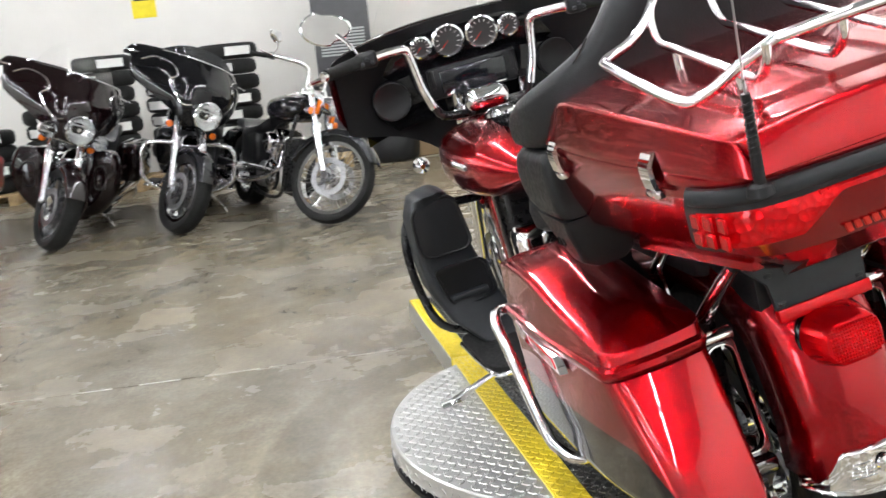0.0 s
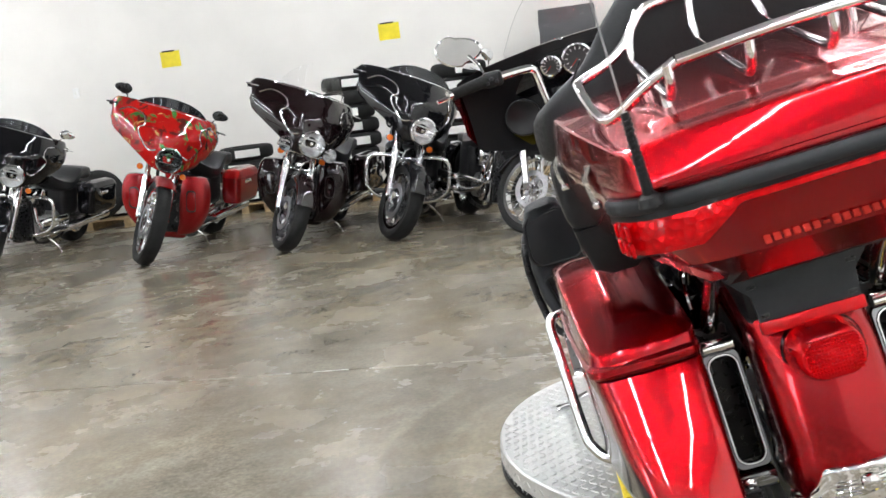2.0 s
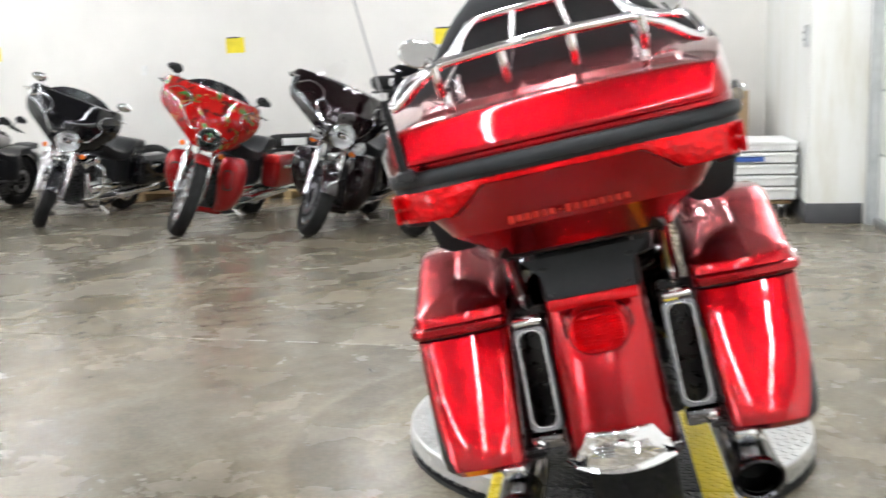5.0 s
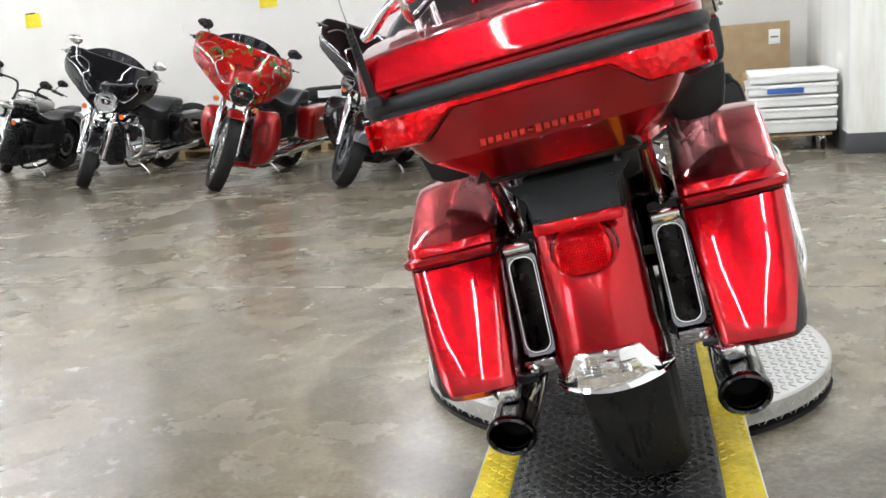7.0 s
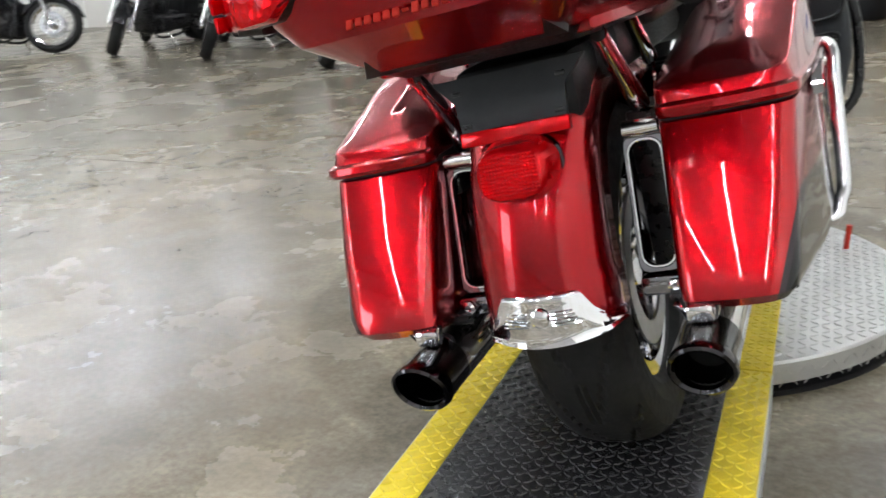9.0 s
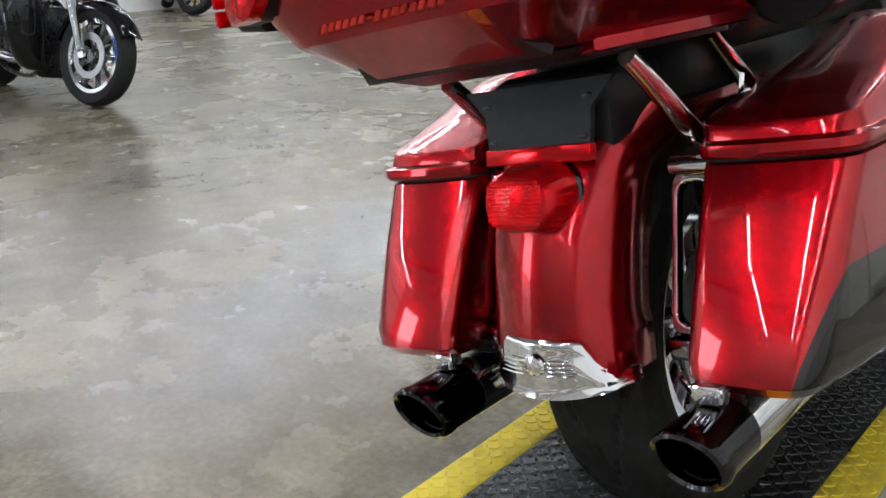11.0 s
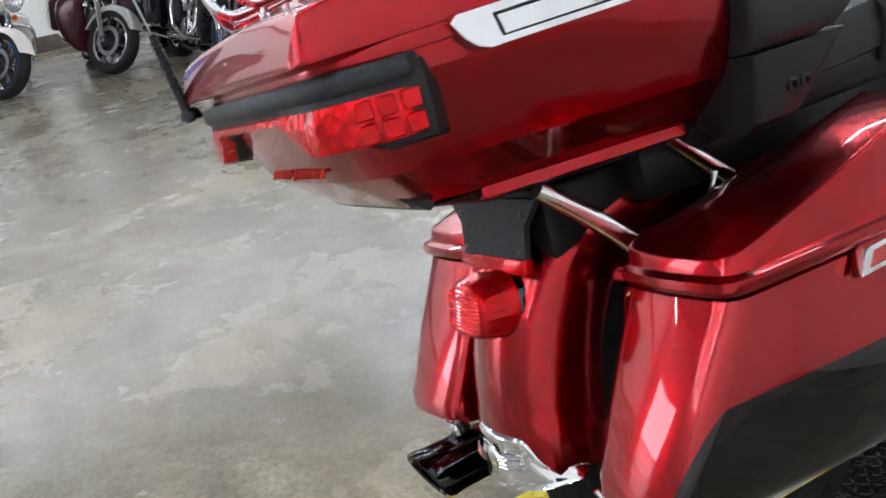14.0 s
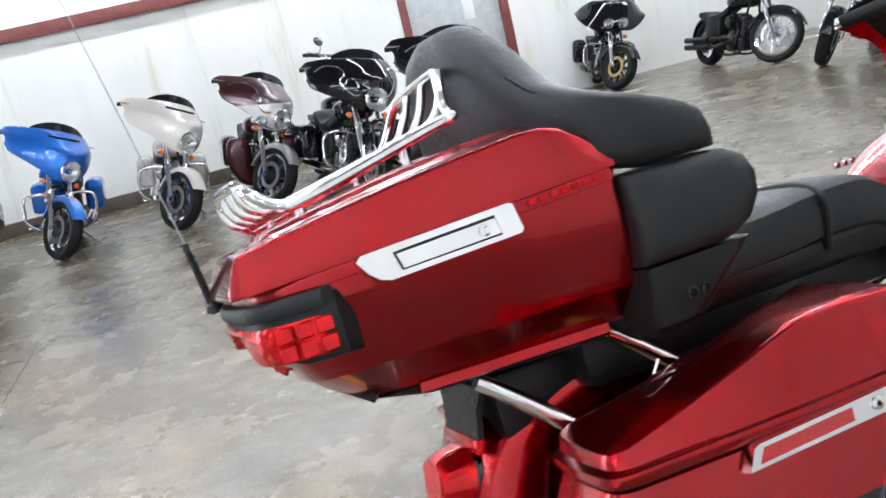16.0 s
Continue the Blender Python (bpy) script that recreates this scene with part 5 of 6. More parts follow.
    # rack
    rack = part("luggage_rack", tube([(-0.155, -0.575, 1.160), (0, -0.585, 1.165), (0.155, -0.575, 1.160)], 0.0085, 4, 10), chrome, box, "polished chrome tube luggage rack")
    for s in (-1, 1):
        part("rack_tube", tube([(s * 0.155, -0.575, 1.160), (s * 0.20, -0.563, 1.140), (s * 0.245, -0.535, 1.112), (s * 0.268, -0.50, 1.112), (s * 0.272, -0.32, 1.155), (s * 0.262, -0.275, 1.165), (s * 0.21, -0.262, 1.18), (s * 0.17, -0.25, 1.205), (s * 0.13, -0.235, 1.245), (s * 0.09, -0.23, 1.252), (0.0, -0.228, 1.254)], 0.0085, 6, 10), chrome, rack)
        for xb in (0.17, 0.057):
            part("rack_tube", tube([(s * xb, -0.578, 1.158), (s * xb, -0.572, 1.135), (s * xb, -0.555, 1.118), (s * xb, -0.52, 1.116), (s * xb, -0.34, 1.155), (s * xb, -0.28, 1.17), (s * xb * 0.95, -0.25, 1.205), (s * xb * 0.8, -0.232, 1.248)], 0.0075, 6, 10), chrome, rack)
        for y, z0 in ((-0.50, 1.08), (-0.33, 1.105)):
            p = part("rack_post", tube([(s * 0.17, y, z0 - 0.02), (s * 0.17, y, z0 + 0.045)], 0.0075, seg=10), chrome, rack)
            part("rubber_washer", lathe([(0, 0.012), (0.012, 0.012)], (s * 0.17, y, z0 - 0.003), "z", 12), M["rubber"], p)
    # backrest
    rows = []
    n = 40
    for i in range(n + 1):
        s = -1 + 2 * i / n
        a = abs(s)
        cx = math.copysign(lerp(a, [(0, 0), (0.25, 0.13), (0.45, 0.235), (0.6, 0.295), (0.75, 0.318), (1, 0.322)]), s)
        cy = lerp(a, [(0, -0.150), (0.25, -0.145), (0.45, -0.12), (0.6, -0.085), (0.75, -0.03), (1, 0.065)])
        zt = lerp(a, [(0, 1.325), (0.18, 1.318), (0.32, 1.27), (0.45, 1.19), (0.6, 1.15), (0.8, 1.115), (0.93, 1.09), (1, 1.06)])
        zb = 1.036 - 0.014 * max(0.0, min(1.0, (a - 0.55) / 0.15))
        th = lerp(a, [(0, 0.048), (0.5, 0.046), (0.8, 0.042), (0.95, 0.034), (1, 0.012)])
        ang = lerp(a, [(0, 0), (0.3, 10), (0.5, 35), (0.65, 62), (0.8, 85), (1, 90)])
        d = Vector((math.copysign(math.sin(radians(ang)), s), -math.cos(radians(ang)), 0))
        row = []
        for j in range(20):
            q = 2 * math.pi * j / 20
            cu, cv = math.cos(q), math.sin(q)
            u = th * math.copysign(abs(cu) ** 0.65, cu)
            v = (zt + zb) / 2 + (zt - zb) / 2 * math.copysign(abs(cv) ** 0.55, cv)
            back = -0.030 * max(0, (v - 1.06) / 0.27) * (1 - a)
            row.append((cx + d.x * u, cy + d.y * u + back, v))
        rows.append(row)
    br = part("backrest", grid(rows, True, True), M["leather"], g, "padded black vinyl wrap-round backrest", sharp=60)
    for s in (-1, 1):
        part("backrest_seam", tube([(s * 0.245, -0.175, 1.20), (s * 0.27, -0.15, 1.165), (s * 0.30, -0.11, 1.145), (s * 0.335, -0.05, 1.118)], 0.0022, 5, 6), M["plastic"], br)
        rows = []
        for z, x0, x1, ya, yb in ((0.785, 0.24, 0.30, -0.09, -0.03), (0.80, 0.22, 0.325, -0.094, 0.0), (0.86, 0.21, 0.34, -0.094, 0.06), (0.885, 0.21, 0.342, -0.094, 0.088)):
            rows.append(fillet([(s * x1, yb, 0.04), (s * x0, yb, 0.03), (s * x0, ya, 0.01), (s * x1, ya, 0.01)], z, 4))
        pod = part("speaker_pod", grid(rows, True, True), M["plastic"], g, "black plastic speaker pod", sharp=40)
        rows = []
        for z, x1, yb in ((0.888, 0.336, 0.055), (0.893, 0.344, 0.075), (0.91, 0.35, 0.10), (0.94, 0.352, 0.121), (0.97, 0.352, 0.125), (0.998, 0.35, 0.114), (1.014, 0.345, 0.088), (1.0215, 0.335, 0.045)):
            rows.append(fillet([(s * x1, yb, 0.05), (s * 0.215, yb, 0.03), (s * 0.215, -0.093, 0.01), (s * x1, -0.093, 0.02)], z, 5))
        part("speaker_cloth", grid(rows, True, True), M["leather"], pod, "black woven speaker cover", sharp=50)
        for y in (-0.035, -0.012):
            part("socket", lathe([(0, 0.009), (s * 0.004, 0.009), (s * 0.005, 0.006)], (s * 0.333, y, 0.835), "x", 12), M["black_metal"], pod)
    return box


def hero_bag(g, s):
    red, chrome = M["red"], M["chrome"]
    def ring(z, y0, dx=0.0, y1=0.285, dy=0.0, r=0.045):
        xr = 0.362 + (z - 0.38) * 0.11
        c = [(s * (0.418 + dx), y1 - dy, 0.06), (s * 0.205, y1 - dy, 0.04), (s * (0.20 - (z - 0.38) * 0.04), y0 + 0.006, 0.026), (s * 0.285, y0 - 0.005, 0.12), (s * (xr + dx), y0 + 0.002, r - 0.012), (s * (0.412 + dx), y0 + 0.26, 0.18)]
        return fillet(c, z, 6)
    rows = [ring(0.365, -0.335, -0.03, dy=0.04), ring(0.370, -0.368, -0.014, dy=0.02), ring(0.386, -0.382, -0.004), ring(0.41, -0.377), ring(0.52, -0.318), ring(0.628, -0.254), ring(0.631, -0.248, -0.004)]
    bag = part("saddlebag", grid(rows, True, True), M["red_panelled"], g, "candy red hard saddlebag with a black lower panel", sharp=30)
    part("bag_gasket", grid([ring(0.629, -0.248, -0.005), ring(0.640, -0.245, -0.005)], True, True), M["plastic"], bag)
    # lid: lip, flank and a flat top that climbs forward
    def top(y, k):
        return lerp(y, [(-0.26, 0.674), (-0.20, 0.688), (-0.06, 0.728), (0.10, 0.768), (0.20, 0.768), (0.285, 0.735)]) + k
    rows = [ring(0.636, -0.260, 0.005), ring(0.643, -0.264, 0.008), ring(0.654, -0.262, 0.007), ring(0.657, -0.255, 0.001)]
    for f, dx, dy0 in ((0.08, 0.0, 0.003), (0.5, -0.003, 0.005), (0.90, -0.006, 0.008), (0.945, -0.0065, 0.0085), (0.985, -0.009, 0.011), (1.0, -0.0125, 0.0145)):
        base = ring(0.64, -0.252 + dy0, dx)
        rows.append([(x, y, 0.657 + (top(y, 0) - 0.657) * f) for x, y, z in base])
    for shrink, k in ((0.955, 0.001), (0.93, 0.0015), (0.6, 0.005), (0.25, 0.007), (0.05, 0.007)):
        base = ring(0.64, -0.2375, -0.0125)
        cx = s * 0.30
        f = 0.5 + 0.5 * shrink
        rows.append([(cx + (x - cx) * shrink, 0.03 + (y - 0.03) * f, top(0.03 + (y - 0.03) * f, k)) for x, y, z in base])
    part("bag_lid", grid(rows, True, True), red, bag, sharp=40)
    # chrome handle frame
    X = s * 0.413
    def flat(pts, t0, t1, material, name):
        part(name, grid([[(X + s * t0, y, z) for y, z in pts], [(X + s * t1, y + (0.04 - y) * 0.03, z + (0.62 - z) * 0.08) for y, z in pts]], True, True), material, bag)
    flat([(-0.085, 0.602), (0.185, 0.606), (0.19, 0.612), (0.19, 0.637), (0.185, 0.641), (-0.062, 0.636), (-0.07, 0.632)], -0.004, 0.012, chrome, "bag_latch")
    flat([(-0.066, 0.609), (0.095, 0.612), (0.095, 0.632), (-0.055, 0.629)], 0.010, 0.0135, M["lens_red_dark"], "latch_insert")
    part("latch_lock", lathe([(0, 0.010), (s * 0.003, 0.0095), (s * 0.004, 0.004)], (X + s * 0.012, 0.135, 0.623), "x", 16), chrome, bag)
    # chrome guard rail outside
    q = 0.452 if s < 0 else 0.436
    part("bag_guard", tube([(s * 0.33, 0.30, 0.62), (s * (q - 0.03), 0.29, 0.635), (s * q, 0.25, 0.63), (s * q, 0.20, 0.57), (s * (q - 0.005), 0.09, 0.42), (s * (q - 0.015), 0.055, 0.385), (s * 0.40, 0.03, 0.358), (s * 0.3, 0.03, 0.35)], 0.0125, 6, 12), chrome, g, "chrome saddlebag guard rail")


def hero_tail(g):
    red, chrome = M["red"], M["chrome"]
    # rear fender
    path = smooth_path([(0, -0.402, 0.372), (0, -0.396, 0.44), (0, -0.378, 0.53), (0, -0.345, 0.62), (0, -0.29, 0.70), (0, -0.20, 0.755), (0, -0.06, 0.785), (0, 0.12, 0.775), (0, 0.26, 0.72)], 5)
    rows = []
    for i, p in enumerate(path):
        a, b = path[max(0, i - 1)], path[min(len(path) - 1, i + 1)]
        d = (b - a).normalized()
        inw = Vector((0, -d.z, d.y))
        if inw.dot(Vector((0, 0, 0.325)) - p) < 0:
            inw = -inw
        w = 0.108 if p.z < 0.45 else 0.104
        row = []
        for u, dp in ((-1, 0.13), (-1, 0.075), (-0.985, 0.056), (-0.94, 0.040), (-0.84, 0.026), (-0.65, 0.0135), (-0.35, 0.0038), (0, 0), (0.35, 0.0038), (0.65, 0.0135), (0.84, 0.026), (0.94, 0.040), (0.985, 0.056), (1, 0.075), (1, 0.13)):
            row.append(p + Vector((w * u, 0, 0)) + inw * dp)
        inner = [q + inw * 0.005 + Vector((-q.x * 0.04, 0, 0)) for q in row[::-1]]
        rows.append(row + inner)
    fd = part("rear_fender", grid(rows, True, True), red, g, "candy red rear fender", sharp=50)
    # chrome tip
    rows = []
    for k in range(41):
        u = -1 + k / 20
        e = abs(u)
        zt = lerp(e, [(0, 0.428), (0.52, 0.427), (0.60, 0.420), (0.72, 0.396), (0.84, 0.384), (1.0, 0.374)])
        zb = 0.345 + 0.014 * e ** 2
        row = []
        for v in (0, 0.04, 0.08, 0.12, 0.18, 0.25, 0.35, 0.5, 0.65, 0.8, 0.92, 0.96, 1.0):
            x = 0.114 * u * (1 + 0.05 * (1 - v) * e)
            belly = 0.009 * math.sin(math.pi * (0.10 + 0.85 * v)) * (1 - 0.5 * e * e)
            lip = 0.006 * max(0.0, 1 - v / 0.22) ** 1.5
            y = -0.402 + 0.046 * e ** 2.2 + 0.12 * max(0, e - 0.8) - belly - lip - 0.003 * (0.9 < v < 0.98)
            row.append((x, y + 0.005 * v, zb + (zt - zb) * v))
        rows.append(row)
    tip = part("fender_tip", shell(rows, (0, 0.008, 0)), chrome, fd, "embossed chrome fender tip", sharp=50)
    part("tip_crest", lathe([(0, 0.016), (-0.004, 0.014), (-0.0065, 0.008), (-0.0075, 0)], (0, -0.4085, 0.394), "y", 16), chrome, tip)
    for s in (-1, 1):
        for j in range(4):
            z = 0.382 + 0.0062 * j
            part("tip_rib", tube([(s * 0.019, -0.4125, z), (s * 0.04, -0.4095, z), (s * (0.062 - 0.003 * j), -0.403, z)], 0.0011, 3, 6), chrome, tip)
    # tail lamp: a deep red bowl on an oval gasket, ribbed across its end
    lx = Matrix.Translation((0.0, -0.318, 0.612)) @ Matrix.Rotation(radians(90 - 10), 4, "X")
    lamp = part("tail_lamp", grid([rring(0, 0, 0.066 * k, 0.052 * k, 0.051 * k, z, 9) for z, k in ((-0.010, 1.03), (0.010, 1.055), (0.016, 1.05), (0.019, 1.01), (0.018, 0.98))], True, True), M["black_chrome"], g, "dark chrome base ring", xf=lx)
    rows = []
    for z, hx, hy, oy, rip in ((0.012, 0.0655, 0.0515, 0.0, 0), (0.020, 0.0652, 0.051, 0.0, 0), (0.028, 0.0635, 0.0495, -0.0005, 1), (0.045, 0.0605, 0.046, -0.002, 1), (0.060, 0.0575, 0.0425, -0.004, 1), (0.068, 0.055, 0.040, -0.005, 0.6), (0.0735, 0.051, 0.0365, -0.006, 0), (0.076, 0.046, 0.032, -0.006, 0), (0.077, 0.03, 0.02, -0.006, 0), (0.0772, 0.004, 0.003, -0.006, 0)):
        ring = rring(0, oy, hx, hy, min(hx, hy) * 0.93, z, 12)
        n = len(ring)
        rows.append([(x * (1 + 0.010 * rip * math.cos(math.pi * i)), oy + (y - oy) * (1 + 0.010 * rip * math.cos(math.pi * i)), q) for i, (x, y, q) in enumerate(ring)])
    lens = part("tail_lens", grid(rows, True, True), M["lens_smooth"], lamp, "deep red glossy lens", xf=lx, sharp=25)
    bm = bmesh.new()
    for i in range(-8, 9):
        for j in range(-5, 6):
            x, y = i * 0.0054, j * 0.0056
            if (x / 0.047) ** 4 + (y / 0.033) ** 4 < 1:
                base = [bm.verts.new((x + p * 0.0026, y + q * 0.0027 - 0.006, 0.0765)) for p, q in ((-1, -1), (1, -1), (1, 1), (-1, 1))]
                top = bm.verts.new((x, y - 0.006, 0.0792))
                for k in range(4):
                    bm.faces.new((base[k], base[(k + 1) % 4], top))
    part("lens_face", bm, M["lens_smooth"], lens, "moulded grid of small prisms", xf=lx, sharp=10)
    # plate carrier and reflector
    xf = Matrix.Translation((0, -0.319, 0.668)) @ Matrix.Rotation(radians(-10), 4, "X")
    rows = [[(-0.086, y, 0.012), (0.086, y, 0.012), (0.09, y, 0.06), (0.125, y, 0.098), (-0.125, y, 0.098), (-0.09, y, 0.06)] for y in (-0.006, 0.004)]
    pc = part("plate_carrier", grid(rows, True, True), M["plastic_soft"], g, "empty matt black number-plate carrier", xf=xf)
    part("plate_reflector", block((-0.089, -0.012, -0.010), (0.089, 0.006, 0.0135), 0.003), M["lens_smooth"], pc, "red reflector strip", xf=xf)
    for x, z in ((-0.075, 0.022), (0.075, 0.022), (-0.085, 0.075), (0.085, 0.075)):
        part("plate_slot", block((x - 0.008, -0.0075, z - 0.004), (x + 0.008, 0.0, z + 0.004), 0.002), M["black_metal"], pc, xf=xf)
    part("carrier_box", block((-0.10, -0.285, 0.66), (0.10, -0.12, 0.775), 0.02), M["plastic"], pc)
    for s in (-1, 1):
        # slotted chrome strut covers between fender and bag
        xf = Matrix.Translation((s * 0.157, -0.215, 0.50)) @ Matrix.Rotation(radians(90 - 15), 4, "X")
        rows = [rring(0, 0, hx, hy, r, z, 6) for hx, hy, r, z in ((0.035, 0.112, 0.016, 0.0), (0.035, 0.112, 0.016, 0.012), (0.033, 0.110, 0.016, 0.015), (0.027, 0.102, 0.022, 0.015), (0.025, 0.100, 0.021, 0.012), (0.025, 0.100, 0.021, 0.0))]
        st = part("strut_cover", grid(rows + rows[:1], True, False), M["chrome_dark"], g, "chrome strut cover with a long slot", xf=xf, sharp=45)
        ring = [Vector((x, y, 0.0155)) for x, y, q in rring(0, 0, 0.027, 0.102, 0.022, 0, 5)]
        part("slot_trim", tube(ring, 0.0028, 1, 6, closed=True, smooth=False), chrome, st, "bright slot edge", xf=xf)
        part("slot_back", block((s * 0.157 - 0.034, -0.145, 0.36), (s * 0.157 + 0.034, -0.125, 0.64), 0.004), M["black_metal"], st)
        part("strut_top", tube([(s * 0.157 - 0.028, -0.205, 0.622), (s * 0.157 + 0.028, -0.205, 0.622)], 0.014, seg=14), chrome, st)
        part("strut_foot", block((s * 0.160 - 0.036, -0.275, 0.362), (s * 0.160 + 0.036, -0.24, 0.394), 0.006), M["chrome_dark"], st)
        part("strut_bolt", lathe([(0, 0.013), (-0.006, 0.012), (-0.009, 0.006), (-0.006, 0)], (s * 0.178, -0.275, 0.378), "y", 6), chrome, st)
        # box struts, rear and front
        part("box_strut", tube([(s * 0.150, -0.32, 0.785), (s * 0.152, -0.25, 0.725), (s * 0.158, -0.18, 0.655)], (0.013, 0.017), seg=12), chrome, g, "chrome luggage box strut")
        part("box_strut", tube([(s * 0.150, -0.09, 0.79), (s * 0.151, -0.04, 0.745), (s * 0.152, 0.005, 0.705)], (0.012, 0.014), seg=12), chrome, g, "chrome luggage box strut")
        part("strut_clip", tube([(s * 0.158, -0.02, 0.725), (s * 0.165, -0.05, 0.69), (s * 0.165, -0.06, 0.66)], 0.004, 4, 6), chrome, g)
        part("side_rail", block((s * 0.185 - 0.01, -0.19, 0.56), (s * 0.185 + 0.01, 0.26, 0.60), 0.006), M["black_metal"], g)
        # mufflers
        x, z = s * 0.225, 0.302
        mf = part("muffler", tube([(x, -0.335, z), (x, 0.0, z - 0.004), (s * 0.23, 0.62, z - 0.03)], 0.048, 2, 24), chrome, g, "long chrome muffler")
        cut = lathe([(-0.415, 0.036), (-0.436, 0.0385), (-0.441, 0.0435), (-0.437, 0.0485), (-0.425, 0.0505), (-0.412, 0.0485), (-0.36, 0.0475), (-0.33, 0.0475), (-0.33, 0.035)], (x, 0, z), "y", 36, True)
        for v in cut.verts:
            v.co.y -= 0.45 * (v.co.z - z) * max(0.0, min(1.0, (-0.34 - v.co.y) / 0.07))
        part("muffler_tip", cut, M["black_chrome"], mf, "black chrome slash-cut end cap with a rolled rim")
        part("muffler_core", lathe([(-0.345, 0.0), (-0.345, 0.0365), (-0.408, 0.0365)], (x, 0, z), "y", 24), M["rubber"], mf)
        part("muffler_clamp", block((x - 0.02, -0.375, z + 0.048), (x + 0.02, -0.34, z + 0.075), 0.006), chrome, mf)
        for dx in (-0.018, 0.018):
            part("clamp_ear", tube([(x + dx, -0.36, z + 0.05), (x + dx * 1.7, -0.372, z + 0.082)], 0.005, seg=8), chrome, mf)
        part("bag_bracket", block((s * 0.17, -0.30, 0.36), (s * 0.36, 0.2, 0.372), 0.004), M["black_metal"], g)
        part("exhaust_pipe", tube([(s * 0.23, 0.60, z - 0.03), (s * 0.22, 0.8, 0.26), (s * 0.15, 0.98, 0.34), (s * 0.09, 0.98, 0.52)], 0.024, 5, 10), chrome, mf)
    for ob in (fd, lamp, pc):
        ob.matrix_basis = Matrix.Translation((-0.006, 0, 0))
    part("horn_cover", block((-0.225, 0.78, 0.46), (-0.12, 0.90, 0.66), 0.035, seg=3), chrome, g, "polished chrome horn cover")
    # Black filler block, added to hide the red fender behind the small engine.
    part("engine_filler", block((-0.20, 0.98, 0.30), (0.14, 1.10, 0.82), 0.04, seg=3), M["black_metal"], g)
    part("side_cover", block((-0.19, 0.16, 0.42), (0.19, 0.48, 0.66), 0.05, seg=3), M["black_paint"], g)
    part("seat_pan", block((-0.14, -0.14, 0.70), (0.14, 0.5, 0.80), 0.03), M["plastic"], g)


def hero_handlebar(g, sx):
    """Chrome bar on upright risers, swept back to rubber grips."""
    chrome = M["chrome"]
    bar = part("handlebar", tube([(-0.165, 1.19, 1.05), (-0.12, 1.20, 1.0), (0.12, 1.20, 1.0), (0.165, 1.19, 1.05)], 0.0145, 4, 10), M["black_metal"], g, "handlebar with black centre and chrome ends", xf=sx)
    for s in (-1, 1):
        part("riser", tube([(s * 0.165, 1.19, 1.04), (s * 0.19, 1.185, 1.12), (s * 0.203, 1.18, 1.21), (s * 0.212, 1.17, 1.242), (s * 0.245, 1.155, 1.25), (s * 0.36, 1.09, 1.248)], 0.016, 5, 12), chrome, bar, xf=sx)
        part("grip", tube([(s * 0.37, 1.085, 1.248), (s * 0.48, 1.01, 1.236)], (0.021, 0.019), seg=14, k=2), M["rubber"], bar, xf=sx)
        part("bar_end", tube([(s * 0.48, 1.01, 1.236), (s * 0.492, 1.002, 1.235)], 0.016, seg=12), chrome, bar, xf=sx)
        part("switch_housing", block((s * 0.345 - 0.033, 1.07, 1.222), (s * 0.345 + 0.033, 1.13, 1.275), 0.014, seg=3), M["plastic"], bar, xf=sx)
        for k in range(3):
            part("switch", block((s * 0.33 + k * s * 0.016 - 0.006, 1.064, 1.232 + 0.012 * (k % 2)), (s * 0.33 + k * s * 0.016 + 0.006, 1.075, 1.244 + 0.012 * (k % 2)), 0.003), M["plastic_soft"], bar, xf=sx)
        part("lever", tube([(s * 0.35, 1.135, 1.243), (s * 0.40, 1.125, 1.238), (s * 0.535, 1.03, 1.225)], (0.009, 0.007), 4, 8), chrome, bar, xf=sx)
        st = part("mirror_stem", tube([(s * 0.37, 1.11, 1.27), (s * 0.385, 1.14, 1.31), (s * 0.41, 1.17, 1.345)], 0.007, 4, 8), chrome, bar, xf=sx)
        c = Vector((s * 0.44, 1.18, 1.372))
        ring = [2 * math.pi * i / 28 for i in range(28)]
        def oval(r, t):
            return [c + Vector((0.082 * r * math.cos(a), t, 0.05 * r * math.sin(a) * (1.12 if math.cos(a) * s > 0 else 0.88) + 0.01 * math.cos(a) * s)) for a in ring]
        hd = part("mirror_housing", grid([oval(0.4, 0.03), oval(0.8, 0.024), oval(0.98, 0.006), oval(1.0, -0.006), oval(0.93, -0.009)], True, True), chrome, bar, "chrome teardrop mirror housing", xf=sx)
        part("mirror_face", grid([oval(0.92, -0.0095), oval(0.9, -0.011)], True, True), M["mirror"], hd, xf=sx)


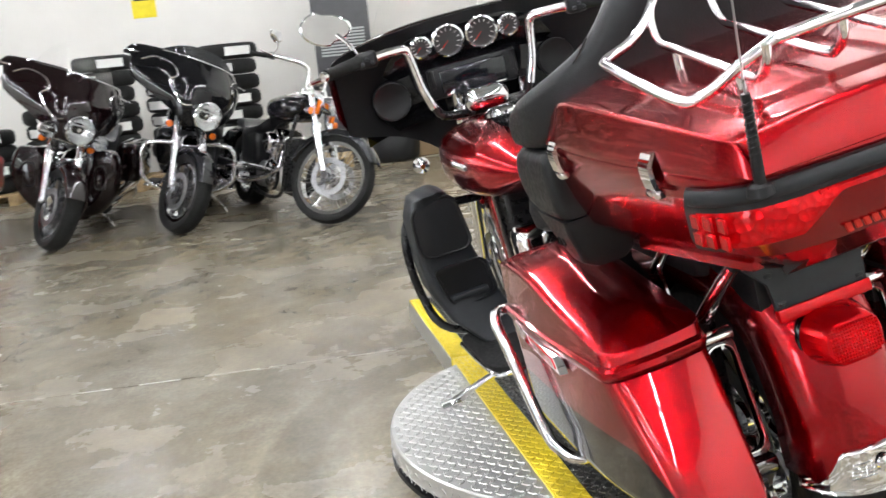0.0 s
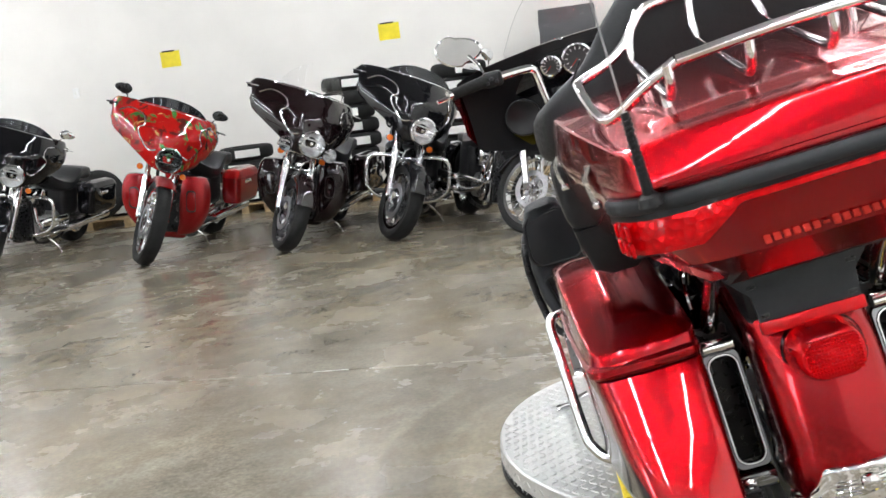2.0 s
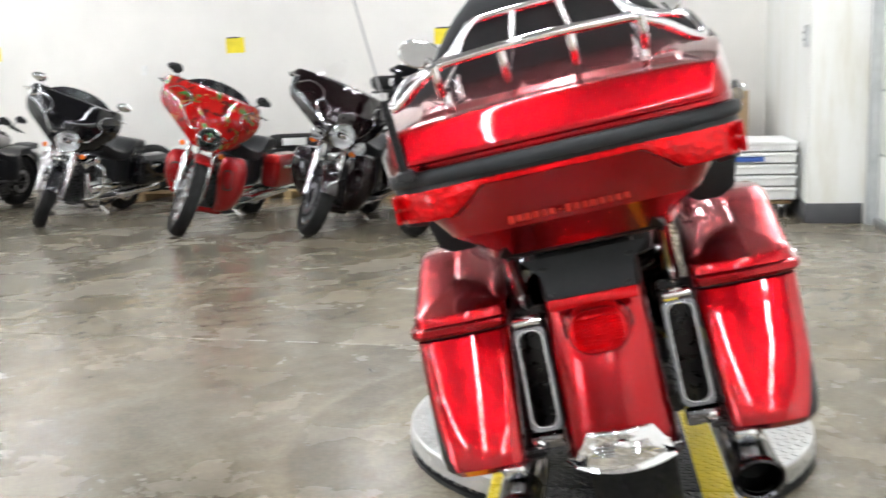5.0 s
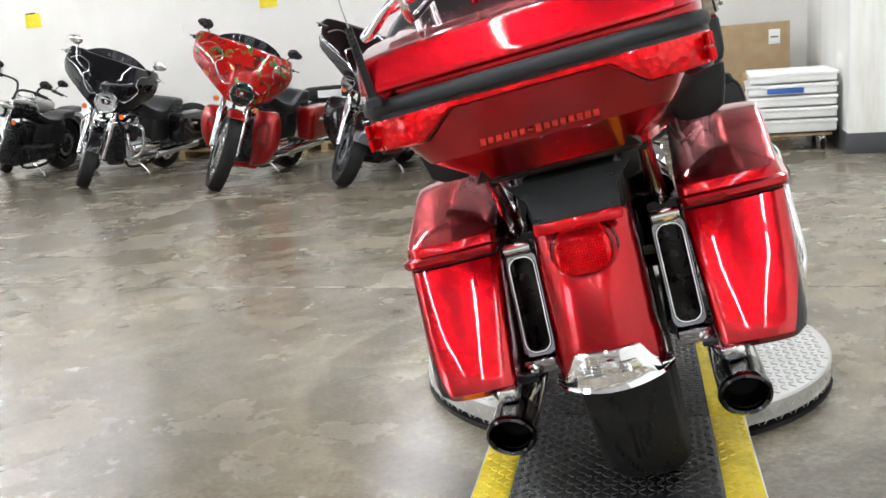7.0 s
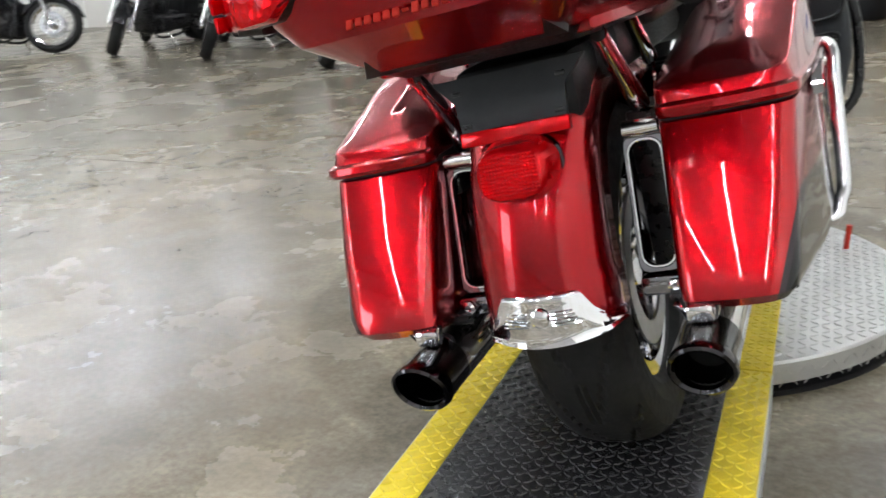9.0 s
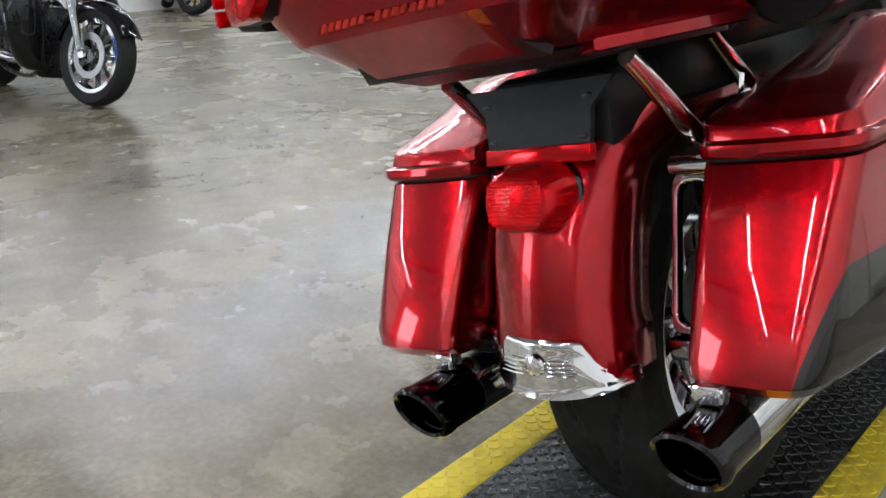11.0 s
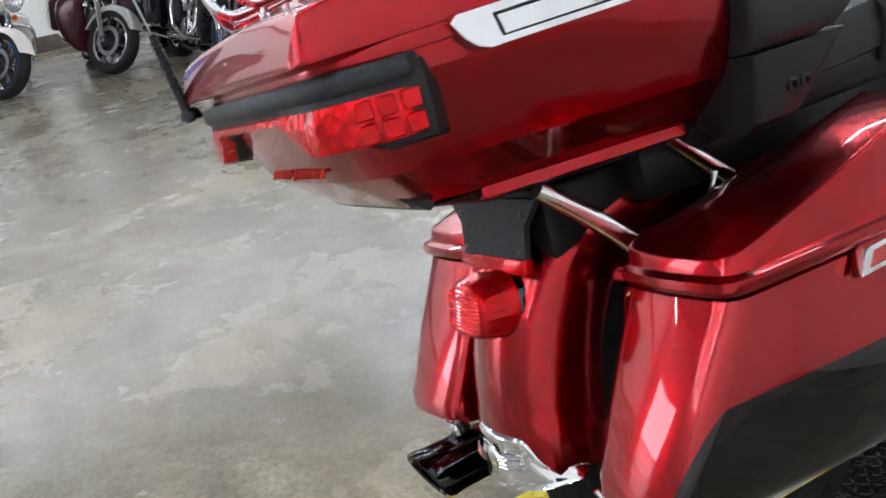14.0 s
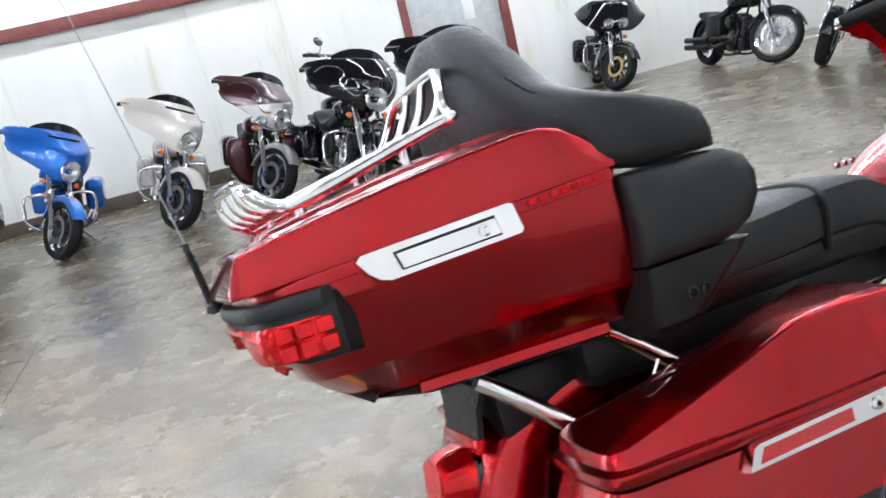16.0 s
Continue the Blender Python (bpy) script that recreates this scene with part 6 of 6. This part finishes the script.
def hero_front(g):
    red, chrome = M["red"], M["chrome"]
    sx = Matrix.Translation((-0.077, 0.12, -0.04)) @ steer(-5)
    wx = Matrix.Translation((-0.03, 0.10, 0)) @ steer(-5)
    wheel(g, "front_wheel", (0, WB, 0.33), 0.33, 0.13, chrome, 9, xf=wx)
    forks(g, wx)
    fender(g, "front_fender", (0, WB, 0.33), 0.37, 0.085, 15, 172, red, 0.08, wx)
    f = batwing(g, red, sx, screen="glass", tall=0.14, inner=True, width=0.48)
    hero_handlebar(g, sx)
    # instrument panel
    rows = []
    for i in range(21):
        u = -1 + i / 10
        rows.append([(0.40 * u, 1.285 - 0.02 * (1 - u * u) + q[0], q[1] - 0.05 * abs(u) ** 3) for q in ((0.10, 1.325), (0.03, 1.318), (0.0, 1.30), (-0.004, 1.27), (0.012, 1.195), (0.03, 1.18), (0.012, 1.165), (0.012, 1.07), (0.03, 1.05), (0.06, 1.0))])
    dash = part("dashboard", shell(rows, (0, 0.02, 0)), M["black_paint"], f, "gloss black instrument panel", xf=sx)
    for x, r in ((-0.152, 0.031), (-0.058, 0.049), (0.058, 0.049), (0.152, 0.031)):
        tilt = Matrix.Translation((x, 1.262, 1.238)) @ Matrix.Rotation(radians(12), 4, "X")
        gb = part("gauge", lathe([(0.01, r + 0.006), (-0.008, r + 0.006), (-0.011, r), (-0.004, r - 0.004)], (0, 0, 0), "y", 28), chrome, g, "chrome-rimmed round gauge", xf=sx @ tilt)
        part("gauge_face", lathe([(-0.003, r - 0.003), (-0.004, 0)], (0, 0, 0), "y", 28), M["gauge"], gb, xf=sx @ tilt)
        bm = bmesh.new()
        for k in range(11):
            a = radians(-130 + 26 * k)
            d = Vector((math.sin(a), 0, math.cos(a)))
            tube([d * (r * 0.66) + Vector((0, -0.0052, 0)), d * (r * 0.85) + Vector((0, -0.0052, 0))], 0.0011, seg=4, bm=bm)
        part("gauge_ticks", bm, M["white"], gb, xf=sx @ tilt)
        part("gauge_needle", tube([(0, -0.007, 0), (-r * 0.5, -0.007, -r * 0.45)], 0.0013, seg=5), M["bright_text"], gb, xf=sx @ tilt)
    part("touch_screen", block((-0.115, 1.256, 1.068), (0.115, 1.276, 1.146), 0.006), M["screen"], dash, "dark glossy touch screen", xf=sx)
    part("screen_bezel", block((-0.155, 1.263, 1.054), (0.155, 1.286, 1.160), 0.012), M["plastic"], dash, xf=sx)
    part("screen_trim", block((-0.105, 1.252, 1.060), (0.105, 1.262, 1.067), 0.002), chrome, dash, xf=sx)
    for s in (-1, 1):
        part("fairing_speaker", lathe([(0.01, 0.066), (-0.003, 0.064), (-0.004, 0.060), (0.0, 0.054), (0.002, 0)], (s * 0.29, 1.264, 1.09), "y", 28), M["plastic"], dash, "round black speaker grille", xf=sx)
        part("button_row", block((s * 0.14 - 0.008, 1.260, 1.09), (s * 0.14 + 0.008, 1.27, 1.155), 0.004), M["plastic"], dash, xf=sx)
    part("ignition_shroud", block((-0.075, 1.09, 1.0), (0.075, 1.25, 1.075), 0.035, seg=4), chrome, g, "polished chrome ignition shroud", xf=sx)
    for s in (-1, 1):
        turn_signal(g, (s * 0.24, 1.38, 0.84), sx, r=0.03)
    headlight(g, sx, (0, 1.545, 0.93))
    # leg shields with padded rear faces
    for s in (-1, 1):
        rows = []
        for z, x0, x1, y in ((0.80, 0.34, 0.44, 1.10), (0.79, 0.32, 0.465, 1.12), (0.73, 0.29, 0.49, 1.14), (0.60, 0.28, 0.50, 1.15), (0.50, 0.26, 0.495, 1.14), (0.40, 0.23, 0.46, 1.11), (0.33, 0.2, 0.40, 1.06), (0.31, 0.2, 0.37, 1.04)):
            rows.append(fillet([(s * (x1 - 0.02), y + 0.06, 0.04), (s * (x0 + 0.02), y + 0.09, 0.05), (s * (x0 + 0.02), y - 0.10, 0.03), (s * (x1 - 0.02), y - 0.12, 0.03)], z, 4))
        lf = part("leg_shield", grid(rows, True, True), M["plastic_soft"], g, "matt black leg shield with glove box", sharp=50)
        rows = []
        for k, yy in ((1.0, 0.012), (1.0, -0.004), (0.93, -0.012), (0.6, -0.014), (0.1, -0.014)):
            rows.append([(s * (0.378 + (px - 0.36) * k), 1.03 + yy - 0.045 * (px - 0.36), 0.665 + (pz - 0.665) * k) for px, pz in [(q[0], q[1]) for q in fillet([(0.445, 0.775, 0.05), (0.305, 0.78, 0.04), (0.285, 0.605, 0.04), (0.455, 0.61, 0.05)], 0, 5)]])
        # Black ring round the door; the groove's shade is put in as colour.
        part("groove_shade", tube([Vector(p) + Vector((0, -0.004, 0)) for p in rows[1]], 0.006, 1, 6, closed=True), M["plastic"], lf)
        part("shield_door", grid(rows, True, True), M["leather"], lf, "padded glove-box door")
        rows = []
        for k, yy in ((1.0, 0.004), (1.0, -0.010), (0.90, -0.010), (0.84, 0.03), (0.5, 0.034)):
            rows.append([(s * (0.365 + (px - 0.365) * k), 1.012 + yy + 0.12 * (0.50 - pz), 0.50 + (pz - 0.50) * k) for px, pz, q in fillet([(0.455, 0.575, 0.03), (0.285, 0.57, 0.03), (0.265, 0.435, 0.04), (0.42, 0.425, 0.05)], 0, 5)])
        part("shield_pocket", grid(rows, True, True), M["plastic"], lf, "open black pocket under the glove-box door")
        part("pocket_ledge", block((s * 0.36 - 0.06, 1.0, 0.455), (s * 0.36 + 0.06, 1.03, 0.475), 0.006), M["plastic_soft"], lf)
        part("shield_guard", tube([(s * 0.2, 1.22, 0.70), (s * 0.42, 1.20, 0.72), (s * 0.487, 1.17, 0.64), (s * 0.487, 1.16, 0.46), (s * 0.435, 1.12, 0.34), (s * 0.2, 1.1, 0.27)], 0.014, 5, 10), M["black_metal"], lf)
        fb = part("passenger_board", block((s * 0.33 - 0.05, 0.36, 0.30), (s * 0.33 + 0.05, 0.56, 0.315), 0.006), chrome, g)
        part("board_pad", block((s * 0.33 - 0.042, 0.365, 0.314), (s * 0.33 + 0.042, 0.555, 0.322), 0.004), M["rubber"], fb)
        rows = [[(s * x, y, z) for x, y in fillet_xy] for z, fillet_xy in ((0.30, [(q[0], q[1]) for q in fillet([(0.43, 1.08, 0.08), (0.25, 1.08, 0.05), (0.25, 0.70, 0.06), (0.41, 0.70, 0.09)], 0, 5)]), (0.322, [(q[0], q[1]) for q in fillet([(0.43, 1.08, 0.08), (0.25, 1.08, 0.05), (0.25, 0.70, 0.06), (0.41, 0.70, 0.09)], 0, 5)]))]
        fb = part("floorboard", grid(rows, True, True), M["rubber"], g, "black rubber rider floorboard")
        part("board_edge", tube([(s * 0.26, 1.07, 0.303), (s * 0.41, 1.06, 0.303), (s * 0.425, 1.0, 0.303), (s * 0.41, 0.75, 0.303), (s * 0.37, 0.705, 0.303), (s * 0.26, 0.70, 0.303)], 0.007, 4, 8), chrome, fb)
    t = tank(g, red, 0.68, 1.34, 0.93, 0.22, console=False)
    t.matrix_basis = Matrix.Translation((-0.085, 0, 0.02))
    part("console_cover", block((-0.055, 0.84, 0.90), (0.055, 1.16, 0.94), 0.02, seg=3), M["black_paint"], t)
    part("tank_cover", lathe([(0, 0.06), (0.012, 0.058), (0.022, 0.04), (0.025, 0)], (0, 1.08, 0.935), "z", 28), chrome, t, "polished chrome fuel door")
    bm = bmesh.new()
    for i in range(7):
        block((-0.228, 0.80 + i * 0.022, 0.85), (-0.216, 0.815 + i * 0.022, 0.864), 0.002, bm, 1)
    part("tank_badge", bm, chrome, t, "small chrome badge marks")


def hero():
    g = new("touring_motorcycle_red")
    g.matrix_world = pose(0.952, 2.13, DISC_Z + 0.008, 0, 0, 5.0) @ Matrix.Rotation(radians(-11.3), 4, "Y")
    tagged(g, "candy red touring motorcycle with luggage box and saddlebags on the turntable", "motorcycle", "parked motorcycles")
    rim = wheel(g, "rear_wheel", (0, 0, 0.325), 0.325, 0.185, M["chrome"], 9, tyre=False)
    rows = []
    prof = [(-0.62, -0.012), (-0.9, 0.012), (-1.0, 0.045), (-0.97, 0.075)] + [(u / 14, None) for u in range(-13, 14)] + [(0.97, 0.075), (1.0, 0.045), (0.9, 0.012), (0.62, -0.012)]
    tr = 0.325 - 0.185 * 0.62
    for i in range(180):
        a = 2 * math.pi * i / 180
        row = []
        for u, d in prof:
            if d is None:
                r = 0.325 - 0.036 * abs(u) ** 3.2
                ph = (i + 26 * abs(u) + (9 if u < 0 else 0)) % 18
                if (ph < 1.6 and 0.12 < abs(u) < 0.85) or (abs(abs(u) - 0.07) < 0.03 and (i // 9) % 2):
                    r -= 0.006
            else:
                r = tr + d
            row.append((0.0925 * u, r * math.cos(a), 0.325 + r * math.sin(a)))
        rows.append(row)
    rows.append(rows[0])
    bm = grid(rows, True)
    bmesh.ops.remove_doubles(bm, verts=bm.verts, dist=1e-5)
    part("tyre", bm, M["rubber"], rim, "black rear tyre with cut tread grooves", sharp=20)
    engine(g)
    frame_tubes(g)
    ks = part("kickstand", tube([(-0.15, 0.93, 0.27), (-0.30, 1.03, 0.19), (-0.42, 1.09, 0.135), (-0.50, 1.10, 0.112)], (0.014, 0.010), 5, 10), M["chrome"], g, "chrome side stand swung out on the plate")
    part("stand_foot", block((-0.545, 1.075, 0.100), (-0.475, 1.125, 0.110), 0.004), M["chrome"], ks)
    hero_front(g)
    hero_tail(g)
    hero_pak(g)
    for s in (-1, 1):
        hero_bag(g, s)
    seat(g, [(0.86, 0.86, 0.35), (0.78, 0.83, 0.6), (0.62, 0.795, 0.98), (0.50, 0.82, 1.0), (0.44, 0.895, 1.0), (0.36, 0.915, 1.0), (0.2, 0.905, 0.98), (0.0, 0.90, 0.95), (-0.07, 0.89, 0.9)], 0.215, thick=0.12)
    part("seat_skirt", block((-0.2, -0.08, 0.76), (0.2, 0.5, 0.86), 0.05, seg=3), M["leather"], g)
    part("seat_strap", tube([(-0.20, 0.31, 0.80), (-0.216, 0.315, 0.885), (-0.15, 0.32, 0.911), (0, 0.32, 0.911), (0.15, 0.32, 0.911), (0.216, 0.315, 0.880), (0.20, 0.31, 0.80)], 0.007, 5, 8), M["plastic"], g)
    return g


hero()


# ---- things along the walls ----
def loose_tyre(name, R, w, m, label, flat=True, labelled=True):
    h = w / 2
    r0 = R * 0.62
    prof = [(-h * 0.7, r0), (-h, r0 + 0.03), (-h * 1.02, (R + r0) / 2), (-h * 0.92, R - 0.03), (-h * 0.6, R - 0.006), (0, R), (h * 0.6, R - 0.006), (h * 0.92, R - 0.03), (h * 1.02, (R + r0) / 2), (h, r0 + 0.03), (h * 0.7, r0), (0, r0 + 0.02)]
    t = part(name, lathe(prof, (0, 0, 0), "z", 40, True), M["rubber"])
    t.matrix_world = m
    tagged(t, label, "tyre", "spare tyres")
    if labelled:
        rows = []
        for i in range(9):
            a = radians(-26 + 52 * i / 8)
            rows.append([((R + 0.002) * math.cos(a), (R + 0.002) * math.sin(a), z) for z in (-h * 0.55, h * 0.55)])
        part("paper_label", shell(rows, (-0.004, 0, 0)), M["white"], t, "white paper tread label")
    return t


def tyre_stack(x, y, n, z0=0.12, w=0.165):
    z = z0 + w / 2
    for k in range(n):
        R = random.uniform(0.31, 0.335)
        ang = -90 + random.uniform(-35, 35)
        loose_tyre("spare_tyre", R, w * random.uniform(0.94, 1.0), pose(x + random.uniform(-0.025, 0.025), y + random.uniform(-0.02, 0.02), z, 0, 0, ang), "new black motorcycle tyre lying in a stack")
        z += w + 0.004


def pallet(x, y, lx=1.1, ly=1.0):
    p = new("wooden_pallet")
    p.location = (x, y, 0)
    tagged(p, "pale wooden pallet under the stacked tyres", "pallet", "pallets")
    for i in range(3):
        xx = -lx / 2 + 0.05 + i * (lx - 0.1) / 2
        part("stringer", block((xx - 0.045, -ly / 2, 0.018), (xx + 0.045, ly / 2, 0.098), 0.004), M["wood"], p)
        part("bottom_board", block((xx - 0.05, -ly / 2, 0.0), (xx + 0.05, ly / 2, 0.0175), 0.003), M["wood"], p)
    for i in range(6):
        yy = -ly / 2 + 0.05 + i * (ly - 0.1) / 5
        part("deck_board", block((-lx / 2, yy - 0.048, 0.0985), (lx / 2, yy + 0.048, 0.117), 0.003), M["wood"], p)


random.seed(4)
for px, py, n in ((-2.30, 10.95, 8), (-0.95, 10.95, 8), (-1.62, 11.3, 6), (-3.65, 11.0, 4), (-3.0, 11.3, 5)):
    pallet(px, py, 0.66 if px in (-1.62, -3.0) else 0.68, 0.8)
    tyre_stack(px, py, n)
pallet(-5.6, 10.9, 1.1, 0.9)
tyre_stack(-5.3, 10.95, 2)
loose_tyre("spare_tyre", 0.32, 0.14, pose(-5.5, 10.6, 0.42, 62, 0, 20), "new black motorcycle tyre leaning on a pallet")
pallet(-4.5, 11.2, 0.9, 0.8)
tyre_stack(-4.45, 11.2, 3)
pallet(0.0, 11.0, 0.6, 0.8)


def wall_card(x, z):
    c = part("yellow_card", block((-0.14, -0.004, -0.105), (0.14, 0.0, 0.105), 0.001), M["sign"])
    c.location = (x, ROOM_Y1 - 0.002, z)
    tagged(c, "small blank yellow card clipped to the wall", "card", "yellow cards")
    part("clip", block((-0.11, -0.010, 0.098), (0.07, -0.0045, 0.116), 0.002), M["plastic"], c)


for sx_, sz in ((-5.0, 2.02), (-1.95, 2.0), (-9.02, 2.07)):
    wall_card(sx_, sz)
th = part("wall_switch", block((-0.045, -0.02, -0.07), (0.045, 0, 0.07), 0.006), M["white"])
th.location = (-6.46, ROOM_Y1 - 0.001, 1.73)
tagged(th, "small white switch box on the wall", "switch")
part("rocker", block((-0.012, -0.026, -0.025), (0.012, -0.02, 0.025), 0.003), M["wall_white"], th)
sb = part("switch_box", block((-0.03, -0.04, -0.09), (0, 0.04, 0.09), 0.006), M["door_grey"])
sb.location = (2.119, 8.5, 1.58)
tagged(sb, "small grey electrical switch box on the wall", "switch")
part("button", lathe([(-0.034, 0.012), (-0.042, 0.012), (-0.044, 0)], (0, 0, 0.03), "x", 14), M["steel_dark"], sb)
part("button", lathe([(-0.034, 0.012), (-0.042, 0.012), (-0.044, 0)], (0, 0, -0.03), "x", 14), M["steel_dark"], sb)


def tray_cart(x0, x1, y0, y1):
    c = new("platform_dolly")
    tagged(c, "low wooden platform dolly with castors", "dolly")
    part("deck", block((x0 + 0.03, y0 + 0.05, 0.125), (x1 - 0.03, y1 - 0.05, 0.152), 0.005), M["wood"], c)
    for x in (x0 + 0.1, x1 - 0.1):
        for y in (y0 + 0.14, y1 - 0.14):
            w = part("castor", lathe([(-0.018, 0), (-0.018, 0.045), (-0.01, 0.05), (0.01, 0.05), (0.018, 0.045), (0.018, 0)], (x, y, 0.05), "x", 18), M["rubber"], c)
            part("castor_fork", block((x - 0.028, y - 0.03, 0.06), (x + 0.028, y + 0.03, 0.124), 0.008), M["chrome"], w)
    z = 0.154
    for k, (h, dx) in enumerate(((0.125, 0.0), (0.105, 0.02), (0.10, -0.01), (0.105, 0.0), (0.10, -0.02))):
        t = part("storage_tray", block((x0 - dx, y0, z + 0.012), (x1, y1, z + h - 0.022), 0.012), M["white"])
        tagged(t, "shallow off-white plastic tray in a stack on the dolly", "tray", "stacked trays")
        part("rim", block((x0 - dx - 0.012, y0 - 0.014, z + h - 0.034), (x1 + 0.010, y1 + 0.012, z + h - 0.003), 0.008), M["white"], t)
        if k == 3:
            part("blue_label", block((x0 + 0.16, y0 - 0.0175, z + 0.025), (x0 + 0.46, y0 - 0.0005, z + h - 0.036), 0.002), M["blue_label"], t, "blue and white label")
        z += h


tray_cart(1.34, 2.07, 8.65, 9.75)
b = part("cardboard_box", block((1.0, 10.95, 0.0), (1.84, 11.45, 1.14), 0.006), M["card"])
tagged(b, "tall brown cardboard box standing by the wall", "box")
part("shipping_label", block((1.62, 10.944, 0.90), (1.74, 10.9495, 1.06), 0.001), M["white"], b, "white paper label")
part("label_bar", block((1.64, 10.942, 0.97), (1.72, 10.9438, 0.985), 0), M["steel_dark"], b)
part("tape", block((1.0, 10.946, 0.56), (1.84, 10.9497, 0.61), 0), M["wood"], b)
cab = part("tall_cabinet", block((0.03, 11.2, 0.0), (0.68, 11.85, 1.95), 0.02), M["steel_dark"])
tagged(cab, "tall dark grey metal cabinet with vent slats", "cabinet")
for k in range(9):
    part("vent_slat", block((0.10, 11.185, 1.22 + k * 0.035), (0.61, 11.199, 1.24 + k * 0.035), 0.003), M["door_grey"], cab)
part("handle", block((0.58, 11.17, 0.9), (0.60, 11.199, 1.05), 0.005), M["chrome"], cab)


def holdall():
    rows = []
    for z, w, d in ((0.0, 0.22, 0.16), (0.05, 0.26, 0.2), (0.25, 0.27, 0.2), (0.42, 0.22, 0.15), (0.5, 0.12, 0.08)):
        rows.append([(0.80 + w * math.cos(a) + 0.02 * math.sin(3 * a), 10.75 + d * math.sin(a), z + 0.02 * math.cos(2 * a) * (z > 0.1)) for a in [2 * math.pi * i / 24 for i in range(24)]])
    cols = [smooth_path([r[i] for r in rows], 3) for i in range(24)]
    h = part("black_bag", grid([[c[j] for c in cols] for j in range(len(cols[0]))], True, True), M["leather"])
    tagged(h, "slumped black cloth bag on the floor", "bag")
    part("strap", tube([(0.62, 10.72, 0.44), (0.72, 10.68, 0.58), (0.86, 10.68, 0.6), (0.98, 10.72, 0.42)], 0.016, 5, 8), M["plastic_soft"], h)


holdall()
